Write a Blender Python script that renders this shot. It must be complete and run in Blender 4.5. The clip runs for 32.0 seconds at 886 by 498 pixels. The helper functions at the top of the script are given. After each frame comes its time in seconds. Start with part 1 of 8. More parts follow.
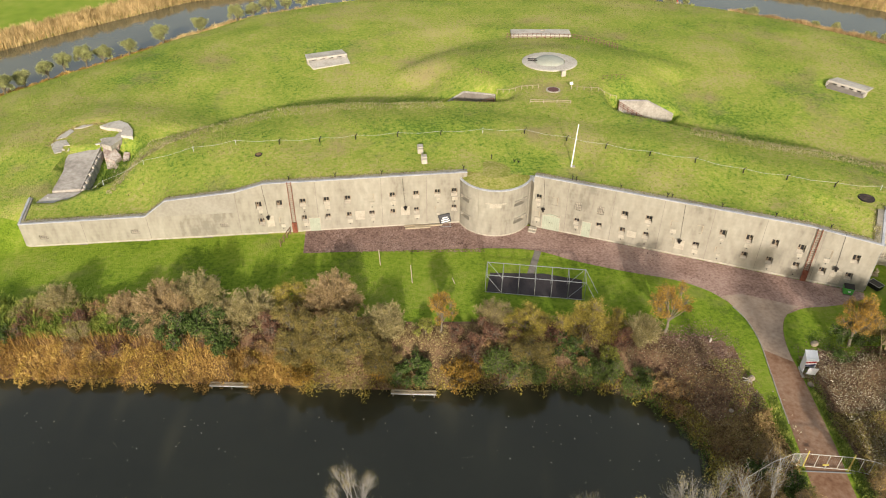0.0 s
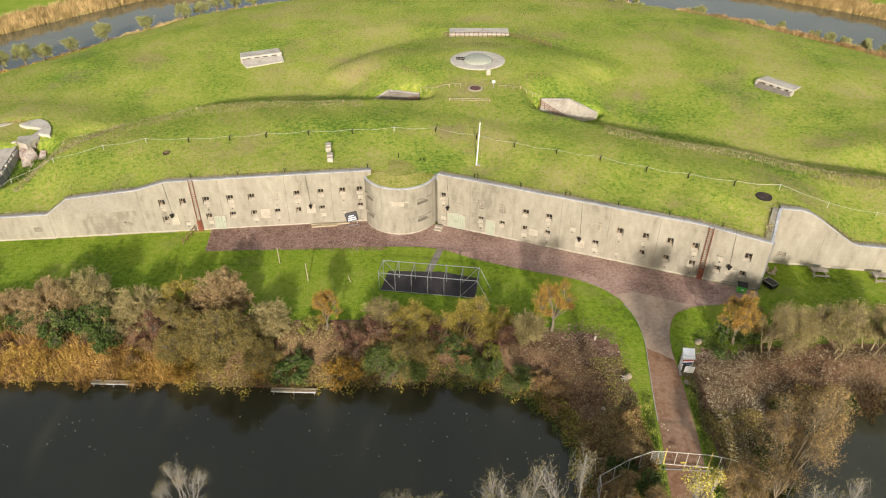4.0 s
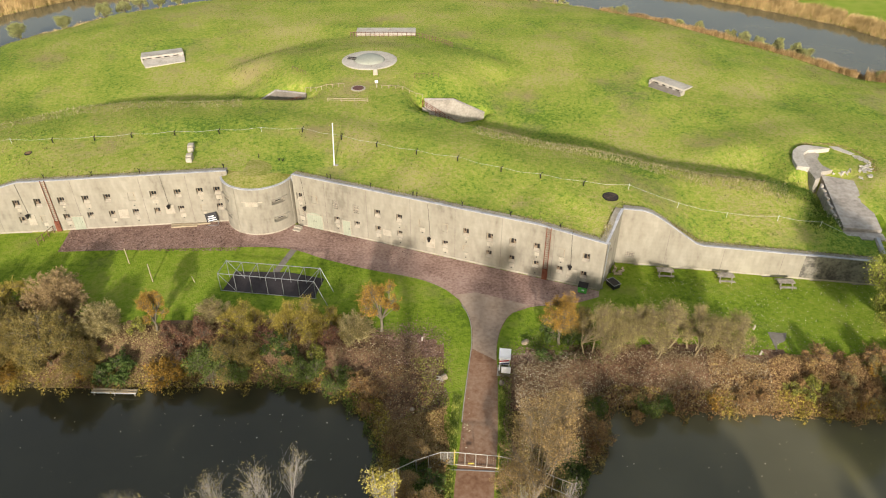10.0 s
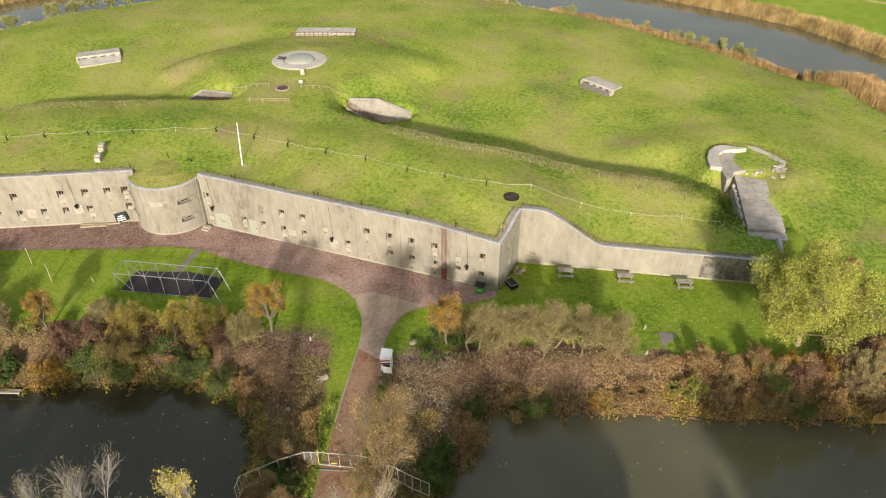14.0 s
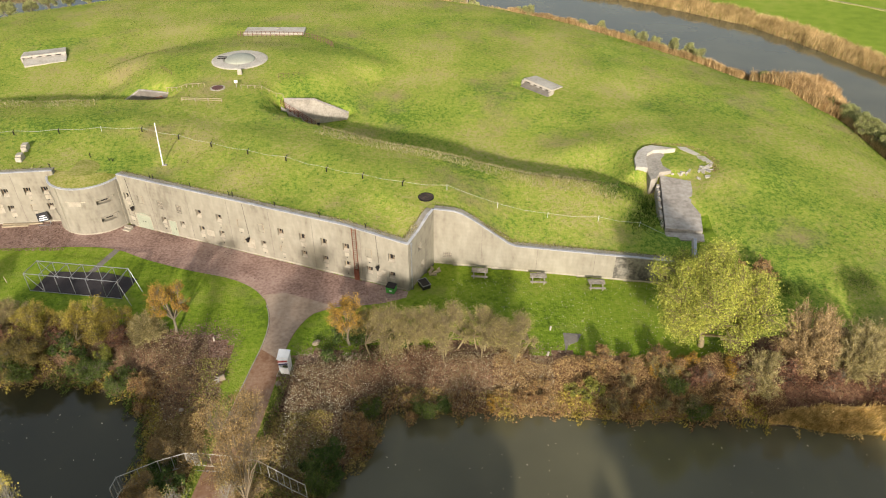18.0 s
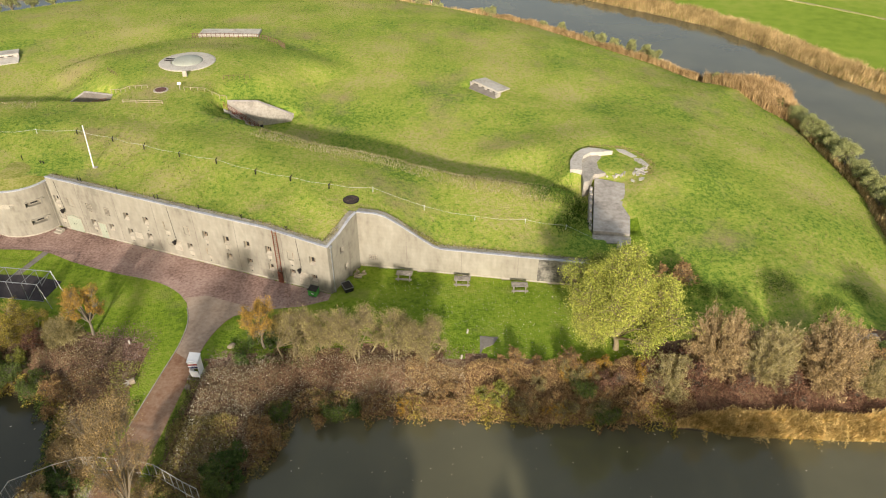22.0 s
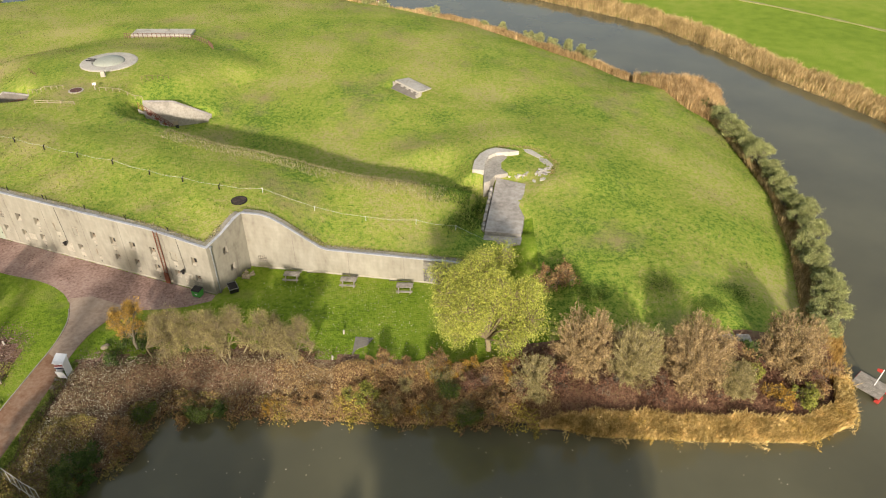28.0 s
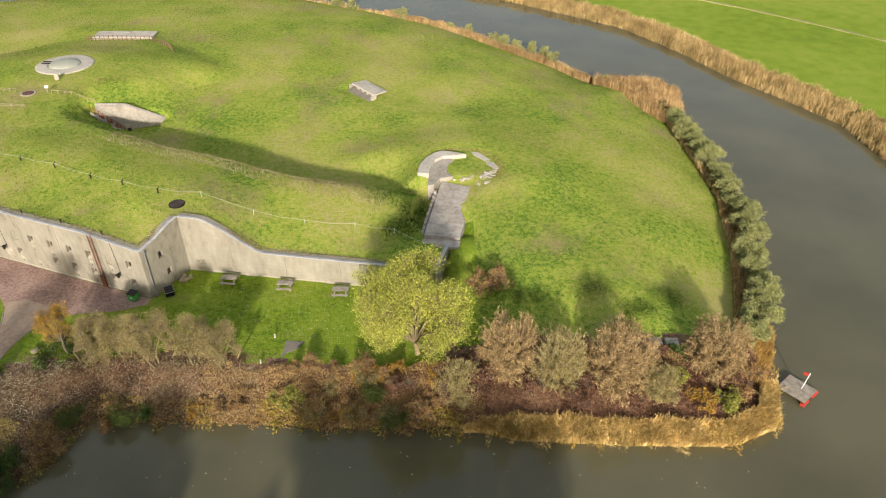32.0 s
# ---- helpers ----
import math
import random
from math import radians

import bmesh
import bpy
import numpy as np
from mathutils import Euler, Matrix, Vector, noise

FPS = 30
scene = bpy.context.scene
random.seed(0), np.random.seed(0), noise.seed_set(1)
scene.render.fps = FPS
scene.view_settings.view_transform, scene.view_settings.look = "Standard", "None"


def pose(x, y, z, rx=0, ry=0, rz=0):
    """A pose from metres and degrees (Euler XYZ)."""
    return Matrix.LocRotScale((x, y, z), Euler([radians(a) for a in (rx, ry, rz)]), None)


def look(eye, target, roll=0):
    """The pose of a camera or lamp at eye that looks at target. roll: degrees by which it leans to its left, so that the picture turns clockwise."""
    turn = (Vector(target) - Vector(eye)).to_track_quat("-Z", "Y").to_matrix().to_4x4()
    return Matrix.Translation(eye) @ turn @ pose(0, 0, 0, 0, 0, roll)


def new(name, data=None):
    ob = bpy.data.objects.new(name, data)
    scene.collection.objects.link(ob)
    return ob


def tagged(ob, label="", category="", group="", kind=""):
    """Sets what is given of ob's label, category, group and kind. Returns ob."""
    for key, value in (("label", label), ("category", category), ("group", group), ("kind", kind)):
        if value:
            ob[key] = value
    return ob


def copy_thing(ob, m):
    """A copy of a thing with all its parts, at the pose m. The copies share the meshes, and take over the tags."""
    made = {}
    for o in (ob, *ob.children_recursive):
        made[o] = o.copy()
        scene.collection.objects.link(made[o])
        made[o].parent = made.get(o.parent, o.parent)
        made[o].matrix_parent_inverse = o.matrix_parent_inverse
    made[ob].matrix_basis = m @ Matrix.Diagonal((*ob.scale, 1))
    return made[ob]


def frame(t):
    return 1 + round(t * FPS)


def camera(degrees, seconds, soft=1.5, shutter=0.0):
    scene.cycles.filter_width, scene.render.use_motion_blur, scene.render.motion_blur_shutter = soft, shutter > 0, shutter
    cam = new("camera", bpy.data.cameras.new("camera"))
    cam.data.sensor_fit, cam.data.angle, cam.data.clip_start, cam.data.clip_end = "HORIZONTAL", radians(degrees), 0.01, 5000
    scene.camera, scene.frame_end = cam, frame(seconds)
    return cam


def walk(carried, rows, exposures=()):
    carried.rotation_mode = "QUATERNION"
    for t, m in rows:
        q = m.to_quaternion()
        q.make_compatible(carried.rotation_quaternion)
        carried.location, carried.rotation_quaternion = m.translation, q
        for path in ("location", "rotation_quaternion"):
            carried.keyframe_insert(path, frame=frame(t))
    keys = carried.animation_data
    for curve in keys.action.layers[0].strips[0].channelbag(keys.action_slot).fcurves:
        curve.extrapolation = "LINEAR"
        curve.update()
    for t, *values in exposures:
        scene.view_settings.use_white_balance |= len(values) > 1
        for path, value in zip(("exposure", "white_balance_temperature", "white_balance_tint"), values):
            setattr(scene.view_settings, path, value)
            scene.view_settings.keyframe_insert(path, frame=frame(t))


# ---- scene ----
cam = camera(64.3, 32.0, soft=1.1)
METRES, EYE, TILT, LEAN, TURN = 80.0, 52.6, -35.5, 0.0, 0.0
ROWS = [
    (0.0, 0.0, 0.0, 0.0, 0.0, 0.0, -0.0),
    (0.5, 0.0181, -0.0001, 0.0001, 0.01, -0.0, -0.01),
    (1.0, 0.0362, -0.0003, 0.0001, 0.0, 0.0, -0.02),
    (1.5, 0.0544, -0.0005, 0.0002, -0.0, 0.0, -0.02),
    (2.0, 0.0729, -0.0005, -0.0001, -0.0, -0.01, -0.01),
    (2.5, 0.0911, -0.0005, -0.0004, -0.02, -0.01, -0.01),
    (3.0, 0.1102, -0.0003, -0.0008, -0.01, -0.02, -0.01),
    (3.5, 0.1292, -0.0001, -0.0014, -0.03, -0.03, -0.02),
    (5.5, 0.2043, 0.0003, -0.0035, -0.02, -0.02, -0.05),
    (6.0, 0.2231, 0.0004, -0.0035, -0.02, -0.07, -0.03),
    (6.5, 0.2413, 0.0007, -0.0042, -0.03, -0.03, -0.04),
    (7.0, 0.2597, 0.0008, -0.0037, -0.04, -0.08, -0.04),
    (7.5, 0.2779, 0.001, -0.0039, -0.04, -0.07, -0.02),
    (8.0, 0.296, 0.001, -0.0033, -0.06, -0.09, -0.0),
    (8.5, 0.3145, 0.0009, -0.0028, -0.07, -0.07, 0.02),
    (9.0, 0.3331, 0.0007, -0.0016, -0.07, -0.1, 0.01),
    (9.5, 0.3514, 0.0005, -0.0012, -0.07, -0.07, 0.01),
    (10.0, 0.3697, 0.0002, -0.0001, -0.07, -0.11, 0.02),
    (10.5, 0.3876, -0.0001, 0.0004, -0.07, -0.1, 0.04),
    (11.0, 0.4056, -0.0004, 0.0008, -0.07, -0.09, 0.03),
    (11.5, 0.4236, -0.0005, 0.0009, -0.08, -0.09, 0.04),
    (12.0, 0.4415, -0.0005, 0.0012, -0.08, -0.11, 0.04),
    (12.5, 0.4594, -0.0002, 0.0009, -0.08, -0.11, 0.03),
    (13.0, 0.4772, 0.0, 0.0006, -0.1, -0.11, 0.02),
    (13.5, 0.495, 0.0002, 0.0002, -0.1, -0.11, 0.01),
    (14.0, 0.5125, 0.0004, -0.0003, -0.12, -0.11, 0.01),
    (14.5, 0.5293, 0.0006, -0.0003, -0.13, -0.13, -0.0),
    (16.5, 0.5934, 0.0009, 0.0005, -0.1, -0.17, -0.03),
    (17.0, 0.6078, 0.001, 0.0009, -0.09, -0.17, -0.04),
    (17.5, 0.6225, 0.0012, 0.0012, -0.08, -0.16, -0.05),
    (18.0, 0.637, 0.0013, 0.0015, -0.08, -0.17, -0.04),
    (18.5, 0.6512, 0.0014, 0.002, -0.06, -0.18, -0.05),
    (19.0, 0.6653, 0.0015, 0.0024, -0.05, -0.18, -0.06),
    (19.5, 0.6792, 0.0015, 0.0031, -0.06, -0.19, -0.06),
    (20.0, 0.6926, 0.0015, 0.0036, -0.04, -0.18, -0.07),
    (20.5, 0.7061, 0.0016, 0.0041, -0.03, -0.18, -0.06),
    (21.0, 0.7195, 0.0015, 0.0047, -0.04, -0.19, -0.07),
    (21.5, 0.733, 0.0014, 0.0053, -0.04, -0.19, -0.06),
    (22.0, 0.7462, 0.0014, 0.0057, -0.04, -0.18, -0.05),
    (22.5, 0.7593, 0.0012, 0.0062, -0.03, -0.18, -0.05),
    (23.0, 0.7723, 0.001, 0.0066, -0.03, -0.18, -0.05),
    (23.5, 0.7856, 0.0009, 0.0068, -0.03, -0.2, -0.03),
    (24.0, 0.7991, 0.0008, 0.0071, -0.03, -0.21, -0.01),
    (24.5, 0.8128, 0.0008, 0.0072, -0.03, -0.21, -0.01),
    (25.0, 0.8261, 0.0007, 0.0074, -0.04, -0.23, 0.0),
    (25.5, 0.8392, 0.0008, 0.0071, -0.03, -0.24, 0.0),
    (27.5, 0.8954, 0.0014, 0.0074, 0.05, -0.25, -0.01),
    (28.0, 0.9099, 0.0011, 0.0083, 0.05, -0.27, -0.02),
    (28.5, 0.9243, 0.0009, 0.0091, 0.05, -0.27, -0.04),
    (29.0, 0.9385, 0.0007, 0.0099, 0.04, -0.28, -0.05),
    (29.5, 0.9511, 0.0003, 0.0106, 0.03, -0.27, -0.03),
    (30.0, 0.9621, 0.0001, 0.011, 0.01, -0.28, -0.03),
    (30.5, 0.9721, -0.0001, 0.0117, -0.0, -0.29, -0.02),
    (31.0, 0.9815, -0.0003, 0.0124, -0.02, -0.28, -0.01),
    (31.5, 0.9905, -0.0005, 0.013, -0.02, -0.29, -0.0),
    (32.0, 0.9994, -0.0007, 0.0135, -0.02, -0.28, 0.0),
]
walk(cam, [(t, pose(0, 0, EYE, TILT, LEAN, TURN) @ pose(METRES * x, METRES * y, METRES * z, 90 + pitch, roll, yaw)) for t, x, y, z, yaw, pitch, roll in ROWS])

# ---- light ----
SUN_HEIGHT = 19.5
world = bpy.data.worlds.new("sky")
scene.world = world
world.use_nodes = True
wn = world.node_tree.nodes
sky = wn.new("ShaderNodeTexSky")
sky.sky_type, sky.sun_disc = "NISHITA", False
sky.sun_elevation, sky.sun_rotation = radians(SUN_HEIGHT), math.pi
sky.air_density, sky.dust_density = 1.2, 3.0
wn["Background"].inputs["Strength"].default_value = 0.15
# thin white haze over the blue
haze = wn.new("ShaderNodeMix")
haze.data_type = "RGBA"
haze.inputs[0].default_value, haze.inputs[7].default_value = 0.5, (2.7, 2.75, 2.7, 1)
world.node_tree.links.new(sky.outputs[0], haze.inputs[6])
world.node_tree.links.new(haze.outputs[2], wn["Background"].inputs[0])
sun = new("sun", bpy.data.lights.new("sun", "SUN"))
sun.data.energy, sun.data.angle, sun.data.color = 4.4, radians(2.0), (1.0, 0.90, 0.80)
sun.matrix_basis = look((0, 0, 0), (-0.02, math.cos(radians(SUN_HEIGHT)), -math.sin(radians(SUN_HEIGHT))))
scene.view_settings.exposure = 0.5

rng = np.random.default_rng(7)


# ---- materials ----
def material(name, colors, scale=1.0, rough=0.85, metal=0.0, bump=0.0, bump_scale=20.0, island=0.0, streak=0.0, spec=0.3, grain=6.0, obj=0.0, patch=1.0, speck=0.0, speck_scale=6.0, boards=0.0, thin=0.0, blot=None):
    """Noise at two scales runs through a ramp of colours; island / obj: how much single pieces differ."""
    m = bpy.data.materials.new(name)
    m.use_nodes = True
    nt = m.node_tree
    n, l = nt.nodes, nt.links
    b = n["Principled BSDF"]
    b.inputs["Roughness"].default_value, b.inputs["Metallic"].default_value = rough, metal
    b.inputs["Specular IOR Level"].default_value = spec
    geo = n.new("ShaderNodeNewGeometry")
    mp = n.new("ShaderNodeMapping")
    l.new(geo.outputs["Position"], mp.inputs["Vector"])
    mp.inputs["Scale"].default_value = (1, 1, 1 - streak)
    big, fine = n.new("ShaderNodeTexNoise"), n.new("ShaderNodeTexNoise")
    for t, s in ((big, scale), (fine, scale * grain)):
        t.inputs["Scale"].default_value, t.inputs["Detail"].default_value = s, 6.0
        l.new(mp.outputs[0], t.inputs["Vector"])
    mix = n.new("ShaderNodeMath")
    mix.operation = "MULTIPLY_ADD"
    mix.inputs[1].default_value = 0.55 * patch
    half = n.new("ShaderNodeMath")
    half.operation = "MULTIPLY_ADD"
    half.inputs[1].default_value, half.inputs[2].default_value = 0.45, 0.275 * (1 - patch)
    l.new(fine.outputs["Fac"], half.inputs[0])
    l.new(big.outputs["Fac"], mix.inputs[0])
    l.new(half.outputs[0], mix.inputs[2])
    spread = n.new("ShaderNodeMapRange")
    spread.inputs["From Min"].default_value, spread.inputs["From Max"].default_value = 0.36, 0.64
    l.new(mix.outputs[0], spread.inputs["Value"])
    fac = spread.outputs[0]
    for amount, socket in ((island, geo.outputs["Random Per Island"]), (obj, n.new("ShaderNodeObjectInfo").outputs["Random"] if obj else None)):
        if amount:
            mm = n.new("ShaderNodeMix")
            mm.inputs[0].default_value = amount
            l.new(fac, mm.inputs[2])
            l.new(socket, mm.inputs[3])
            fac = mm.outputs[0]
    if speck:
        st, sm = n.new("ShaderNodeTexNoise"), n.new("ShaderNodeMath")
        st.inputs["Scale"].default_value, st.inputs["Detail"].default_value = speck_scale, 3.0
        l.new(geo.outputs["Position"], st.inputs["Vector"])
        sm.operation = "MULTIPLY_ADD"
        sm.inputs[1].default_value = speck
        l.new(st.outputs["Fac"], sm.inputs[0])
        sub = n.new("ShaderNodeMath")
        sub.operation = "SUBTRACT"
        l.new(fac, sub.inputs[0])
        sub.inputs[1].default_value = speck * 0.5
        l.new(sub.outputs[0], sm.inputs[2])
        fac = sm.outputs[0]
    wave = None
    if boards:
        wave, wm = n.new("ShaderNodeTexWave"), n.new("ShaderNodeMath")
        wave.bands_direction = "Z"
        wave.inputs["Scale"].default_value, wave.inputs["Distortion"].default_value, wave.inputs["Detail Scale"].default_value = 0.62, 0.8, 0.4
        l.new(geo.outputs["Position"], wave.inputs["Vector"])
        wm.operation = "MULTIPLY_ADD"
        wm.inputs[1].default_value = boards
        l.new(wave.outputs["Fac"], wm.inputs[0])
        l.new(fac, wm.inputs[2])
        fac = wm.outputs[0]
    ramp = n.new("ShaderNodeValToRGB")
    els = ramp.color_ramp.elements
    while len(els) < len(colors):
        els.new(0.5)
    for i, c in enumerate(colors):
        els[i].position, els[i].color = i / max(1, len(colors) - 1), (*c, 1)
    l.new(fac, ramp.inputs[0])
    col = ramp.outputs[0]
    if blot:
        bl, br, bmix = n.new("ShaderNodeTexNoise"), n.new("ShaderNodeMapRange"), n.new("ShaderNodeMix")
        bl.inputs["Scale"].default_value, bl.inputs["Detail"].default_value, bl.inputs["Roughness"].default_value = blot[1], 7.0, 0.68
        l.new(geo.outputs["Position"], bl.inputs["Vector"])
        br.inputs["From Min"].default_value, br.inputs["From Max"].default_value, br.inputs["To Max"].default_value = 0.54, 0.72, blot[2]
        l.new(bl.outputs["Fac"], br.inputs["Value"])
        bmix.data_type = "RGBA"
        l.new(br.outputs[0], bmix.inputs[0])
        l.new(col, bmix.inputs[6])
        bmix.inputs[7].default_value = (*blot[0], 1)
        col = bmix.outputs[2]
    l.new(col, b.inputs["Base Color"])
    if bump:
        bt, bn = n.new("ShaderNodeTexNoise"), n.new("ShaderNodeBump")
        bt.inputs["Scale"].default_value, bt.inputs["Detail"].default_value = bump_scale, 4.0
        bn.inputs["Strength"].default_value, bn.inputs["Distance"].default_value = 1.0, bump
        l.new(geo.outputs["Position"], bt.inputs["Vector"])
        l.new(bt.outputs["Fac"], bn.inputs["Height"])
        l.new(bn.outputs[0], b.inputs["Normal"])
    if thin:
        tr, ms = n.new("ShaderNodeBsdfTranslucent"), n.new("ShaderNodeMixShader")
        l.new(col, tr.inputs["Color"])
        ms.inputs[0].default_value = thin
        l.new(b.outputs[0], ms.inputs[1])
        l.new(tr.outputs[0], ms.inputs[2])
        l.new(ms.outputs[0], n["Material Output"].inputs["Surface"])
    return m


GRASS = material("grass", [(0.1027, 0.1784, 0.0219), (0.2054, 0.2831, 0.0369), (0.2803, 0.3263, 0.0509), (0.3424, 0.3415, 0.0838), (0.3852, 0.335, 0.1297)], 0.085, 0.9, bump=0.15, bump_scale=5.0, grain=22, spec=0.1, speck=1.35, speck_scale=5.0, blot=((0.31, 0.235, 0.12), 0.10, 0.8))
LAWN = material("lawn", [(0.0936, 0.1523, 0.0126), (0.156, 0.2311, 0.0175), (0.1924, 0.2626, 0.0252), (0.2444, 0.2815, 0.0446)], 0.16, 0.9, bump=0.11, bump_scale=5.5, grain=10, spec=0.1, speck=1.2, speck_scale=3.0, blot=((0.20, 0.20, 0.06), 0.22, 0.6))
FIELD = material("field_grass", [(0.16, 0.235, 0.022), (0.215, 0.295, 0.03), (0.27, 0.32, 0.05)], 0.03, 0.9, bump=0.1, bump_scale=3.0, grain=12, spec=0.1, speck=0.9, speck_scale=4.0)
LITTER = material("leaf_litter", [(0.09, 0.052, 0.033), (0.175, 0.104, 0.064), (0.25, 0.152, 0.09), (0.215, 0.158, 0.08)], 0.4, 0.95, bump=0.08, bump_scale=5, grain=8, spec=0.05, speck=0.8, speck_scale=4.5)
MUD = material("mud", [(0.03, 0.028, 0.018), (0.06, 0.05, 0.035)], 0.6, 0.8)
CONCRETE = material("weathered_concrete", [(0.20, 0.18, 0.14), (0.255, 0.232, 0.18), (0.285, 0.261, 0.204), (0.31, 0.285, 0.224), (0.345, 0.319, 0.253)], 0.25, 0.85, bump=0.02, bump_scale=9, streak=0.6, grain=7, spec=0.2, speck=0.35, speck_scale=2.2, boards=-0.05, blot=((0.20, 0.185, 0.15), 0.7, 0.3))
CONCRETE_PALE = material("pale_concrete", [(0.25, 0.225, 0.185), (0.36, 0.325, 0.27), (0.43, 0.395, 0.33)], 0.5, 0.85, bump=0.03, bump_scale=6, grain=7, spec=0.2, speck=0.5, speck_scale=3.0)
CONCRETE_GREY = material("grey_slab_concrete", [(0.25, 0.225, 0.20), (0.36, 0.33, 0.29), (0.45, 0.415, 0.365)], 0.35, 0.9, bump=0.02, bump_scale=8, grain=8, spec=0.2)
COPING = material("grey_coping", [(0.27, 0.275, 0.285), (0.38, 0.385, 0.395), (0.47, 0.47, 0.475)], 0.8, 0.8, bump=0.01, speck=0.6, speck_scale=4.0)
JOINT = material("dark_joint", [(0.17, 0.15, 0.12), (0.24, 0.21, 0.17)], 1.0, 0.9)
CONCRETE_ROOF = material("bleached_concrete", [(0.33, 0.30, 0.25), (0.46, 0.42, 0.355), (0.53, 0.495, 0.425)], 0.5, 0.9, bump=0.02, bump_scale=6, grain=7, spec=0.2, speck=0.5, speck_scale=3.0)
PLASTER = material("patched_plaster", [(0.30, 0.265, 0.205), (0.38, 0.34, 0.265), (0.42, 0.38, 0.30)], 1.5, 0.85, speck=0.5)
BOARD = material("beige_shutter", [(0.27, 0.225, 0.155), (0.38, 0.325, 0.235)], 1.5, 0.75, obj=0.5)
WINDOW_BROWN = material("brown_window_board", [(0.13, 0.095, 0.065), (0.21, 0.16, 0.11), (0.27, 0.215, 0.15)], 1.5, 0.8, obj=0.5)
GREEN_DOOR = material("pale_green_door", [(0.29, 0.31, 0.23), (0.35, 0.37, 0.28)], 1.2, 0.7)
# near-black stands for the unlit depth of slots, loopholes, vents and open lights
DARK = material("unlit_opening", [(0.008, 0.008, 0.008), (0.016, 0.015, 0.014)], 2, 0.6)
GLASS = material("window_glass", [(0.012, 0.013, 0.015), (0.02, 0.021, 0.023)], 2, 0.12, spec=0.5)
RUST = material("rusty_iron", [(0.10, 0.03, 0.018), (0.19, 0.065, 0.035), (0.24, 0.10, 0.06)], 3, 0.8, metal=0.2)
IRON = material("black_iron", [(0.015, 0.014, 0.013), (0.035, 0.03, 0.028)], 4, 0.6, metal=0.5)
GALV = material("galvanised_steel", [(0.28, 0.29, 0.29), (0.4, 0.41, 0.41)], 3, 0.45, metal=0.6)
WHITE = material("white_paint", [(0.62, 0.62, 0.60), (0.76, 0.76, 0.74)], 2, 0.55)
RED = material("red_paint", [(0.33, 0.035, 0.025), (0.46, 0.055, 0.04)], 3, 0.6)
BLACK = material("black_plastic", [(0.010, 0.010, 0.012), (0.022, 0.022, 0.024)], 3, 0.45)
GREEN_BIN = material("green_plastic", [(0.065, 0.29, 0.045), (0.09, 0.38, 0.065)], 3, 0.45)
YELLOW = material("yellow_paint", [(0.42, 0.34, 0.06), (0.5, 0.42, 0.12)], 3, 0.6)
PAVING = material("brick_paving", [(0.165, 0.104, 0.083), (0.265, 0.172, 0.138), (0.335, 0.228, 0.185), (0.39, 0.283, 0.232)], 0.22, 0.9, bump=0.012, bump_scale=14, grain=16, spec=0.15, speck=0.6, speck_scale=4.0)
# brown path surface, with the gate tree's shade put into the colour
ASPHALT = material("worn_shaded_path", [(0.155, 0.078, 0.042), (0.24, 0.134, 0.078), (0.31, 0.205, 0.135)], 0.16, 0.9, bump=0.01, bump_scale=20, grain=14, spec=0.2, speck=0.5, speck_scale=5.0)
MAT = material("rubber_mat", [(0.030, 0.025, 0.026), (0.055, 0.047, 0.048)], 0.6, 0.85, grain=10)
WOOD = material("grey_weathered_wood", [(0.19, 0.165, 0.13), (0.30, 0.265, 0.215), (0.40, 0.365, 0.305)], 2.0, 0.85, bump=0.005, bump_scale=30)
WOOD_PALE = material("pale_wood", [(0.30, 0.24, 0.15), (0.42, 0.35, 0.24)], 2.5, 0.8)
WOOD_DARK = material("brown_rail_wood", [(0.13, 0.07, 0.042), (0.21, 0.125, 0.08)], 2.5, 0.85)
BARK = material("bark", [(0.10, 0.085, 0.06), (0.17, 0.145, 0.10), (0.24, 0.21, 0.155)], 3.0, 0.95, island=0.4)
BARK_PALE = material("pale_twigs", [(0.22, 0.20, 0.17), (0.31, 0.285, 0.25), (0.40, 0.375, 0.335)], 3.0, 0.95, island=0.4)
BARK_RED = material("red_brown_twigs", [(0.17, 0.12, 0.07), (0.25, 0.185, 0.11), (0.32, 0.25, 0.16)], 3.0, 0.95, island=0.4)
BARK_TAN = material("tan_twigs", [(0.15, 0.115, 0.06), (0.235, 0.185, 0.10), (0.32, 0.265, 0.155)], 3.0, 0.95, island=0.4)
STAINED = material("stained_slab", [(0.16, 0.14, 0.115), (0.23, 0.205, 0.17)], 0.8, 0.9, speck=0.5, speck_scale=4.0)
STONE = material("pale_stone", [(0.33, 0.29, 0.23), (0.46, 0.42, 0.35)], 1.5, 0.9, bump=0.02, bump_scale=9)
BOULDER = material("tan_boulder", [(0.19, 0.15, 0.10), (0.29, 0.235, 0.165), (0.36, 0.30, 0.22)], 1.5, 0.9, bump=0.03, bump_scale=6, speck=0.6)
BRICK_RED = material("red_brick", [(0.19, 0.065, 0.045), (0.28, 0.10, 0.07)], 3, 0.9)
ROPE = material("white_tape", [(0.42, 0.43, 0.34), (0.5, 0.5, 0.42)], 2, 0.8)


def foliage(name, colors, patch_scale=1.4, gain=1.38):
    k = [0.42 + 1.12 * i / max(1, len(colors) - 1) for i in range(len(colors))]
    colors = [(r * gain * 1.03 * q, g * gain * q, b * gain * q) for (r, g, b), q in zip(colors, k)]
    return material(name, colors, patch_scale, 0.8, island=0.5, grain=4, spec=0.12, thin=0.1)


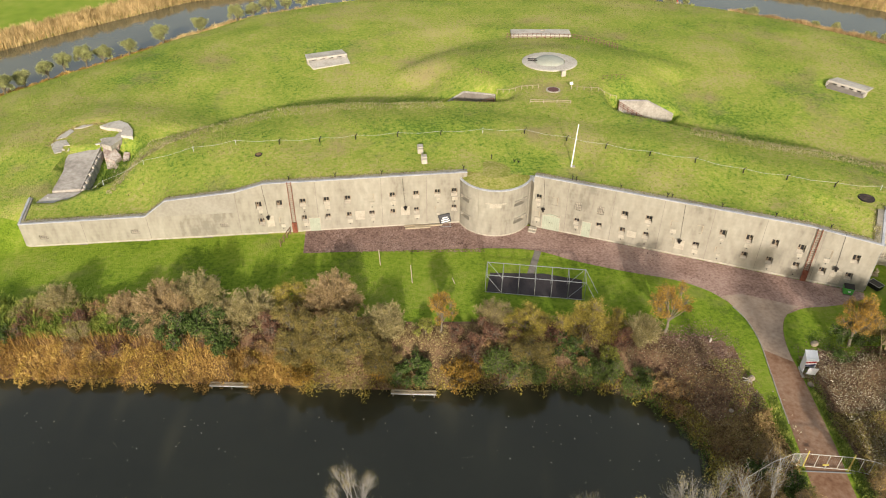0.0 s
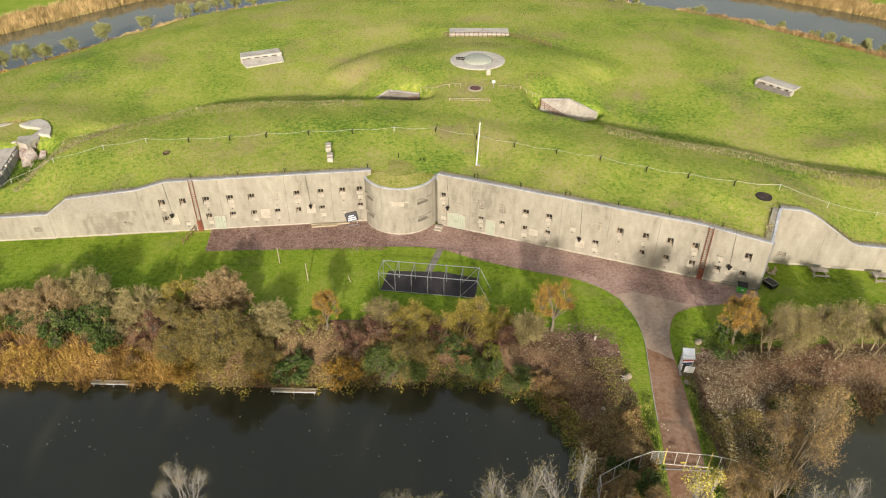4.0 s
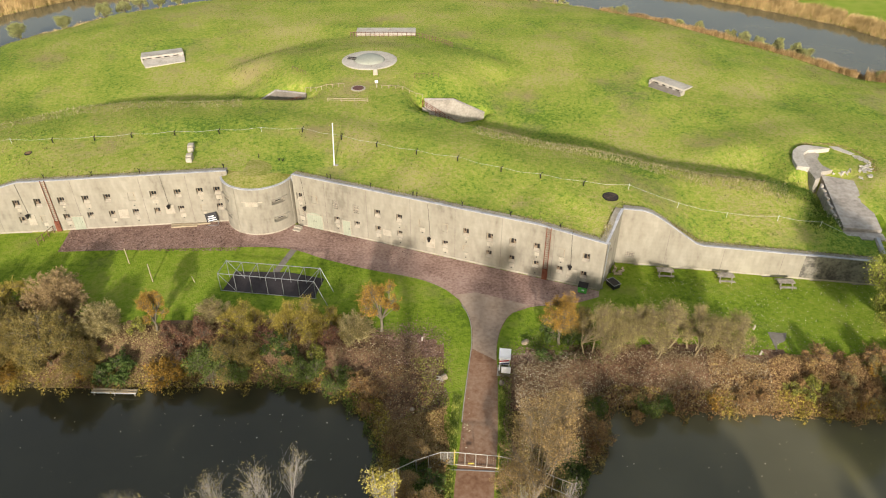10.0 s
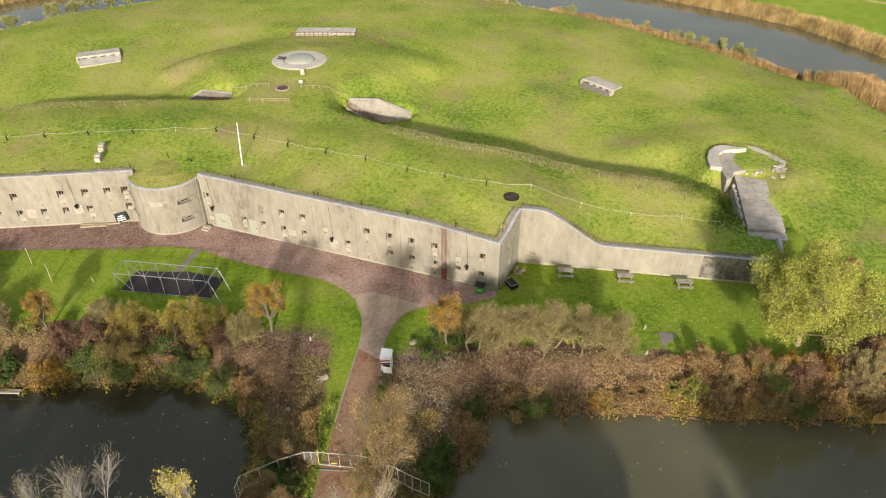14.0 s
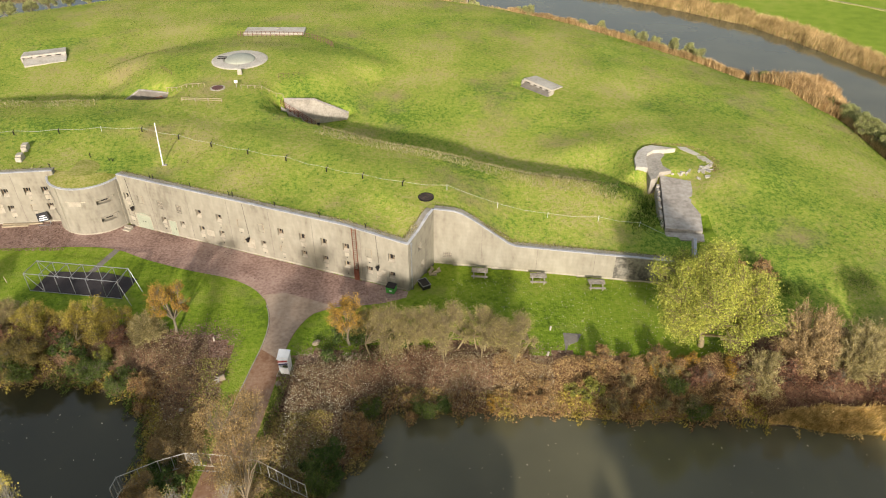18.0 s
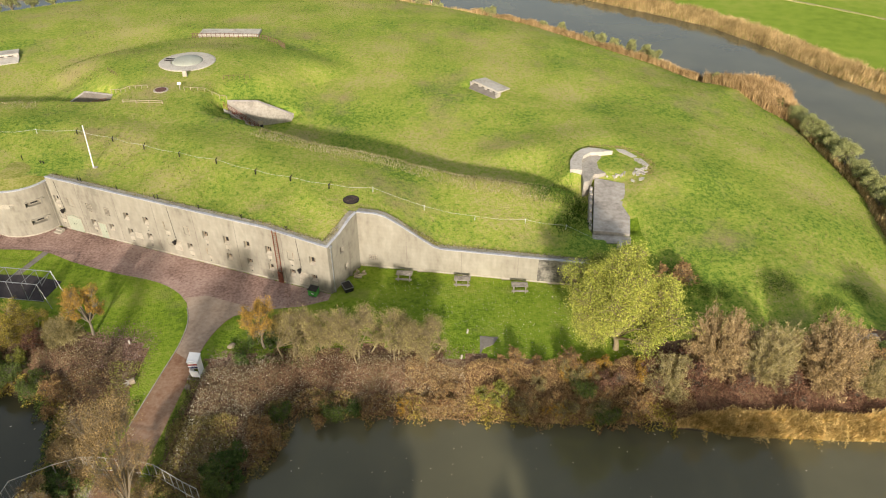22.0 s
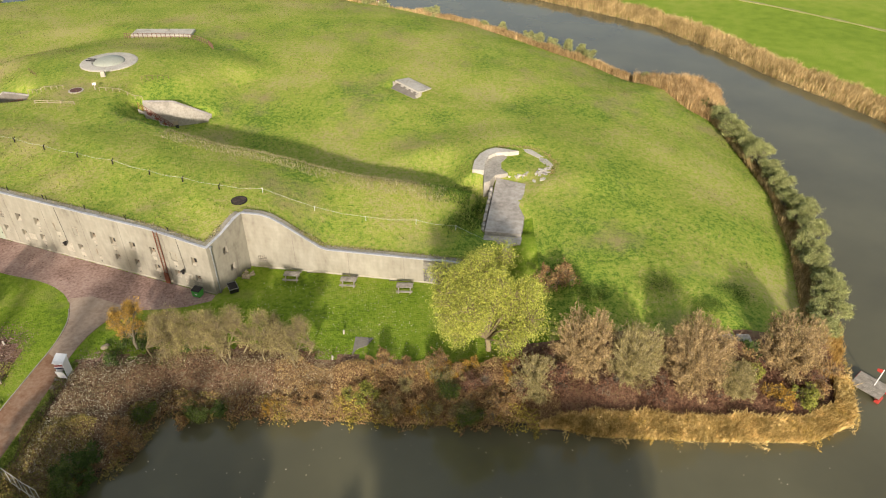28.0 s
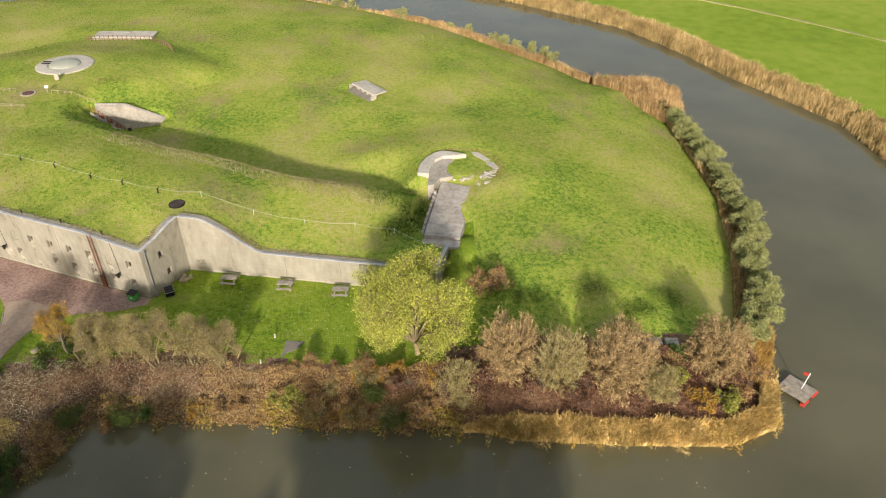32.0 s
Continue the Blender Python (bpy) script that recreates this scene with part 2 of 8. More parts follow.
F_OLIVE = foliage("olive_leaves", [(0.09, 0.08, 0.022), (0.165, 0.14, 0.04), (0.23, 0.185, 0.055), (0.28, 0.21, 0.07)], 1.4, 1.15)
F_YOLIVE = foliage("yellow_olive_leaves", [(0.13, 0.115, 0.022), (0.23, 0.19, 0.035), (0.31, 0.25, 0.055)], 1.4, 1.4)
F_GREY = foliage("grey_twig_leaves", [(0.14, 0.118, 0.04), (0.21, 0.18, 0.066), (0.27, 0.235, 0.10)], 1.4, 1.5)
F_BROWN = foliage("brown_leaves", [(0.145, 0.102, 0.045), (0.22, 0.16, 0.07), (0.29, 0.22, 0.105)], 1.4, 1.7)
F_ORANGE = foliage("orange_leaves", [(0.20, 0.125, 0.03), (0.29, 0.18, 0.036), (0.37, 0.235, 0.045)], 1.4, 1.25)
F_GREEN = foliage("green_leaves", [(0.035, 0.06, 0.014), (0.07, 0.10, 0.022), (0.11, 0.14, 0.03)])
F_DEEP = foliage("deep_green_leaves", [(0.03, 0.055, 0.013), (0.055, 0.088, 0.02), (0.09, 0.125, 0.032)], 1.4, 1.25)
F_LIME = foliage("yellow_green_leaves", [(0.14, 0.165, 0.03), (0.205, 0.235, 0.042), (0.275, 0.295, 0.055), (0.27, 0.25, 0.06)], 1.4, 1.5)
F_WEED = foliage("fresh_green_leaves", [(0.12, 0.13, 0.025), (0.18, 0.19, 0.036), (0.25, 0.25, 0.055)], 1.4, 1.25)
F_WILLOW = foliage("willow_leaves", [(0.105, 0.12, 0.035), (0.18, 0.195, 0.07), (0.28, 0.29, 0.125)], 1.4, 1.55)
F_PURPLE = foliage("purple_brown_leaves", [(0.075, 0.036, 0.026), (0.135, 0.068, 0.042), (0.195, 0.118, 0.068)], 1.4, 1.25)
F_YELLOW = foliage("bright_yellow_leaves", [(0.33, 0.28, 0.05), (0.46, 0.40, 0.08), (0.55, 0.5, 0.14)], 1.4, 1.0)
F_BRAMBLE = foliage("bramble_leaves", [(0.07, 0.042, 0.03), (0.135, 0.084, 0.052), (0.19, 0.128, 0.075), (0.18, 0.145, 0.07), (0.22, 0.165, 0.10), (0.30, 0.25, 0.18)], 1.4, 1.05)
F_RUSSET = foliage("russet_scrub", [(0.12, 0.064, 0.034), (0.19, 0.108, 0.05), (0.23, 0.155, 0.065), (0.18, 0.16, 0.05)], 1.4, 1.5)
REED = foliage("dry_reed", [(0.27, 0.19, 0.06), (0.42, 0.315, 0.115), (0.56, 0.45, 0.21)], 0.5, 1.3)
REED_ORANGE = foliage("orange_reed", [(0.20, 0.11, 0.03), (0.30, 0.185, 0.05), (0.38, 0.265, 0.085)], 0.25, 1.2)
REED_GOLD = foliage("golden_reed", [(0.26, 0.17, 0.03), (0.36, 0.25, 0.05), (0.45, 0.34, 0.10)], 0.25, 1.2)
REED_FAR = foliage("far_reed", [(0.24, 0.18, 0.07), (0.34, 0.255, 0.11), (0.42, 0.33, 0.17)], 0.15)
TUFT = foliage("dry_tuft", [(0.15, 0.165, 0.03), (0.21, 0.20, 0.06), (0.26, 0.225, 0.10)], 0.3, 0.8)
REED_TAWNY = foliage("tawny_reed", [(0.22, 0.145, 0.06), (0.32, 0.22, 0.10), (0.40, 0.30, 0.155)], 0.2, 1.3)
REED_GREEN = foliage("green_reed", [(0.07, 0.12, 0.018), (0.15, 0.20, 0.035), (0.27, 0.27, 0.06)], 0.4)
TUFT_GREEN = foliage("green_tuft", [(0.12, 0.18, 0.018), (0.17, 0.23, 0.026), (0.225, 0.255, 0.04)], 0.12, 1.0)

def water_material(name, colour):
    m = bpy.data.materials.new(name)
    m.use_nodes = True
    n, l = m.node_tree.nodes, m.node_tree.links
    b = n["Principled BSDF"]
    b.inputs["Roughness"].default_value, b.inputs["IOR"].default_value = 0.05, 1.33
    b.inputs["Specular IOR Level"].default_value = 0.85
    geo, silt, mud = n.new("ShaderNodeNewGeometry"), n.new("ShaderNodeTexNoise"), n.new("ShaderNodeValToRGB")
    silt.inputs["Scale"].default_value, silt.inputs["Detail"].default_value = 0.07, 4.0
    mud.color_ramp.elements[0].position, mud.color_ramp.elements[0].color = 0.3, (*[c * 0.82 for c in colour], 1)
    mud.color_ramp.elements[1].position, mud.color_ramp.elements[1].color = 0.7, (*[c * 1.18 for c in colour], 1)
    ripple, bump = n.new("ShaderNodeTexNoise"), n.new("ShaderNodeBump")
    ripple.inputs["Scale"].default_value, ripple.inputs["Detail"].default_value = 1.4, 3.0
    bump.inputs["Strength"].default_value, bump.inputs["Distance"].default_value = 0.25, 0.012
    l.new(geo.outputs["Position"], silt.inputs["Vector"])
    l.new(silt.outputs["Fac"], mud.inputs[0])
    l.new(mud.outputs[0], b.inputs["Base Color"])
    l.new(geo.outputs["Position"], ripple.inputs["Vector"])
    l.new(ripple.outputs["Fac"], bump.inputs["Height"])
    l.new(bump.outputs[0], b.inputs["Normal"])
    return m


# pond: clearer water, its colour lowered further for bank shade and tree reflections
WATER_POND = water_material("shaded_pond_water", (0.044, 0.041, 0.022))
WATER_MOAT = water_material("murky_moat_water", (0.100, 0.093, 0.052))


# ---- mesh helpers ----
def mesh_np(name, verts, faces, mats, index=None, smooth=False):
    verts, faces = np.asarray(verts, np.float32).reshape(-1, 3), np.asarray(faces, np.int32)
    me = bpy.data.meshes.new(name)
    k = faces.shape[1]
    me.vertices.add(len(verts))
    me.vertices.foreach_set("co", verts.ravel())
    me.loops.add(faces.size)
    me.loops.foreach_set("vertex_index", faces.ravel())
    me.polygons.add(len(faces))
    me.polygons.foreach_set("loop_start", np.arange(0, faces.size, k, dtype=np.int32))
    if smooth:
        me.polygons.foreach_set("use_smooth", np.ones(len(faces), bool))
    for m in (mats if isinstance(mats, (list, tuple)) else [mats]):
        me.materials.append(m)
    if index is not None:
        me.polygons.foreach_set("material_index", np.asarray(index, np.int32))
    me.update(calc_edges=True)
    return me


def bm_mesh(name, bm, mat):
    me = bpy.data.meshes.new(name)
    bm.normal_update()
    bm.to_mesh(me)
    bm.free()
    me.materials.append(mat)
    return me


def part(name, bm, mat, parent, label=""):
    ob = new(name, bm if isinstance(bm, bpy.types.Mesh) else bm_mesh(name, bm, mat))
    ob.parent = parent
    return tagged(ob, label)


def thing(name, label, category, at=(0, 0, 0), turn=0.0, group="", kind="", data=None):
    ob = new(name, data)
    ob.matrix_basis = pose(*at, 0, 0, turn)
    return tagged(ob, label, category, group, kind)


def box(bm, size, at=(0, 0, 0), turn=(0, 0, 0), bevel=0.0, taper=1.0):
    """Adds a bevelled box whose bottom centre is at 'at'."""
    made = bmesh.ops.create_cube(bm, size=1.0)["verts"]
    for v in made:
        k = taper if v.co.z > 0 else 1.0
        v.co = Vector((v.co.x * size[0] * k, v.co.y * size[1] * k, (v.co.z + 0.5) * size[2]))
    if bevel:
        edges = list({e for v in made for e in v.link_edges})
        made = list({v for f in bmesh.ops.bevel(bm, geom=edges, offset=bevel, segments=1, affect="EDGES")["faces"] for v in f.verts} | {v for v in made if v.is_valid})
    bmesh.ops.transform(bm, matrix=pose(*at, *turn), verts=made)
    return bm


def boxes(*rows):
    bm = bmesh.new()
    for r in rows:
        box(bm, *r)
    return bm


def rod(bm, a, b, r0, r1=None, n=6):
    a, b = Vector(a), Vector(b)
    d = b - a
    made = bmesh.ops.create_cone(bm, cap_ends=True, segments=n, radius1=r0, radius2=r0 if r1 is None else r1, depth=d.length)["verts"]
    m = Matrix.Translation((a + b) / 2) @ d.to_track_quat("Z", "Y").to_matrix().to_4x4()
    bmesh.ops.transform(bm, matrix=m, verts=made)
    return bm


def rods(*rows):
    bm = bmesh.new()
    for r in rows:
        rod(bm, *r)
    return bm


def slab(outline, tops, bottom, rim=0.0):
    """A block over an outline, with a height at each corner."""
    bm = bmesh.new()
    up = [bm.verts.new((x, y, z)) for (x, y), z in zip(outline, tops)]
    lo = [bm.verts.new((x, y, bottom)) for x, y in outline]
    bm.faces.new(up)
    bm.faces.new(lo[::-1])
    for i in range(len(up)):
        j = (i + 1) % len(up)
        bm.faces.new((lo[i], lo[j], up[j], up[i]))
    bmesh.ops.recalc_face_normals(bm, faces=bm.faces)
    return bm


def smooth01(v):
    v = np.clip(v, 0, 1)
    return v * v * (3 - 2 * v)


def curve_through(points, steps=6):
    """Catmull-Rom through plan points."""
    p = [np.array(q, float) for q in points]
    p = [2 * p[0] - p[1]] + p + [2 * p[-1] - p[-2]]
    out = []
    for i in range(1, len(p) - 2):
        for k in range(steps):
            t = k / steps
            out.append(0.5 * (2 * p[i] + (p[i + 1] - p[i - 1]) * t + (2 * p[i - 1] - 5 * p[i] + 4 * p[i + 1] - p[i + 2]) * t * t + (3 * p[i] - p[i - 1] - 3 * p[i + 1] + p[i + 2]) * t ** 3))
    out.append(p[-2])
    return out


# ---- plan ----
ISLAND = [(-96, 51), (-60, 51.2), (-43.5, 50.9), (-33, 50.3), (-20, 50.2), (-10, 49.5), (-5, 49.4), (4, 49.6), (10, 50.3), (15, 49.7), (20.2, 47.9), (22.5, 45.3), (24, 42), (24.3, 39), (24.6, 33), (25, 5),
          (40, 5), (40.4, 33), (40.9, 38.8), (42.4, 40.2), (44.2, 41.2), (44.7, 43.2), (44.2, 45.6), (46, 46.9), (51, 46.5), (56, 46.3), (62, 46.3), (67, 45.6), (73, 45.4), (80, 45.1), (84, 44.5), (88, 44.0), (97, 43.6), (107, 43.6), (112, 45.6), (114, 50.5),
          (119, 70), (121.5, 84), (121.2, 99), (120.4, 110.5), (122.3, 116.5), (122.9, 122.5), (120.4, 126.8), (115.5, 126.6), (109.5, 127.2), (104, 135.5), (93, 147), (81, 159.5), (68, 168), (50, 178)]
ISLAND_BACK = [(30, 184), (8, 185), (-12, 180.5), (-31, 173.5), (-48, 163), (-59, 149.5), (-69, 136.5), (-81, 121), (-92, 100), (-98, 76)]
MOAT = [(-132, 27), (24, 27), (24, 4), (41, 4), (41, 27), (150, 22), (156, 60), (150, 97), (148.5, 112), (143.5, 121), (137, 131.5), (130, 147), (121, 162), (109.5, 172),
        (95, 183.5), (70, 198), (35, 207), (0, 207), (-33, 198), (-64.6, 181), (-84, 159), (-94, 146), (-110, 124), (-128, 90)]
ISLAND = ISLAND + ISLAND_BACK
# the foot of the walls, from the west end round to the east end
FOOT = [(-52.6, 76.6), (-51.0, 70.5), (3.0, 76.1), (11.2, 75.2), (47.3, 61.75), (50.0, 67.1), (79.2, 62.6), (80.6, 67.6)]
TURRET, TURRET_R = (6.55, 77.5), 4.68
RING_EAST, RING_WEST = (82.9, 85.0), (-50.9, 92.2)


# hollows: the two stair heads, the ramps of the gun platforms and the drops beside them
NOTCHES = [([(26.3, 99.7), (26.4, 100.8), (31.0, 101.3), (36.2, 102.9), (36.0, 97.6), (31.6, 97.9)], 4.3), ([(0.0, 104.9), (3.4, 105.1), (8.0, 104.2), (7.6, 101.2), (2.0, 101.8), (-1.0, 102.6)], 4.4),
           ([(77.6, 68.4), (82.2, 68.2), (83.0, 80.8), (79.4, 81.4)], 4.9), ([(76.2, 73.5), (77.5, 71.8), (79.3, 80.6), (77.0, 80.8)], 4.3), ([(64.6, 112.9), (69.2, 107.5), (67.6, 106.2), (63.0, 111.6)], 6.05), ([(-24.6, 122.6), (-17.4, 125.5), (-16.4, 123.0), (-23.6, 120.1)], 5.95),
           ([(-51.6, 76.2), (-47.2, 76.8), (-46.6, 79.4), (-48.2, 89.6), (-52.2, 88.0), (-50.9, 79.0)], 4.9), ([(-46.9, 78.0), (-44.6, 78.8), (-44.2, 88.0), (-47.9, 89.8)], 4.1)]


def distance_to(poly, X, Y, closed=True):
    """Distance from points to a line of plan points, and the nearest segment with the way along it."""
    best, seg, along = np.full(X.shape, 1e9), np.zeros(X.shape, int), np.zeros(X.shape)
    for i in range(len(poly) - (0 if closed else 1)):
        (ax, ay), (bx, by) = poly[i], poly[(i + 1) % len(poly)]
        ux, uy = bx - ax, by - ay
        t = np.clip(((X - ax) * ux + (Y - ay) * uy) / (ux * ux + uy * uy), 0, 1)
        d = np.hypot(X - ax - t * ux, Y - ay - t * uy)
        near = d < best
        best, seg, along = np.where(near, d, best), np.where(near, i, seg), np.where(near, t, along)
    return best, seg, along


def inside(poly, X, Y):
    hit = np.zeros(X.shape, bool)
    for i in range(len(poly)):
        (ax, ay), (bx, by) = poly[i], poly[(i + 1) % len(poly)]
        if ay == by:
            continue
        hit ^= ((ay > Y) != (by > Y)) & (X < (bx - ax) * (Y - ay) / (by - ay) + ax)
    return hit


def wall_top(X, seg, t):
    """Height of the wall's upper edge along the foot line."""
    z = np.full(X.shape, 9.8)
    z = np.where(seg == 0, 5.9, z)
    z = np.where(seg == 1, np.interp(t * 54.3, [0, 14.8, 17.6, 26, 29.5, 54.3], [5.85, 6.0, 8.05, 8.75, 9.7, 9.9]), z)
    z = np.where(seg == 3, np.interp(t * 38.5, [0, 31, 38.5], [9.9, 9.7, 8.95]), z)
    z = np.where(seg == 4, 8.95 + 1.1 * t, z)
    z = np.where(seg == 5, np.interp(t * 29.6, [0, 2.6, 4.5, 9.5, 29.6], [10.05, 9.9, 9.0, 5.95, 5.8]), z)
    return np.where(seg == 6, 5.7, z)


def behind(X, Y):
    """Signed distance behind the wall line (in front: negative) and the wall's height there."""
    d, seg, t = distance_to(FOOT, X, Y, closed=False)
    sign = np.ones(X.shape)
    poly = FOOT + [(80.6, 400), (-52.6, 400)]
    ins = inside(poly, X, Y)
    return np.where(ins, d, -d), wall_top(X, seg, t), seg, t


def ground_height(X, Y, back):
    """The land: banks, rampart, yard, and behind the walls the turfed roof, ditch, saddle and gun mound."""
    X, Y = np.asarray(X, float), np.asarray(Y, float)
    d, _, _ = distance_to(ISLAND, X, Y)
    isl = inside(ISLAND, X, Y)
    dm, _, _ = distance_to(MOAT, X, Y)
    wet = inside(MOAT, X, Y)
    z = np.where(isl, 0.25 + 6.1 * (1 - np.exp(-d / (12.0 - 2.6 * smooth01((Y - 122) / 18) * smooth01((d - 4) / 9)))) + 0.8 * smooth01((Y - 105) / 20) * smooth01(d / 25), 0.0)
    lumps = 0.10 * np.sin(X * 0.31 + 1.7 * np.sin(Y * 0.13)) + 0.09 * np.sin(Y * 0.37 + X * 0.11) + 0.05 * np.sin(X * 0.9 + Y * 0.7)
    yard = smooth01((X + 64) / 11) * smooth01((88 - X) / 8) * smooth01((76.5 - Y) / np.interp(X, [-60, -52.8, 80.5, 86], [24, 8, 3, 16]) + np.where((X > -51) & (X < 80), 9, 0))
    front = 2.6 * smooth01(0.12 + d / 5.5)
    zf = np.where(isl, z + lumps * smooth01(d / 8), 0)
    zf = np.where(isl, zf * (1 - yard) + front * yard, zf)
    if back:
        b, wt, seg, t = behind(X, Y)
        crest = np.interp(X, [-50, -45.5, -22, 46, 73.5, 77, 79.3], [6.3, 8.0, 10.5, 10.5, 8.2, 7.7, 6.3])
        rear0 = np.interp(X, [-51, -44, -34, -26, -12, 2, 16, 30, 33, 43, 55, 66, 76, 80], [82.5, 86.5, 91, 95.0, 97.0, 98.0, 97.0, 91.5, 89.6, 84.4, 80.2, 77.6, 75.6, 75])
        ditch = np.interp(Y - rear0, [0, 10, 26, 44], [4.3, 4.4, 6.0, 7.3])
        wx = smooth01((80.6 - X) / 5.0) * smooth01((X + 52.6) / 5.0)
        floor = z + (np.minimum(z, np.where(Y - rear0 < 46, ditch, 99)) - z) * wx + lumps * (smooth01(d / 8) * (1 - wx) + 0.6 * wx)
        roof = wt - 0.12 + (np.maximum(crest, wt + 0.1) - wt) * smooth01(b / 17.0) + lumps * smooth01(b / 3) + 0.11 * np.sin(2 * np.pi * t * 38.5 / 5.65 - 0.16 * b) * (seg == 3) * smooth01(b / 3) * smooth01((15 - b) / 8)
        rear = np.interp(X, [-51, -44, -34, -26, -12, 2, 16, 30, 33, 43, 55, 66, 76, 80], [82.5, 86.5, 91, 95.0, 97.0, 98.0, 97.0, 91.5, 89.6, 84.4, 80.2, 77.6, 75.6, 75])
        over = (Y - rear) * 0.92
        roof = roof - 0.75 * smooth01((over + 9.0) / 9.0) * smooth01((crest - 7) / 3)
        fall = smooth01(over / 5.2)
        zb = roof * (1 - fall) + floor * fall
        saddle = smooth01((X - 7.0) / 5.0) * smooth01((28.5 - X) / 5.0) * smooth01((114 - Y) / 4) * smooth01((b - 6) / 4)
        zb = np.maximum(zb, (zb * (1 - saddle) + 9.9 * saddle))
        r = np.hypot(X - 17.8, Y - 112.8)
        south = smooth01((112.0 - Y) / 8.0)
        north = smooth01((Y - 111.0) / 9.0)
        mound = (10.12 - 1.3 * smooth01((Y - 116.0) / 15.0) - 0.35 * smooth01((r - 7.0) / 2.5) - 0.5 * smooth01((r - 9.0) / 6.0) - 0.1 * smooth01((r - 13.0) / 2.0) - (3.0 - 1.3 * north) * smooth01((r - 13.4 + 3.2 * south + 2.0 * north) / (9.0 + 3.0 * south + 13.0 * north)) - 3.7 * smooth01((r - 18.0) / 17.0))
        zb = np.where(r < 36, 0.5 * (zb + mound + np.sqrt((zb - mound) ** 2 + 0.5 * north * smooth01((r - 7.0) / 4.0))), zb)
        for poly, level in NOTCHES:
            near = distance_to(poly, X, Y)[0]
            inn = inside(poly, X, Y)
            zb = np.where(inn | (near < 0.35), np.minimum(zb, level), zb)
        in_back = (b > -0.8) & (X > -53.5) & (X < 82)
        zf = np.where(in_back & isl, zb, zf)
    for (px, py), side, top in ((RING_EAST, 1, 6.85), (RING_WEST, -1, 6.75)):
        r = np.hypot(X - px, Y - py)
        open_side = np.maximum(smooth01((side * (px - X) - 5.6) / 5.0) * smooth01((py + 6 - Y) / 8.0), np.maximum(0.55 * smooth01((py - 3.0 - Y) / 9.0), smooth01((py - 2.5 - Y) / 3.0) * smooth01((2.6 - side * (X - px)) / 1.2)))
        bank = top - 0.5 * smooth01((r - 5.4) / 9.0) - 1.6 * smooth01((r - 9.0) / 13.0) - 0.24 * smooth01((5.9 - r) / 0.7) - 2.6 * open_side
        soft = 0.5 * (zf + bank + np.sqrt((zf - bank) ** 2 + 0.30 * smooth01((r - 5.0) / 3.0)))
        zf = np.where((r < 22) & isl, zf + (soft - zf) * smooth01((22 - r) / 6.0), zf)
    # the ditch beside the western ramp, up to the foot of the parapet
    hollow = [(-47.9, 88.9), (-46.4, 89.8), (-44.6, 89.6), (-43.8, 86.0), (-44.6, 81.0), (-46.6, 80.5)]
    away = np.where(inside(hollow, X, Y), 0.0, distance_to(hollow, X, Y)[0])
    zf = np.where((away < 4) & (np.hypot(X + 50.9, Y - 92.2) > 3.5) & (X > -48.6), np.minimum(zf, 4.6 + 0.85 * away), zf)
    # the turf runs up to the lower slab of the eastern ramp
    zf = np.where(isl & (X > 80.7), np.maximum(zf, 5.05 - 0.7 * np.maximum(np.hypot(X - 82.6, Y - 68.6) - 1.6, 0)), zf)
    zf = np.minimum(zf, 0.02 + 0.6 * d)
    bed = -np.minimum(1.3, 0.6 * np.minimum(d, dm))
    far = np.minimum(0.9, 0.5 * dm) + 0.15 * np.sin(X * 0.02) * np.sin(Y * 0.03) * smooth01(dm / 9)
    return np.where(isl, zf, np.where(wet, bed, far))


def height_at(x, y):
    b = behind(np.array([x]), np.array([y]))[0][0]
    return float(ground_height(np.array([x]), np.array([y]), b > 0.3 and -52.6 < x < 80.6)[0])


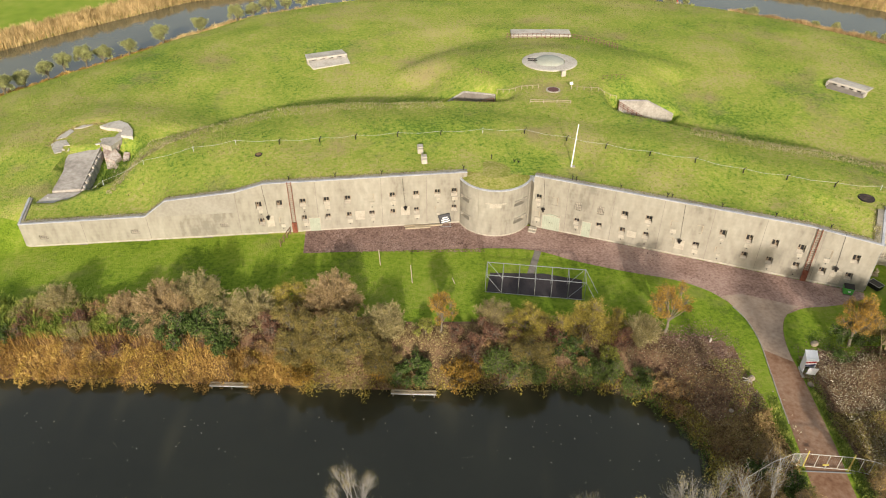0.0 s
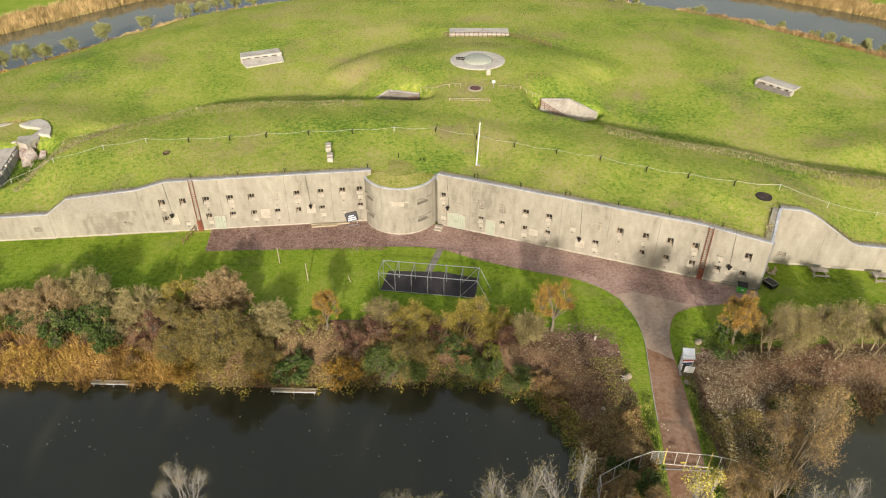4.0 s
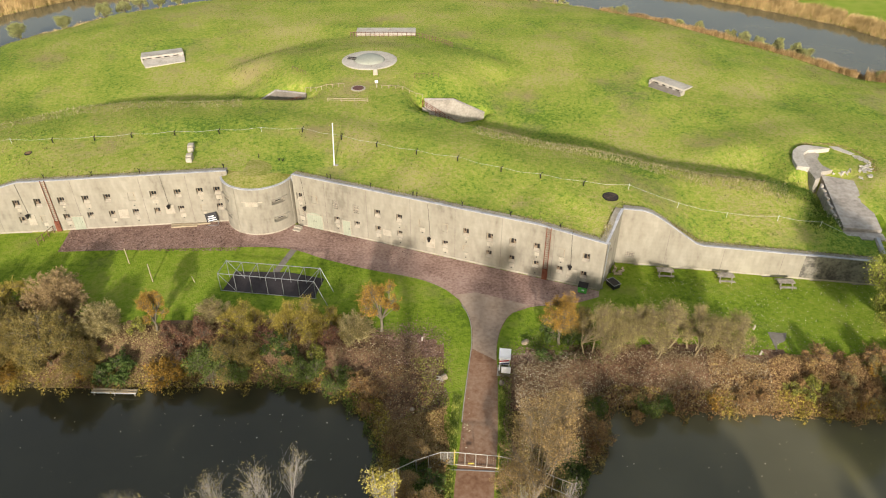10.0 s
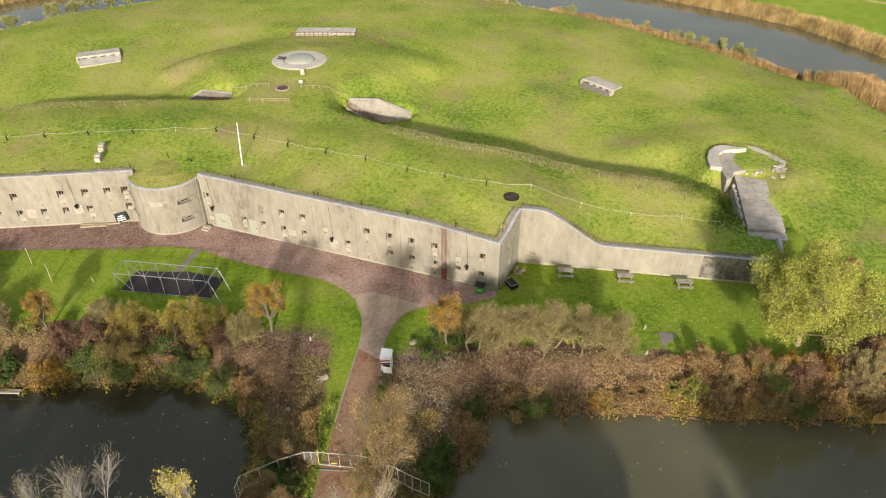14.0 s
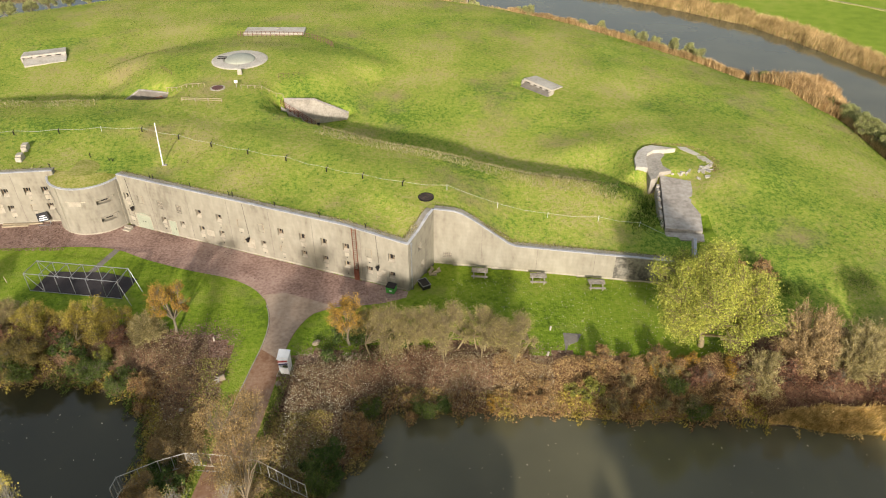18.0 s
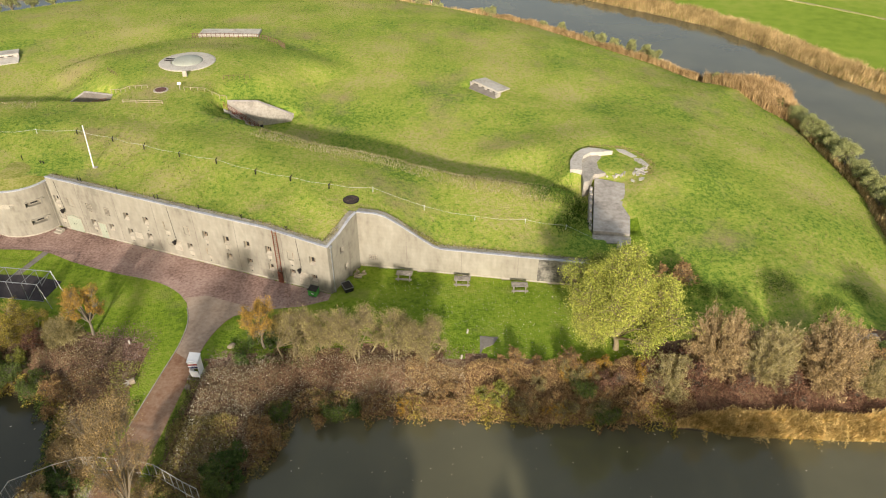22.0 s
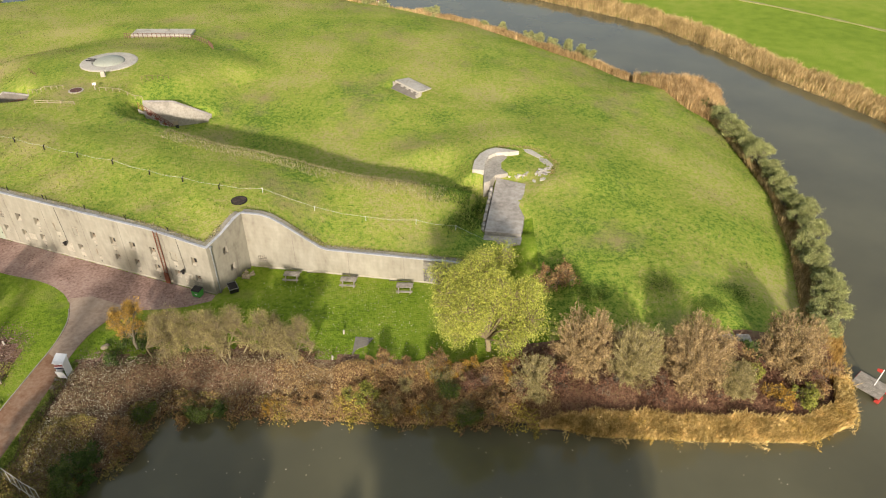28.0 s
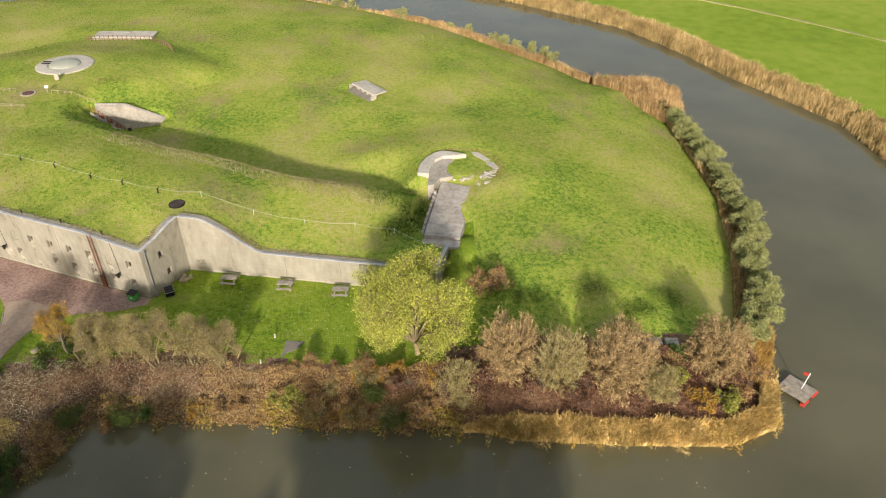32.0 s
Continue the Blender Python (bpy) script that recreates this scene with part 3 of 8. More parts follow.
# ---- ground, one sheet to the horizon ----
def build_ground():
    gx = np.concatenate([np.linspace(-1900, -150, 12)[:-1], np.linspace(-150, -130, 5)[:-1], np.arange(-130, -88, 1.0), np.arange(-88, 126, 0.75), np.arange(126, 160, 1.0), np.linspace(160, 178, 8), np.linspace(190, 1900, 12)])
    gy = np.concatenate([np.linspace(-900, -40, 8)[:-1], np.linspace(-40, 26, 14)[:-1], np.arange(26, 140, 0.75), np.arange(140, 212, 1.0), np.linspace(222, 2500, 16)])
    X, Y = np.meshgrid(gx, gy)
    b, wt, seg, _ = behind(X, Y)
    zf = ground_height(X, Y, False)
    zb = ground_height(X, Y, True)
    # the turf's edge lies along the inner edge of the coping
    Xb, Yb = X.copy(), Y.copy()
    snap = (b < 0.5) & (b > -0.8) & (X > -53) & (X < 81)
    e = 0.05
    bx = (behind(X + e, Y)[0] - behind(X - e, Y)[0]) / (2 * e)
    by = (behind(X, Y + e)[0] - behind(X, Y - e)[0]) / (2 * e)
    Xb, Yb = np.where(snap, X + bx * (0.5 - b), X), np.where(snap, Y + by * (0.5 - b), Y)
    zb = np.where(snap, wt - 0.12, zb)
    nx, ny = len(gx), len(gy)
    i = (np.arange(ny - 1)[:, None] * nx + np.arange(nx - 1)[None, :])
    quads = np.stack([i, i + 1, i + 1 + nx, i + nx], -1)
    bmax = np.maximum(np.maximum(b[:-1, :-1], b[1:, :-1]), np.maximum(b[:-1, 1:], b[1:, 1:]))
    cx, cy = X[:-1, :-1] + 0.3, Y[:-1, :-1] + 0.3
    is_back = (bmax > 0.5) & (cx > -52.9) & (cx < 80.6)
    off = nx * ny
    faces = np.concatenate([quads[~is_back], quads[is_back] + off])
    verts = np.concatenate([np.stack([X, Y, zf], -1).reshape(-1, 3), np.stack([Xb, Yb, zb], -1).reshape(-1, 3)])
    d, _, _ = distance_to(ISLAND, cx, cy)
    isl = inside(ISLAND, cx, cy)
    wet = inside(MOAT, cx, cy) & ~isl
    kind = np.zeros(cx.shape, int)
    wob = 1.2 * np.sin(cx * 0.5) + 0.8 * np.sin(cx * 1.3 + cy)
    yard = isl & ~is_back & (cx > -64) & (cx < 84) & (cy < 73)
    kind = np.where(yard, 1, kind)
    kind = np.where(~isl & ~wet, 2, kind)
    lit = yard & ((d < 5.5 + wob * 0.4) & (cy < 60))
    lit |= isl & (cx > 80) & (cy < 54 + wob * 0.3)
    lit |= isl & (cx < -64) & (cy < 58)
    lit |= yard & (cx > 14.5) & (cx < 29.5 + 0.25 * wob) & (cy < 55.6 - 0.025 * (cx - 18) ** 2 + wob * 0.45)
    lit |= yard & (cx > 35.5) & (cx < 60) & (cy < 51.6 + 0.4 * wob + 1.3 * smooth01((cx - 41) / 4) * smooth01((60.5 - cx) / 2))
    lit |= yard & (cx > -14) & (cx < 15) & (cy < 56.5 + 0.4 * wob)
    kind = np.where(lit & ~((cx > 29.9) & (cx < 35.2)), 3, kind)
    kind = np.where(wet, 4, kind)
    kinds = np.concatenate([kind[~is_back], kind[is_back]])
    me = mesh_np("ground", verts, faces, [GRASS, LAWN, FIELD, LITTER, MUD], kinds, smooth=True)
    tagged(new("ground", me), "grass-covered fort island with turfed ramparts and level yard", "ground", kind="structure")


build_ground()
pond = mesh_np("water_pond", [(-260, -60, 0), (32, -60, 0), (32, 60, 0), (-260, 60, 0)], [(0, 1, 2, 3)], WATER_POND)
tagged(new("water_pond", pond), "still olive-brown pond water before the barracks, darkened for bank shade", "water", kind="structure")
moat = mesh_np("water_moat", [(32, -60, 0), (300, -60, 0), (300, 60, 0), (32, 60, 0), (-260, 60, 0), (300, 260, 0), (-260, 260, 0)], [(0, 1, 2, 3), (4, 2, 5, 6)], WATER_MOAT)
tagged(new("water_moat", moat), "still murky grey-brown moat water round the fort island", "water", kind="structure")


# ---- yard paving and the path over the causeway ----
def flat(points, z):
    bm = bmesh.new()
    bm.faces.new([bm.verts.new((p[0], p[1], z)) for p in points])
    bmesh.ops.triangulate(bm, faces=bm.faces)
    bmesh.ops.recalc_face_normals(bm, faces=bm.faces)
    if sum(f.normal.z for f in bm.faces) < 0:
        bmesh.ops.reverse_faces(bm, faces=bm.faces)
    return bm


front_edge = curve_through([(-16.9, 69.2), (-11, 69.5), (-5.8, 69.7), (5.3, 70.2), (11, 69.8), (15.8, 67.6), (21.2, 65.6), (26.5, 64.0), (29.6, 62.2), (31.4, 60.2)])
court = [(-17.4, 74.05), (3.0, 76.0), (11.2, 75.1), (47.2, 61.6), (47.0, 60.6), (44.5, 59.6)] + curve_through([(42.0, 59.2), (39.4, 58.9), (37.2, 57.9)]) + front_edge[::-1]
tagged(new("pavement", bm_mesh("pavement", flat(court, 2.63), PAVING)), "worn reddish-brown brick yard strewn with leaves", "paving", kind="structure")
left_side = curve_through([(31.4, 60.2), (32.5, 57.2), (32.7, 53.7), (32.2, 49.5), (31.7, 45.5), (31.1, 40), (30.5, 34.9), (30.2, 27), (30.0, 5.5)])
right_side = curve_through([(33.5, 5.5), (33.6, 27), (33.8, 34.9), (34.4, 40), (34.9, 47.2), (35.1, 52), (35.6, 54.8), (36.4, 56.8), (37.2, 57.9)])
tagged(new("path", bm_mesh("path", flat(left_side + right_side, 2.622), ASPHALT)), "brownish worn asphalt path leading over the causeway, tree shade in its colour", "path", kind="structure")
# paler stretch, without the tree shade that ASPHALT carries in its brown
ASPHALT_PALE = material("pale_worn_asphalt", [(0.27, 0.195, 0.138), (0.35, 0.263, 0.192), (0.42, 0.33, 0.25)], 0.2, 0.9, bump=0.01, bump_scale=20, grain=12, spec=0.2, speck=0.4, speck_scale=5.0)
head = [p for p in left_side if p[1] > 51.8]
head_r = [p for p in right_side if p[1] > 50.2]
tagged(new("path_head", bm_mesh("path_head", flat([(31.0, 61.0)] + [(p[0] + 0.04, p[1]) for p in head] + [(p[0] - 0.04, p[1]) for p in head_r] + [(39.0, 59.2), (36.0, 60.4), (33.4, 61.4)], 2.637), ASPHALT_PALE)), "paler worn asphalt where the path meets the yard", "path", kind="structure")
tagged(new("side_path", bm_mesh("side_path", flat([(11.2, 69.9), (12.0, 69.7), (10.6, 65.1), (9.8, 65.2)], 2.618), STAINED)), "narrow dark path from the yard to the mat", "path", kind="structure")
kerb = bmesh.new()
for a, b in zip(left_side[2:-22], left_side[3:-21]):
    v = Vector((b[0] - a[0], b[1] - a[1]))
    box(kerb, (v.length, 0.09, 0.10), ((a[0] + b[0]) / 2 - 0.05, (a[1] + b[1]) / 2, 2.58), (0, 0, math.degrees(math.atan2(v.y, v.x))))
tagged(new("kerb", bm_mesh("kerb", kerb, CONCRETE_PALE)), "thin pale concrete edging along the path", "kerb", kind="structure")

# a pale track across the outer meadow
TRACK_GRASS = material("dry_track_grass", [(0.24, 0.25, 0.07), (0.32, 0.30, 0.12), (0.38, 0.34, 0.17)], 0.6, 0.95, bump=0.05, grain=6, speck=0.8)
track = bmesh.new()
tl = curve_through([(104, 207), (128, 192), (149, 176.5), (161, 165.5), (173, 153), (190, 134), (215, 105)], 8)
for a, b in zip(tl, tl[1:]):
    v = Vector((b[0] - a[0], b[1] - a[1]))
    box(track, (v.length, 0.8 + 0.4 * math.sin(a[0] * 0.9), 0.26), ((a[0] + b[0]) / 2, (a[1] + b[1]) / 2, 0.82), (0, 0, math.degrees(math.atan2(v.y, v.x))))
tagged(new("field_track", bm_mesh("field_track", track, TRACK_GRASS)), "pale strip of dry grass along a meadow ditch", "track", kind="structure")


# ---- walls ----
def wall(name, label, p0, p1, base, tops, holes, thick=0.9, depth=0.5, cope=True):
    """A wall between two plan points with a stepped or sloping top; holes (along, bottom, width, height) go into it."""
    p0, p1 = Vector(p0), Vector(p1)
    L = (p1 - p0).length
    ts, tz = [t[0] for t in tops], [t[1] for t in tops]
    cuts = sorted({0.0, L, *[s for s in ts if 0 < s < L], *[h[0] - h[2] / 2 for h in holes], *[h[0] + h[2] / 2 for h in holes]})
    bm = bmesh.new()

    def quad(*p):
        bm.faces.new([bm.verts.new(q) for q in p])
    for u0, u1 in zip(cuts, cuts[1:]):
        mid = (u0 + u1) / 2
        z0, z1 = np.interp(u0, ts, tz), np.interp(u1, ts, tz)
        level = base
        for h in sorted([h for h in holes if h[0] - h[2] / 2 < mid < h[0] + h[2] / 2], key=lambda h: h[1]):
            quad((u0, 0, level), (u1, 0, level), (u1, 0, h[1]), (u0, 0, h[1]))
            level = h[1] + h[3]
        quad((u0, 0, level), (u1, 0, level), (u1, 0, z1), (u0, 0, z0))
        quad((u0, 0, z0), (u1, 0, z1), (u1, thick, z1), (u0, thick, z0))
        quad((u1, thick, base), (u0, thick, base), (u0, thick, z0), (u1, thick, z1))
    quad((0, thick, base), (0, 0, base), (0, 0, tz[0]), (0, thick, tz[0]))
    quad((L, 0, base), (L, thick, base), (L, thick, tz[-1]), (L, 0, tz[-1]))
    for s, z, w, h in [h[:4] for h in holes]:
        a, b, c, d = s - w / 2, s + w / 2, z, z + h
        quad((a, 0, c), (a, depth, c), (a, depth, d), (a, 0, d))
        quad((b, depth, c), (b, 0, c), (b, 0, d), (b, depth, d))
        quad((a, 0, c), (b, 0, c), (b, depth, c), (a, depth, c))
        quad((a, depth, d), (b, depth, d), (b, 0, d), (a, 0, d))
        quad((a, depth, c), (b, depth, c), (b, depth, d), (a, depth, d))
    bmesh.ops.remove_doubles(bm, verts=bm.verts, dist=0.0005)
    ob = new(name, bm_mesh(name, bm, CONCRETE))
    ob.matrix_basis = pose(p0.x, p0.y, 0, 0, 0, math.degrees(math.atan2(p1.y - p0.y, p1.x - p0.x)))
    tagged(ob, label, "wall", kind="structure")
    if cope:
        cb = bmesh.new()
        rows = []
        for u in sorted({*[s for s in ts], *np.linspace(0, L, max(2, int(L / 2))).tolist()}):
            z = float(np.interp(u, ts, tz))
            rows.append([cb.verts.new((u, -0.05, z - 0.02)), cb.verts.new((u, -0.05, z + 0.07)), cb.verts.new((u, 0.25 + 0.05 * math.sin(u * 1.7), z + 0.07)), cb.verts.new((u, 0.29 + 0.05 * math.sin(u * 1.7), z - 0.1))])
        for q, r in zip(rows, rows[1:]):
            for k in range(3):
                cb.faces.new((q[k], r[k], r[k + 1], q[k + 1]))
        part("coping", cb, COPING, ob, "bluish-grey coping along the top edge")
    return ob


def window(parent, s, z, w, h, style):
    """What fills a window opening: 'glazed' two dark lights over a sloping sill, 'shut' an infill, 'bars' a grille, 'open' one light beside a shutter."""
    y = 0.30
    k = 1 if math.sin(s * 5.1 + z) > 0 else -1
    if style == "glazed":
        ob = part("window", boxes(((w, 0.06, h), (s, y + 0.1, z))), WINDOW_BROWN, parent, "deep window with two dark lights over a pale sill")
        for q in (-1, 1):
            hh = h * (0.66 if q == k else 0.50)
            part("pane", boxes(((w * 0.31, 0.02, hh), (s + q * w * 0.2, y + 0.055, z + h * 0.94 - hh))), GLASS, ob)
        part("sill", slab([(s - w / 2, 0.02), (s + w / 2, 0.02), (s + w / 2, y + 0.07), (s - w / 2, y + 0.07)], [z + 0.03, z + 0.03, z + h * 0.26, z + h * 0.26], z), PLASTER, ob, "sloping pale sill")
        part("transom", boxes(((w * 0.7, 0.05, 0.05), (s, y + 0.05, z + h * 0.36))), PLASTER, ob)
    elif style == "shut":
        ob = part("window", boxes(((w, 0.06, h), (s, 0.09, z))), CONCRETE, parent, "blocked-up window with a flat infill")
        part("frame", boxes(((0.07, 0.05, h), (s + k * (w / 2 - 0.04), 0.045, z)), ((w, 0.05, 0.07), (s, 0.045, z + h - 0.07))), BOARD, ob, "beige strip left of the old frame")
        part("gap", boxes(((0.04, 0.02, h * 0.6), (s + k * (w / 2 - 0.13), 0.055, z + h * 0.3))), WINDOW_BROWN, ob, "dark slit beside the infill")
    elif style == "bars":
        ob = part("window", boxes(((w, 0.04, h), (s, y - 0.1, z))), JOINT, parent, "opening behind a pale iron grille")
        for q in range(4):
            x = s + (q - 1.5) * w * 0.26
            part("bar", boxes(((0.045, 0.045, h), (x, 0.05, z))), PLASTER, ob)
        for q in range(3):
            part("bar", boxes(((w, 0.04, 0.05), (s, 0.06, z + h * (0.12 + 0.34 * q)))), PLASTER, ob)
    else:
        ob = part("window", boxes(((w, 0.06, h), (s, y + 0.1, z))), WINDOW_BROWN, parent, "deep window with one dark light beside a beige shutter")
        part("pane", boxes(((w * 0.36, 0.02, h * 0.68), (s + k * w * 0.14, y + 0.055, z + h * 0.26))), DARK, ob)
        part("pane", boxes(((w * 0.2, 0.02, h * 0.34), (s - k * w * 0.26, y + 0.055, z + h * 0.5))), GLASS, ob)
        part("shutter", boxes(((w * 0.16, 0.05, h * 0.8), (s + k * w * 0.40, y + 0.02, z + h * 0.1), (0, 0, 12 * k))), BOARD, ob, "pale shutter edge")
        part("sill", slab([(s - w / 2, 0.02), (s + w / 2, 0.02), (s + w / 2, y + 0.07), (s - w / 2, y + 0.07)], [z + 0.03, z + 0.03, z + h * 0.2, z + h * 0.2], z), PLASTER, ob, "sloping pale sill")


def fitted(parent, rows):
    for i, (s, z, w, h, style) in enumerate(rows):
        window(parent, s, z, w, h, style)
        if style != "bars" and i % 3 != 1:
            k = 0.8 + 0.3 * math.sin(i * 2.3)
            part("sill_patch", boxes(((0.62 * k, 0.03, 0.5 * k), (s + 0.08, 0.0, z - 0.12 - 0.5 * k), (0, 3 * math.sin(i), 0), 0.01)), PLASTER, parent, "pale plaster patch under a window")
            part("vent_hole", rods(((s + 0.05, -0.02, z - 0.75), (s + 0.05, 0.1, z - 0.75), 0.075, None, 8)), DARK, parent)


def dress(parent, length, joints, base=2.6):
    """Splashed plinth along the foot and the casting joints of a front."""
    part("plinth", boxes(((length, 0.08, 0.26), (length / 2, 0.0, base - 0.05), (0, 0, 0), 0.02)), PLASTER, parent, "pale splashed strip along the foot")
    for s, top in joints:
        part("joint", boxes(((0.05, 0.02, top - base), (s, 0.0, base))), JOINT, parent, "dark casting joint")


W, H = 0.80, 1.12
up_l = [28.6, 31.1, 33.9, 36.8, 39.4, 42.3, 44.95, 47.9, 50.6, 52.7]
styles_u = ["open", "open", "glazed", "glazed", "glazed", "shut", "glazed", "glazed", "glazed", "glazed"]
styles_l = ["open", "shut", "open", "glazed", "open", "glazed", "open", "glazed", "shut", "glazed"]
win_l = [(s, 6.17 + 0.019 * (s - 28.6), W, H, st) for s, st in zip(up_l, styles_u)] + [(s, 3.92 + 0.019 * (s - 28.6), W * 0.92, H * 0.85, st) for s, st in zip(up_l, styles_l)]
win_l += [(13.2, 3.7, 1.0, 0.6, "bars"), (24.0, 3.9, 1.0, 0.6, "bars"), (2.4, 3.6, 1.0, 0.6, "bars")]
wl = wall("wall_west", "long pale concrete barracks front stepping down to a low wing", FOOT[1], FOOT[2], 1.8,
          [(0, 5.85), (14.8, 6.0), (17.6, 8.05), (26.0, 8.75), (29.5, 9.7), (54.3, 9.9)], win_l)
fitted(wl, win_l)
dress(wl, 54.0, [(7.2, 5.8), (14.9, 5.9), (25.9, 8.6), (35.6, 9.6), (43.6, 9.7), (49.2, 9.8)])
up_r = [0.7, 2.8, 5.7, 8.45, 11.3, 14.15, 17.05, 19.95, 22.55, 25.4, 28.15, 30.95, 33.75, 36.5]
st_u = ["glazed", "shut", "bars", "bars", "glazed", "glazed", "shut", "shut", "open", "open", "open", "open", "shut", "open"]
st_l = ["shut", "", "glazed", "glazed", "open", "glazed", "shut", "glazed", "shut", "open", "open", "open", "open", "open"]
win_r = [(s, 6.24 + 0.1 * (s < 4) - 0.004 * s, W, H, st) for s, st in zip(up_r, st_u)]
win_r += [(s, 4.14 - 0.009 * s, W * 0.92, H * 0.85, st) for s, st in zip(up_r, st_l) if st]
wr = wall("wall_east", "long pale concrete barracks front with two rows of windows", FOOT[3], FOOT[4], 1.8, [(0, 9.9), (31, 9.7), (38.5, 8.95)], win_r)
fitted(wr, win_r)
dress(wr, 38.2, [(4.3, 9.8), (9.9, 9.7), (15.6, 9.7), (21.2, 9.7), (26.8, 9.6), (32.8, 9.4)])
wall("wall_return", "short concrete return wall at the barracks corner", FOOT[4], FOOT[5], 1.8, [(0, 8.95), (2.5, 9.3), (4.8, 9.95), (5.99, 10.05)], [(2.6, 6.6, 0.7, 0.9), (3.2, 3.9, 0.7, 0.9)])
ww = [(1.6, 3.6, 1.0, 0.7, "bars")]
wing = wall("wall_wing", "concrete wing wall sloping down to a low retaining wall", FOOT[5], FOOT[6], 1.8,
            [(0, 10.05), (2.2, 10.0), (3.3, 9.7), (4.6, 8.95), (8.7, 6.2), (9.6, 5.95), (29.6, 5.8)], ww)
fitted(wing, ww)
dress(wing, 29.4, [(5.6, 8.0), (12.0, 5.8), (18.5, 5.75), (24.4, 5.7)])
wall("wall_end_west", "low concrete end wall", FOOT[0], FOOT[1], 1.8, [(0, 5.9), (6.3, 5.85)], [], 0.5)
wall("wall_end_east", "low concrete end wall", FOOT[6], FOOT[7], 1.8, [(0, 5.8), (5.2, 5.7)], [], 0.5)

TURF_DRY = material("dry_turf", [(0.15, 0.175, 0.03), (0.22, 0.235, 0.045), (0.29, 0.27, 0.08), (0.34, 0.295, 0.12)], 0.5, 0.9, bump=0.06, bump_scale=4.0, grain=8, spec=0.1, speck=1.2, speck_scale=3.5)
# turret: rounded caponier with slots
bm = bmesh.new()
cx, cy, N = *TURRET, 40
ang = [math.radians(158 + 224 * i / N) for i in range(N + 1)]
slots = {(i, k) for i in (8, 9, 10, 11, 25, 26, 27, 28) for k in (1, 3)}
levels = [1.8, 4.1, 4.75, 6.6, 7.25, 9.12]
for i in range(N):
    for k in range(5):
        p = [(cx + TURRET_R * math.cos(a), cy + TURRET_R * math.sin(a), z) for z in levels[k:k + 2] for a in ang[i:i + 2]]
        q = [(cx + (TURRET_R - 0.55) * math.cos(a), cy + (TURRET_R - 0.55) * math.sin(a), z) for z in levels[k:k + 2] for a in ang[i:i + 2]]
        P = [bm.verts.new(v) for v in p]
        if (i, k) in slots:
            Q = [bm.verts.new(v) for v in q]
            bm.faces.new((Q[0], Q[1], Q[3], Q[2]))
            bm.faces.new((P[0], P[1], Q[1], Q[0]))
            bm.faces.new((Q[2], Q[3], P[3], P[2]))
            if (i - 1, k) not in slots:
                bm.faces.new((P[0], Q[0], Q[2], P[2]))
            if (i + 1, k) not in slots:
                bm.faces.new((Q[1], P[1], P[3], Q[3]))
        else:
            bm.faces.new((P[0], P[1], P[3], P[2]))
bmesh.ops.remove_doubles(bm, verts=bm.verts, dist=0.0005)
bmesh.ops.recalc_face_normals(bm, faces=bm.faces)
tur = tagged(new("wall_turret", bm_mesh("wall_turret", bm, CONCRETE)), "rounded pale concrete caponier with gun slots and a turf top", "turret", kind="structure")
for p in tur.data.polygons:
    p.use_smooth = False
cb = bmesh.new()
rows = []
for a in ang:
    c, s = math.cos(a), math.sin(a)
    rows.append([cb.verts.new((cx + r * c, cy + r * s, z)) for r, z in ((TURRET_R + 0.05, 9.08), (TURRET_R + 0.05, 9.18), (TURRET_R - 0.2, 9.22), (TURRET_R - 0.24, 9.02))])
for q, r in zip(rows, rows[1:]):
    for k in range(3):
        cb.faces.new((q[k], r[k], r[k + 1], q[k + 1]))
part("coping", cb, COPING, tur, "grey rounded coping")
tb = bmesh.new()
cen = tb.verts.new((cx, cy, 9.78))
rings = [[tb.verts.new((cx + r * math.cos(2 * math.pi * i / 36), cy + r * math.sin(2 * math.pi * i / 36), z)) for i in range(36)] for r, z in ((2.4, 9.66), (TURRET_R - 0.2, 9.17))]
for i in range(36):
    j = (i + 1) % 36
    tb.faces.new((cen, rings[0][i], rings[0][j]))
    tb.faces.new((rings[0][i], rings[1][i], rings[1][j], rings[0][j]))
part("turf", tb, TURF_DRY, tur, "grass cover on the caponier")
for k in (5, 15, 32):
    a = math.radians(158 + 224 * k / N - 2)
    part("buttress", boxes(((0.34, 0.12, 7.1), (cx + (TURRET_R + 0.02) * math.cos(a), cy + (TURRET_R + 0.02) * math.sin(a), 2.0), (0, 0, math.degrees(a) + 90))), CONCRETE, tur)
for a0, z in ((268, 6.75),):
    a = math.radians(a0)
    part("plaque", boxes(((1.5, 0.10, 0.5), (cx + TURRET_R * math.cos(a), cy + (TURRET_R - 0.02) * math.sin(a), z), (0, 0, 0), 0.03)), PLASTER, tur, "raised pale plaster plaque")
for a0 in (217, 311):
    for z in (4.75, 7.25):
        a = math.radians(a0)
        t = math.degrees(a) + 90
        ux, uy = -math.sin(a), math.cos(a)
        for o, wd in ((0.0, 2.1),):
            hood = part("hood", boxes(((wd, 0.30, 0.14), (cx + (TURRET_R - 0.02) * math.cos(a) + ux * o, cy + (TURRET_R - 0.02) * math.sin(a) + uy * o, z), (0, 0, t), 0.04)), CONCRETE, tur, "projecting ledge over a gun slot")
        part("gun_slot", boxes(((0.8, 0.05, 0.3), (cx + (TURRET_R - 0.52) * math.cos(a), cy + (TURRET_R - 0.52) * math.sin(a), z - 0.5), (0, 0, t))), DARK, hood)
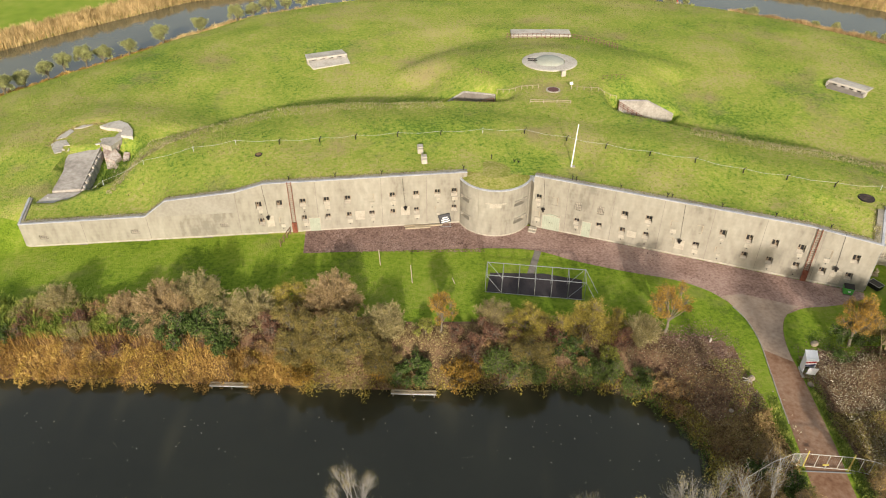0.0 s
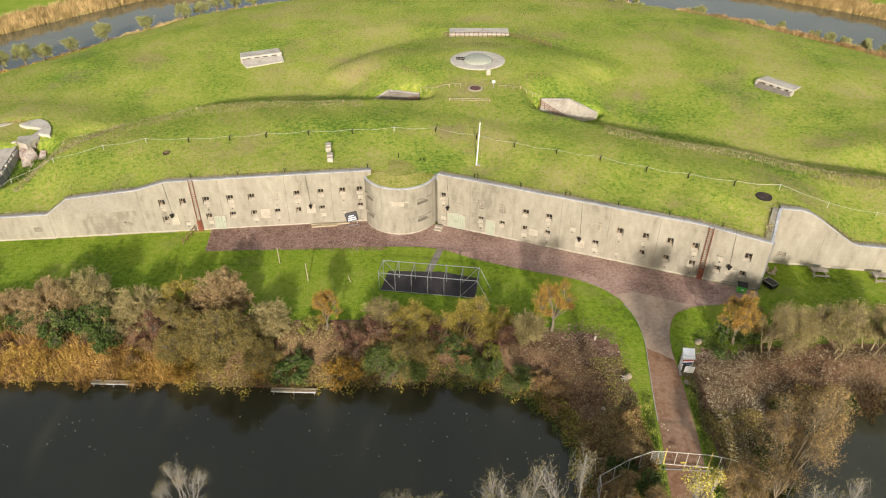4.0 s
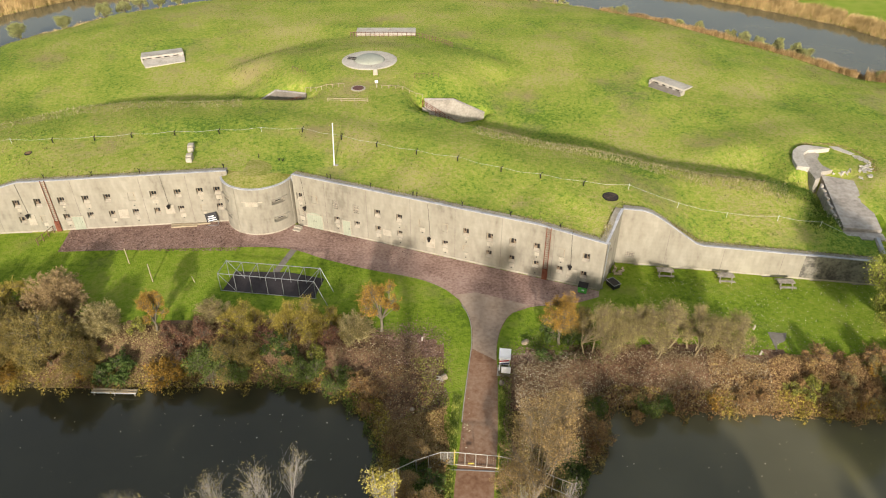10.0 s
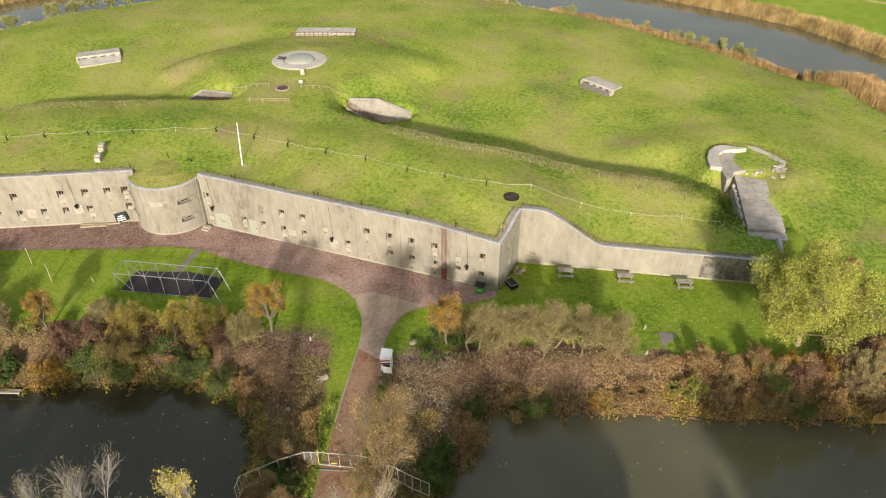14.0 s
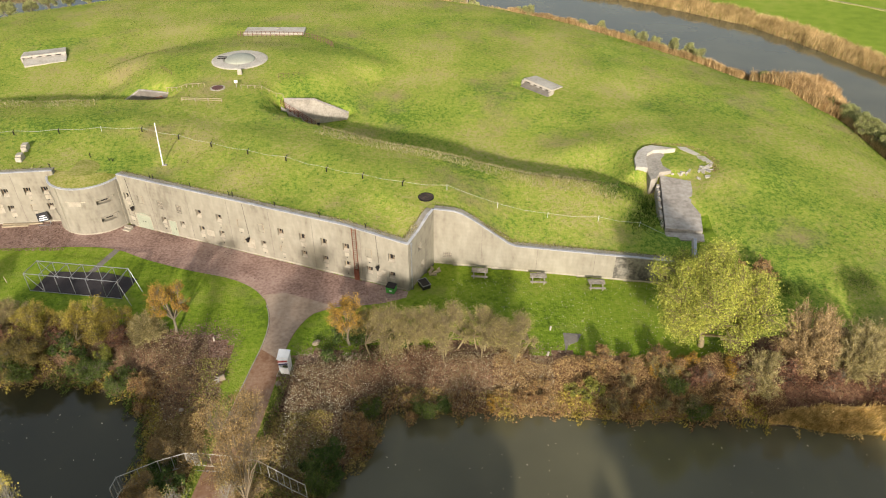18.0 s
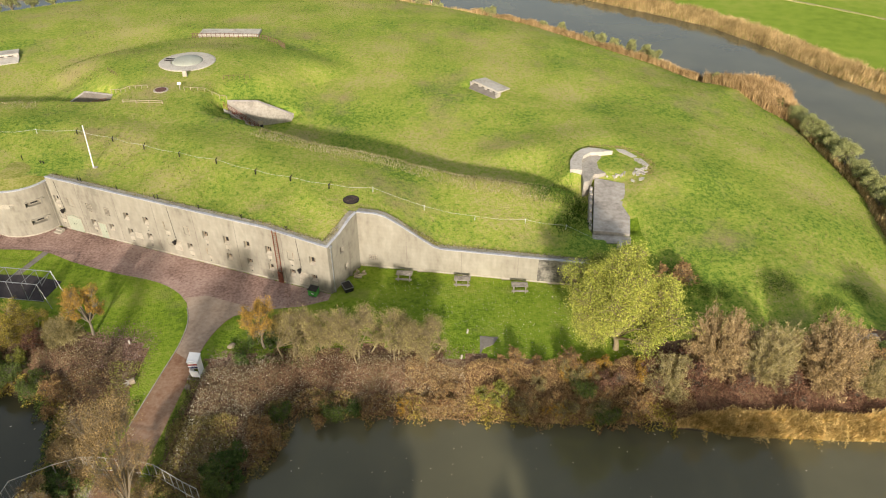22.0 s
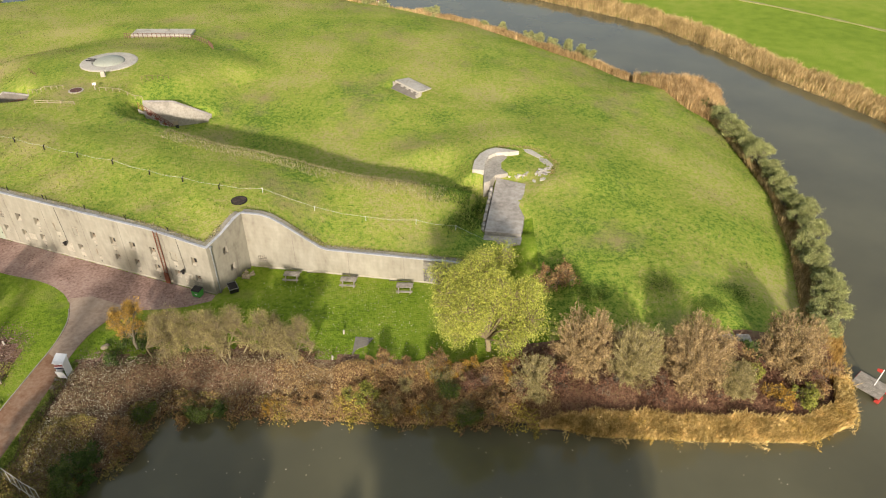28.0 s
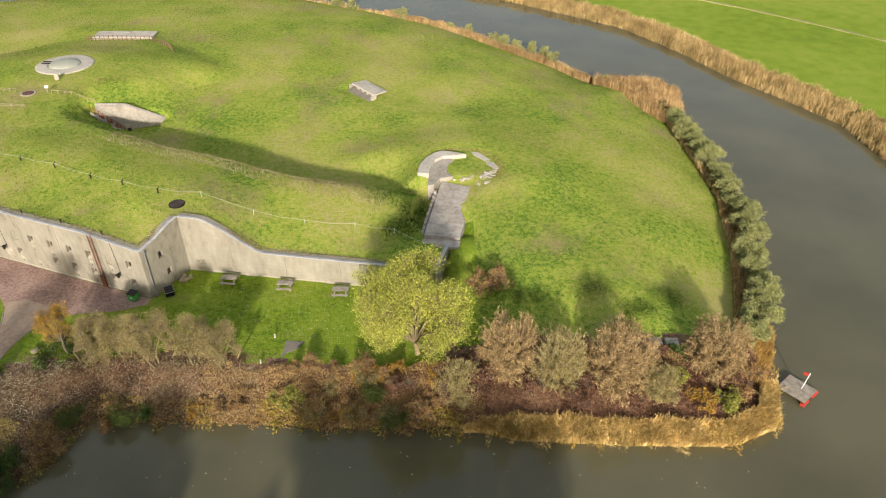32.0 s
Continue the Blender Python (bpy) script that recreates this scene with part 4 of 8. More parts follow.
for a0, wd in ((258, 0.9), (268, 1.4), (279, 0.9)):
    a = math.radians(a0)
    part("band", boxes(((wd, 0.08, 0.16), (cx + TURRET_R * math.cos(a), cy + TURRET_R * math.sin(a), 7.25), (0, 0, a0 + 90), 0.02)), PLASTER, tur)
plinth_ring = bmesh.new()
for a, b in zip(ang, ang[1:]):
    m = (a + b) / 2
    box(plinth_ring, (TURRET_R * (b - a) * 1.02, 0.08, 0.26), (cx + TURRET_R * math.cos(m), cy + TURRET_R * math.sin(m), 2.55), (0, 0, math.degrees(m) + 90))
part("plinth", plinth_ring, PLASTER, tur, "pale splashed strip along the foot")
# links between the caponier and the fronts, each under a pale corner slab
for name, a, b, z in (("wall_link_west", (2.6, 76.15), (2.9, 77.7), 9.1), ("wall_link_east", (10.6, 77.3), (11.3, 75.25), 9.1)):
    wall(name, "short concrete link beside the caponier", a, b, 1.8, [(0, z), (math.dist(a, b), z)], [], 0.5, cope=False)
part("corner_slab", slab([(1.6, 76.0), (3.0, 76.15), (2.95, 76.85), (2.3, 76.8)], [9.9, 9.72, 9.6, 9.82], 9.0), COPING, wl, "pale grey slab at the wall's end")
part("corner_slab", slab([(12.4, 74.8), (12.3, 75.6), (10.75, 76.5), (11.1, 75.3)], [9.95, 9.9, 9.5, 9.62], 9.0), COPING, wr, "pale grey slab at the wall's end")
for ob in (wl, wr):
    for p in [c for c in ob.children if c.name.startswith("corner_slab")]:
        p.matrix_basis = ob.matrix_basis.inverted()

# greyer render on the west wing, and the darker mottled end of the east wing
RENDER_GREY = material("grey_render", [(0.235, 0.215, 0.17), (0.265, 0.245, 0.197), (0.295, 0.273, 0.222)], 0.4, 0.88, bump=0.012, bump_scale=9, grain=8, spec=0.2, speck=0.4, speck_scale=2.5)
DARK_MOTTLE = material("dark_mottled_concrete", [(0.075, 0.07, 0.062), (0.13, 0.12, 0.10), (0.21, 0.195, 0.16), (0.27, 0.25, 0.20)], 0.5, 0.9, bump=0.02, bump_scale=9, grain=7, spec=0.2, speck=1.1, speck_scale=1.8)
bm = bmesh.new()
for u0, u1 in ((16.2, 17.6), (17.6, 21.8), (21.8, 25.8)):
    zt = [float(np.interp(u, [14.8, 17.6, 26.0], [6.0, 8.05, 8.75])) - 0.04 for u in (u0, u1)]
    bm.faces.new([bm.verts.new(p) for p in ((u0, -0.02, 5.92), (u1, -0.02, 5.95), (u1, -0.02, zt[1]), (u0, -0.02, zt[0]))])
    bm.faces.new([bm.verts.new(p) for p in ((u0, 0.0, 5.92), (u1, 0.0, 5.95), (u1, -0.02, 5.95), (u0, -0.02, 5.92))])
part("render_coat", bm, RENDER_GREY, wl, "greyer coat of render on the upper wing")
part("stained_section", boxes(((8.7, 0.03, 3.18), (25.1, -0.004, 2.62), (0, 0.28, 0))), DARK_MOTTLE, wing, "dark mottled end of the wall")


# ---- doors, ladders, lamps and other things on the fronts ----
def on_wall(p0, p1, s, z, out=0.0):
    u = (Vector(p1) - Vector(p0)).normalized()
    p = Vector(p0) + u * s
    return (p.x + u.y * out, p.y - u.x * out, z), math.degrees(math.atan2(u.y, u.x))


WEST, EAST = (FOOT[1], FOOT[2]), (FOOT[3], FOOT[4])


def door(name, line, s, w, h, mat, label, arch=False):
    at, turn = on_wall(*line, s, 2.62, 0.03)
    ob = tagged(new(name, None), label, "door", kind="structure")
    ob.matrix_basis = pose(*at, 0, 0, turn)
    leaves = 2 if w > 1.6 else 1
    for k in range(leaves):
        bm = bmesh.new()
        lw = w / leaves
        x = -w / 2 + lw * (k + 0.5)
        n = 4 if leaves == 2 else 3
        for i in range(n):
            px = x - lw / 2 + lw * (i + 0.5) / n
            hh = h - (0.35 * (px / (w / 2)) ** 2 if arch else 0)
            box(bm, (lw / n - 0.015, 0.07, hh), (px, 0, 0), (0, 0, 0), 0.008)
        leaf = part("leaf", bm, mat, ob)
        part("handle", boxes(((0.04, 0.06, 0.16), (x + (lw * 0.36 if k == 0 else -lw * 0.36), -0.06, 1.0))), IRON, leaf)
    part("frame", boxes(((0.08, 0.1, h), (-w / 2 - 0.05, 0.0, 0)), ((0.08, 0.1, h), (w / 2 + 0.05, 0, 0)), ((w + 0.18, 0.1, 0.08), (0, 0, h - (0.28 if arch else 0)))), PLASTER, ob)


door("door_1", WEST, 35.1, 1.3, 1.9, GREEN_DOOR, "pale green double plank door, shut")
door("door_2", EAST, 2.55, 2.2, 2.3, GREEN_DOOR, "wide pale green arched gate, shut", True)
door("door_3", EAST, 7.0, 1.05, 2.15, GREEN_DOOR, "pale green plank door, shut")
for line, s, z, w, h in ((WEST, 46.5, 4.2, 1.1, 1.3), (WEST, 40.8, 3.9, 1.2, 1.3), (WEST, 29.7, 3.6, 0.9, 1.6), (EAST, 12.5, 3.85, 1.1, 0.85), (EAST, 18.15, 3.5, 1.1, 1.35), (EAST, 35.2, 3.0, 1.2, 1.7)):
    at, turn = on_wall(*line, s, z, 0.005)
    ob = thing("plaster_patch", "square of paler plaster on the barracks front", "plaster", at, turn, "plaster patches", "structure", bm_mesh("plaster_patch", boxes(((w, 0.05, h), (0, 0, 0), (0, 0, 0), 0.015)), PLASTER))


def ladder(line, s, top, foot):
    at, turn = on_wall(*line, s, foot, 0.16)
    ob = thing("ladder", "rusty iron ladder fixed up the concrete front", "ladder", at, turn, "iron ladders")
    h = top - foot
    for k in (-0.24, 0.24):
        part("stile", boxes(((0.07, 0.05, h), (k, 0, 0))), RUST, ob)
    n = int(h / 0.3)
    for i in range(n):
        part("rung", rods(((-0.24, 0, 0.2 + i * 0.3), (0.24, 0, 0.2 + i * 0.3), 0.022)), RUST, ob)
    part("guard", boxes(((0.62, 0.09, 1.5), (0, -0.05, 0))), RUST, ob, "rust-brown plate over the lowest rungs")


ladder(WEST, 32.55, 9.9, 2.62)
ladder(EAST, 32.15, 9.75, 2.62)


def wall_lamp(line, s, z, top):
    at, turn = on_wall(*line, s, z, 0.0)
    ob = thing("wall_lamp", "dark caged lantern on a bracket with a conduit above", "lamp", at, turn, "wall lamps")
    part("bracket", rods(((0, 0, 0.1), (0, -0.45, 0.25), 0.03)), IRON, ob)
    bm = bmesh.new()
    rod(bm, (0, -0.45, -0.28), (0, -0.45, 0.12), 0.13, 0.2, 8)
    rod(bm, (0, -0.45, 0.12), (0, -0.45, 0.26), 0.27, 0.05, 8)
    part("lantern", bm, IRON, ob)
    part("conduit", rods(((0, -0.03, 0.1), (-0.25, -0.03, top - z), 0.02)), IRON, ob)


for line, s, z in ((WEST, 29.5, 5.2), (WEST, 46.5, 5.5), (EAST, 1.5, 5.6), (EAST, 18.1, 4.9), (EAST, 34.95, 5.2)):
    wall_lamp(line, s, z, 9.6)

at, turn = on_wall(*EAST, 38.45, 2.0, 0.0)
drain = thing("drainpipe", "grey drainpipe down the barracks corner", "pipe", (47.62, 62.2, 2.6), 0)
part("pipe", rods(((0, 0, 0), (0, 0, 6.0), 0.07, 0.07, 8)), GALV, drain)
part("hopper", boxes(((0.24, 0.24, 0.28), (0, 0, 6.0), (0, 0, 0), 0.02, 1.2)), GALV, drain)


# ---- works on the rampart ----
def observation_bunker(at, turn, length, deep, high, apron, label, face=None):
    """A sunk concrete shelter: flat roof, a row of small notches below its edge, a raised sloping apron."""
    ob = thing("bunker", label, "bunker", at, turn, "concrete shelters")
    part("roof", slab([(-length / 2, 0), (length / 2, 0), (length / 2 - 0.1, deep), (-length / 2 + 0.3, deep)], [high, high, high - 0.15, high - 0.15], high - 0.3), CONCRETE_ROOF, ob)
    fr = part("front_wall", boxes(((length - 0.3, 0.5, high + 0.3), (0, 0.5, -0.6), (0, 0, 0), 0.02)), CONCRETE, ob)
    for k in range(4):
        x = (k - 1.5) * length * 0.21
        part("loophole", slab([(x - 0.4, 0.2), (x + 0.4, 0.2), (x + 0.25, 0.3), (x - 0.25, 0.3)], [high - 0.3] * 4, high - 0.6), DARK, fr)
        part("bracket", boxes(((0.7, 0.36, 0.36), (x + length * 0.105, 0.1, high - 0.62), (0, 0, 0), 0.05, 0.8)), CONCRETE_GREY, fr)
    for s in (-1, 1):
        part("cheek", slab([(s * length / 2 - s * 0.3, 0.4), (s * length / 2, 0.4), (s * length / 2, -0.5), (s * length / 2 - s * 0.3, -0.5)][::s], [high - 0.05, high - 0.05, high - 0.5, high - 0.5], -1.0), CONCRETE_PALE, ob)
    part("apron", slab([(-length / 2, 0.3), (length / 2, 0.3), (length / 2 - 0.1, -apron), (-length / 2 + 0.5, -apron - 0.3)], [high - 0.5, high - 0.5, 0.12, 0.12], -1.2), face or CONCRETE_ROOF, ob)
    return ob


def low(x, y, drop=0.0):
    return height_at(x, y) - drop


observation_bunker((66.7, 110.3, 6.0), -50, 6.4, 2.7, 1.05, 0.9, "pale concrete shelter sunk in the rampart slope", STAINED)
observation_bunker((-21.0, 124.0, 5.95), 22, 7.4, 2.9, 1.0, 2.4, "pale concrete shelter with a broad apron in the rampart")

# rear shelter with red doors
rear = thing("rear_shelter", "long low concrete shelter with red doors and wooden rails", "bunker", (18.8, 133.2, 7.75 - 1.8), 0)
part("roof", boxes(((11.4, 3.4, 0.5), (0, 1.7, 1.3), (0, 0, 0), 0.06)), CONCRETE_ROOF, rear)
part("roof_knob", boxes(((0.8, 0.5, 0.2), (0.5, 2.6, 1.8), (0, 0, 0), 0.05)), CONCRETE_PALE, rear)
part("front_wall", boxes(((11.0, 0.4, 1.6), (0, 0.3, -0.2))), CONCRETE, rear)
for x in (-3.6, 3.7):
    dr = part("door", boxes(((1.9, 0.1, 1.25), (x, 0.08, 0.0))), BRICK_RED, rear, "faded red double door")
    part("hinge", boxes(((0.5, 0.04, 0.06), (x - 0.6, 0.01, 0.9))), IRON, dr)
for x in (-1.9, -0.7, 0.6, 1.9):
    part("pier", boxes(((0.4, 0.5, 1.5), (x, -0.05, -0.1), (0, 0, 0), 0.04)), BRICK_RED, rear, "red brick pier")
for x in (-5.4, 5.4):
    part("cheek", boxes(((0.5, 1.6, 1.6), (x, -0.5, -0.3), (0, 0, 0), 0.05, 0.9)), CONCRETE_PALE, rear)


def rail_fence(name, label, pts, mat, high=0.9, rails=2, gap=1.4, thick=0.07, group=""):
    """Posts and rails along plan points, on the ground."""
    ob = thing(name, label, "fence", (0, 0, 0), 0, group)
    line = []
    for a, b in zip(pts, pts[1:]):
        n = max(1, round(math.dist(a, b) / gap))
        line += [(a[0] + (b[0] - a[0]) * k / n, a[1] + (b[1] - a[1]) * k / n) for k in range(n)]
    line.append(pts[-1])
    feet = [(x, y, low(x, y)) for x, y in line]
    for x, y, z in feet:
        part("post", boxes(((thick, thick, high + 0.3), (x, y, z - 0.3), (0, 0, 0), 0.01)), mat, ob)
    for p, q in zip(feet, feet[1:]):
        for k in range(rails):
            h = high * (0.92 - 0.5 * k)
            part("rail", rods(((p[0], p[1], p[2] + h), (q[0], q[1], q[2] + h), thick * 0.45, None, 5)), mat, ob)
    return ob


rail_fence("timber_rail", "brown timber post and rail fence before the rear shelter", [(12.2, 132.6), (13.4, 132.0), (24.6, 131.8), (26.6, 130.6), (29.6, 127.6), (31.4, 124.2)], WOOD_DARK, 1.0, 2, 0.85, 0.1)
rail_fence("timber_rail", "low weathered timber rail on the turfed saddle", [(12.8, 96.9), (18.7, 96.6)], WOOD_PALE, 0.55, 2, 2.0, 0.09)
rail_fence("timber_rail", "weathered timber post row leading to the sunk stair", [(8.4, 103.2), (12, 101.9), (14.6, 102.3)], WOOD_PALE, 0.6, 1, 0.9, 0.07)
rail_fence("timber_rail", "weathered timber post row leading to the sunk stair", [(20.4, 101.6), (23.6, 101.2), (26.6, 101.6)], WOOD_PALE, 0.6, 1, 1.0, 0.07)
rail_fence("timber_rail", "short brown timber rail on the mound slope", [(5.2, 110.6), (7.8, 107.8)], WOOD_DARK, 0.6, 1, 0.8, 0.06)
rail_fence("timber_rail", "short brown timber rail on the mound slope", [(25.2, 106.2), (29.0, 107.4)], WOOD_DARK, 0.7, 1, 0.8, 0.06)
rail_fence("wooden_fence", "short leaning plank fence at the west ladder", [(-19.2, 73.4), (-19.9, 70.6)], WOOD_DARK, 1.0, 3, 0.9, 0.09)

# armoured cupola
cup = thing("gun_cupola", "grey-green armoured gun dome in a round concrete apron", "gun turret", (17.6, 112.8, 10.05), 0)
bm = bmesh.new()
N = 48
prof = [(4.55, -0.6), (4.55, 0.16), (4.3, 0.24), (2.75, 0.3), (2.55, 0.2)]
ringv = [[bm.verts.new((r * math.cos(2 * math.pi * i / N), 0.94 * r * math.sin(2 * math.pi * i / N), z)) for i in range(N)] for r, z in prof]
for a, b in zip(ringv, ringv[1:]):
    for i in range(N):
        j = (i + 1) % N
        bm.faces.new((a[i], a[j], b[j], b[i]))
part("apron", bm, CONCRETE_ROOF, cup)
ARMOUR = material("armour_plate", [(0.30, 0.31, 0.25), (0.37, 0.38, 0.31)], 0.8, 0.6, grain=6)
bm = bmesh.new()
prof = [(2.5, 0.15), (2.4, 0.34), (2.0, 0.55), (1.3, 0.74), (0.6, 0.82)]
ringv = [[bm.verts.new((r * math.cos(2 * math.pi * i / N), r * math.sin(2 * math.pi * i / N), z)) for i in range(N)] for r, z in prof]
for a, b in zip(ringv, ringv[1:]):
    for i in range(N):
        j = (i + 1) % N
        bm.faces.new((a[i], a[j], b[j], b[i]))
bm.faces.new(ringv[-1])
dome = part("dome", bm, ARMOUR, cup)
for p in dome.data.polygons:
    p.use_smooth = True
for k in (-0.42, 0.42):
    part("gun_barrel", rods(((-2.0, k * 0.9, 0.42), (-3.6, k * 0.9, 0.5), 0.10, 0.085, 10)), IRON, cup, "black gun barrel")
thing("marker_stone", "small pale marker stone below the gun dome", "stone", (19.05, 106.7, low(19.05, 106.7) - 0.1), 8, "", "", bm_mesh("marker_stone", boxes(((0.75, 0.5, 1.0), (0, 0, 0), (0, 0, 0), 0.06, 0.85)), STONE))
well = thing("well_cover", "round brick-edged shaft cover flush with the turf", "shaft", (16.8, 101.6, low(16.8, 101.6) - 0.02), 0)
part("rim", rods(((0, 0, -0.2), (0, 0, 0.12), 1.1, 1.1, 24)), STONE, well)
part("lid", rods(((0, 0, 0.0), (0, 0, 0.16), 0.85, 0.85, 24)), material("brown_lid", [(0.10, 0.045, 0.04), (0.15, 0.07, 0.06)], 2), well, "red-brown lid")
board = thing("info_board", "small white slanted board on a post by the shaft", "sign", (19.6, 102.0, low(19.6, 102.0)), 10)
part("post", boxes(((0.1, 0.1, 0.9), (0, 0, 0))), WOOD, board)
part("panel", boxes(((0.5, 0.05, 0.4), (0, -0.05, 0.75), (-40, 0, 0))), WHITE, board)


# sunk stair heads either side of the saddle: a retaining wall, the flight before it, a parapet with a rail
def stair_head(wall_line, base, parapet, label, steps, mat=CONCRETE_PALE):
    ob = thing("stair_head", label, "stair", (0, 0, 0), 0, "sunk stair heads")
    front = [(x, y) for x, y, z in wall_line]
    back = [(x + 0.1, y + 0.55) for x, y, z in wall_line]
    tops = [z for x, y, z in wall_line]
    part("retaining_wall", slab(front + back[::-1], tops + tops[::-1], base), mat, ob, "weathered concrete retaining wall")
    cap = bmesh.new()
    for p, q in zip(wall_line, wall_line[1:]):
        rod(cap, (p[0], p[1] + 0.3, p[2]), (q[0], q[1] + 0.3, q[2]), 0.2, None, 6)
    part("coping", cap, CONCRETE_GREY, ob)
    a, b = parapet
    part("parapet", slab([(a[0], a[1] - 0.3), (b[0], b[1] - 0.3), (b[0], b[1]), (a[0], a[1])], [a[2], b[2], b[2], a[2]], base), CONCRETE_PALE, ob)
    for k in range(steps):
        f = (k + 0.5) / steps
        x, y, z = (a[i] + (b[i] - a[i]) * f for i in range(3))
        part("step", boxes((((b[0] - a[0]) / steps, 1.5, z - base - 0.8), (x, y + 0.78, base))), BRICK_RED if k % 2 else CONCRETE_GREY, ob)
    n = 8
    for k in range(n + 1):
        f = k / n
        p = [a[i] + (b[i] - a[i]) * f for i in range(3)]
        part("rail_post", rods(((p[0], p[1] + 0.1, p[2] - 0.2), (p[0], p[1] + 0.1, p[2] + 1.0), 0.045)), RUST, ob)
    for h in (0.4, 0.7, 1.0):
        part("rail", rods(((a[0], a[1] + 0.1, a[2] + h), (b[0], b[1] + 0.1, b[2] + h), 0.035)), RUST, ob)
    return ob


stair_head([(26.9, 100.5, 8.5), (31.3, 101.0, 8.25), (36.2, 102.6, 5.3)], 3.6, ((26.6, 99.4, 7.95), (31.9, 97.6, 5.2)), "pale concrete retaining wall over a stair with a rusty handrail", 9)
stair_head([(0.4, 104.6, 6.3), (3.3, 104.8, 8.1), (8.2, 103.9, 7.95)], 3.8, ((2.0, 103.0, 5.6), (7.8, 102.0, 7.4)), "grey concrete retaining wall over a stair with a rusty handrail", 8, STAINED)

# flagpole, stone vents, shafts
SHAFT_LID = material("rusty_shaft_cover", [(0.018, 0.015, 0.013), (0.05, 0.035, 0.028), (0.12, 0.08, 0.06)], 1.6, 0.8, speck=1.0, speck_scale=3.0)
pole = thing("flagpole", "white flagpole without a flag on the turfed roof", "flagpole", (16.05, 77.9, low(16.05, 77.9)), 0)
part("mast", rods(((0, 0, -0.4), (0.3, 0, 5.7), 0.085, 0.06, 10)), WHITE, pole)
part("foot", boxes(((0.6, 0.4, 0.14), (0.2, 0.05, -0.05), (0, 0, 0), 0.03)), CONCRETE_GREY, pole)
part("cap", rods(((0.3, 0, 5.7), (0.305, 0, 5.82), 0.09, 0.03, 8)), WHITE, pole)
for (x, y), s in (((-2.95, 81.9), 1.0), ((-2.4, 79.3), 1.1)):
    v = thing("stone_vent", "lichened pale stone ventilation block in the turf", "vent", (x, y, low(x, y) - 0.15), 6, "stone vents")
    part("shaft", boxes(((0.72, 1.2 * s, 0.75), (0, 0, 0), (0, 0, 0), 0.05)), STONE, v)
    part("cap", boxes(((0.74, 0.9, 0.2), (0, 0.12, 0.75), (0, 0, 0), 0.06)), STONE, v)
for x, y, r, mt, label in ((49.1, 70.0, 0.85, SHAFT_LID, "dark open shaft with a rusty rim in the turf"), (-23.8, 81.2, 0.4, LITTER, "brown-covered shaft in the turf")):
    h = thing("shaft", label, "shaft", (x, y, low(x, y)), 0, "roof shafts")
    part("rim", rods(((0, 0, -0.3), (0, 0, 0.10), r + 0.12, r + 0.08, 20)), IRON, h)
    part("lid", rods(((0, 0, 0.0), (0, 0, 0.12), r - 0.05, r - 0.05, 20)), mt, h)


def spike_post(x, y, z, turn):
    ob = thing("spike_post", "small black forked iron post on the wall's edge", "post", (x, y, z), turn, "forked posts")
    bm = rods(((0, 0, -0.3), (0, 0, 0.45), 0.05), ((0, 0, 0.3), (0.16, -0.05, 0.62), 0.035), ((0, 0, 0.3), (-0.16, 0.05, 0.62), 0.035))
    part("shaft", bm, IRON, ob)
    return ob


first = None
for line, ss in ((WEST, (32.5, 38.1, 43.8, 53.9)), (EAST, (4.5, 4.95, 10.3, 15.7, 16.2, 21.8, 27.5, 33.2))):
    for s in ss:
        at, turn = on_wall(*line, s, 9.75, -0.75)
        z = float(wall_top(np.array([at[0]]), np.array([1 if line is WEST else 3]), np.array([s / (54.3 if line is WEST else 38.5)]))[0])
        if first is None:
            first = spike_post(at[0], at[1], z, turn)
        else:
            copy_thing(first, pose(at[0], at[1], z, 0, 0, turn + 30 * math.sin(s)))
for x, y in ((6.2, 79.9), (9.5, 78.7), (9.0, 78.9)):
    copy_thing(first, pose(x, y, low(x, y) if x < 8 else 9.6, 0, 0, 20 * x))

# tape fence over the roof: forked posts and a sagging white tape
tape_pts = [(-50.6, 77.2), (-47.0, 77.6), (-44.0, 79.2), (-39.6, 82.4), (-33.0, 83.4), (-27.5, 84.2), (-21.5, 83.4), (-16.3, 84.1), (-11.6, 84.7), (-6.1, 85.4), (-0.3, 85.9), (5.3, 86.2), (10.9, 85.8), (16.3, 84.0),
            (21.1, 82.0), (26.3, 79.9), (31.5, 78.0), (36.8, 75.8), (41.4, 74.0), (46.3, 72.1), (51.5, 71.6), (57.5, 70.9), (63.5, 70.6), (69.5, 70.2), (74.2, 69.2), (77.6, 68.4)]
tape = thing("tape_fence", "white electric-fence tape on forked black posts across the turf", "fence")
tops = []
for i, (x, y) in enumerate(tape_pts):
    z = low(x, y)
    tops.append((x, y, z + 0.62))
    if 6 <= i <= 19 and i != 11:
        part("post", rods(((x, y, z - 0.2), (x, y, z + 0.62), 0.085, 0.07), ((x, y, z + 0.45), (x + 0.22, y, z + 0.85), 0.05)), IRON, tape)
    else:
        part("stake", rods(((x, y, z - 0.2), (x + 0.05, y, z + 0.75), 0.025)), WHITE, tape)
for p, q in zip(tops, tops[1:]):
    mid = [(a + b) / 2 for a, b in zip(p, q)]
    mid[2] = min(mid[2], max(low(mid[0], mid[1]) + 0.25, mid[2] - 0.22))
    part("tape", rods((p, mid, 0.018, None, 4), (mid, q, 0.018, None, 4)), ROPE, tape)


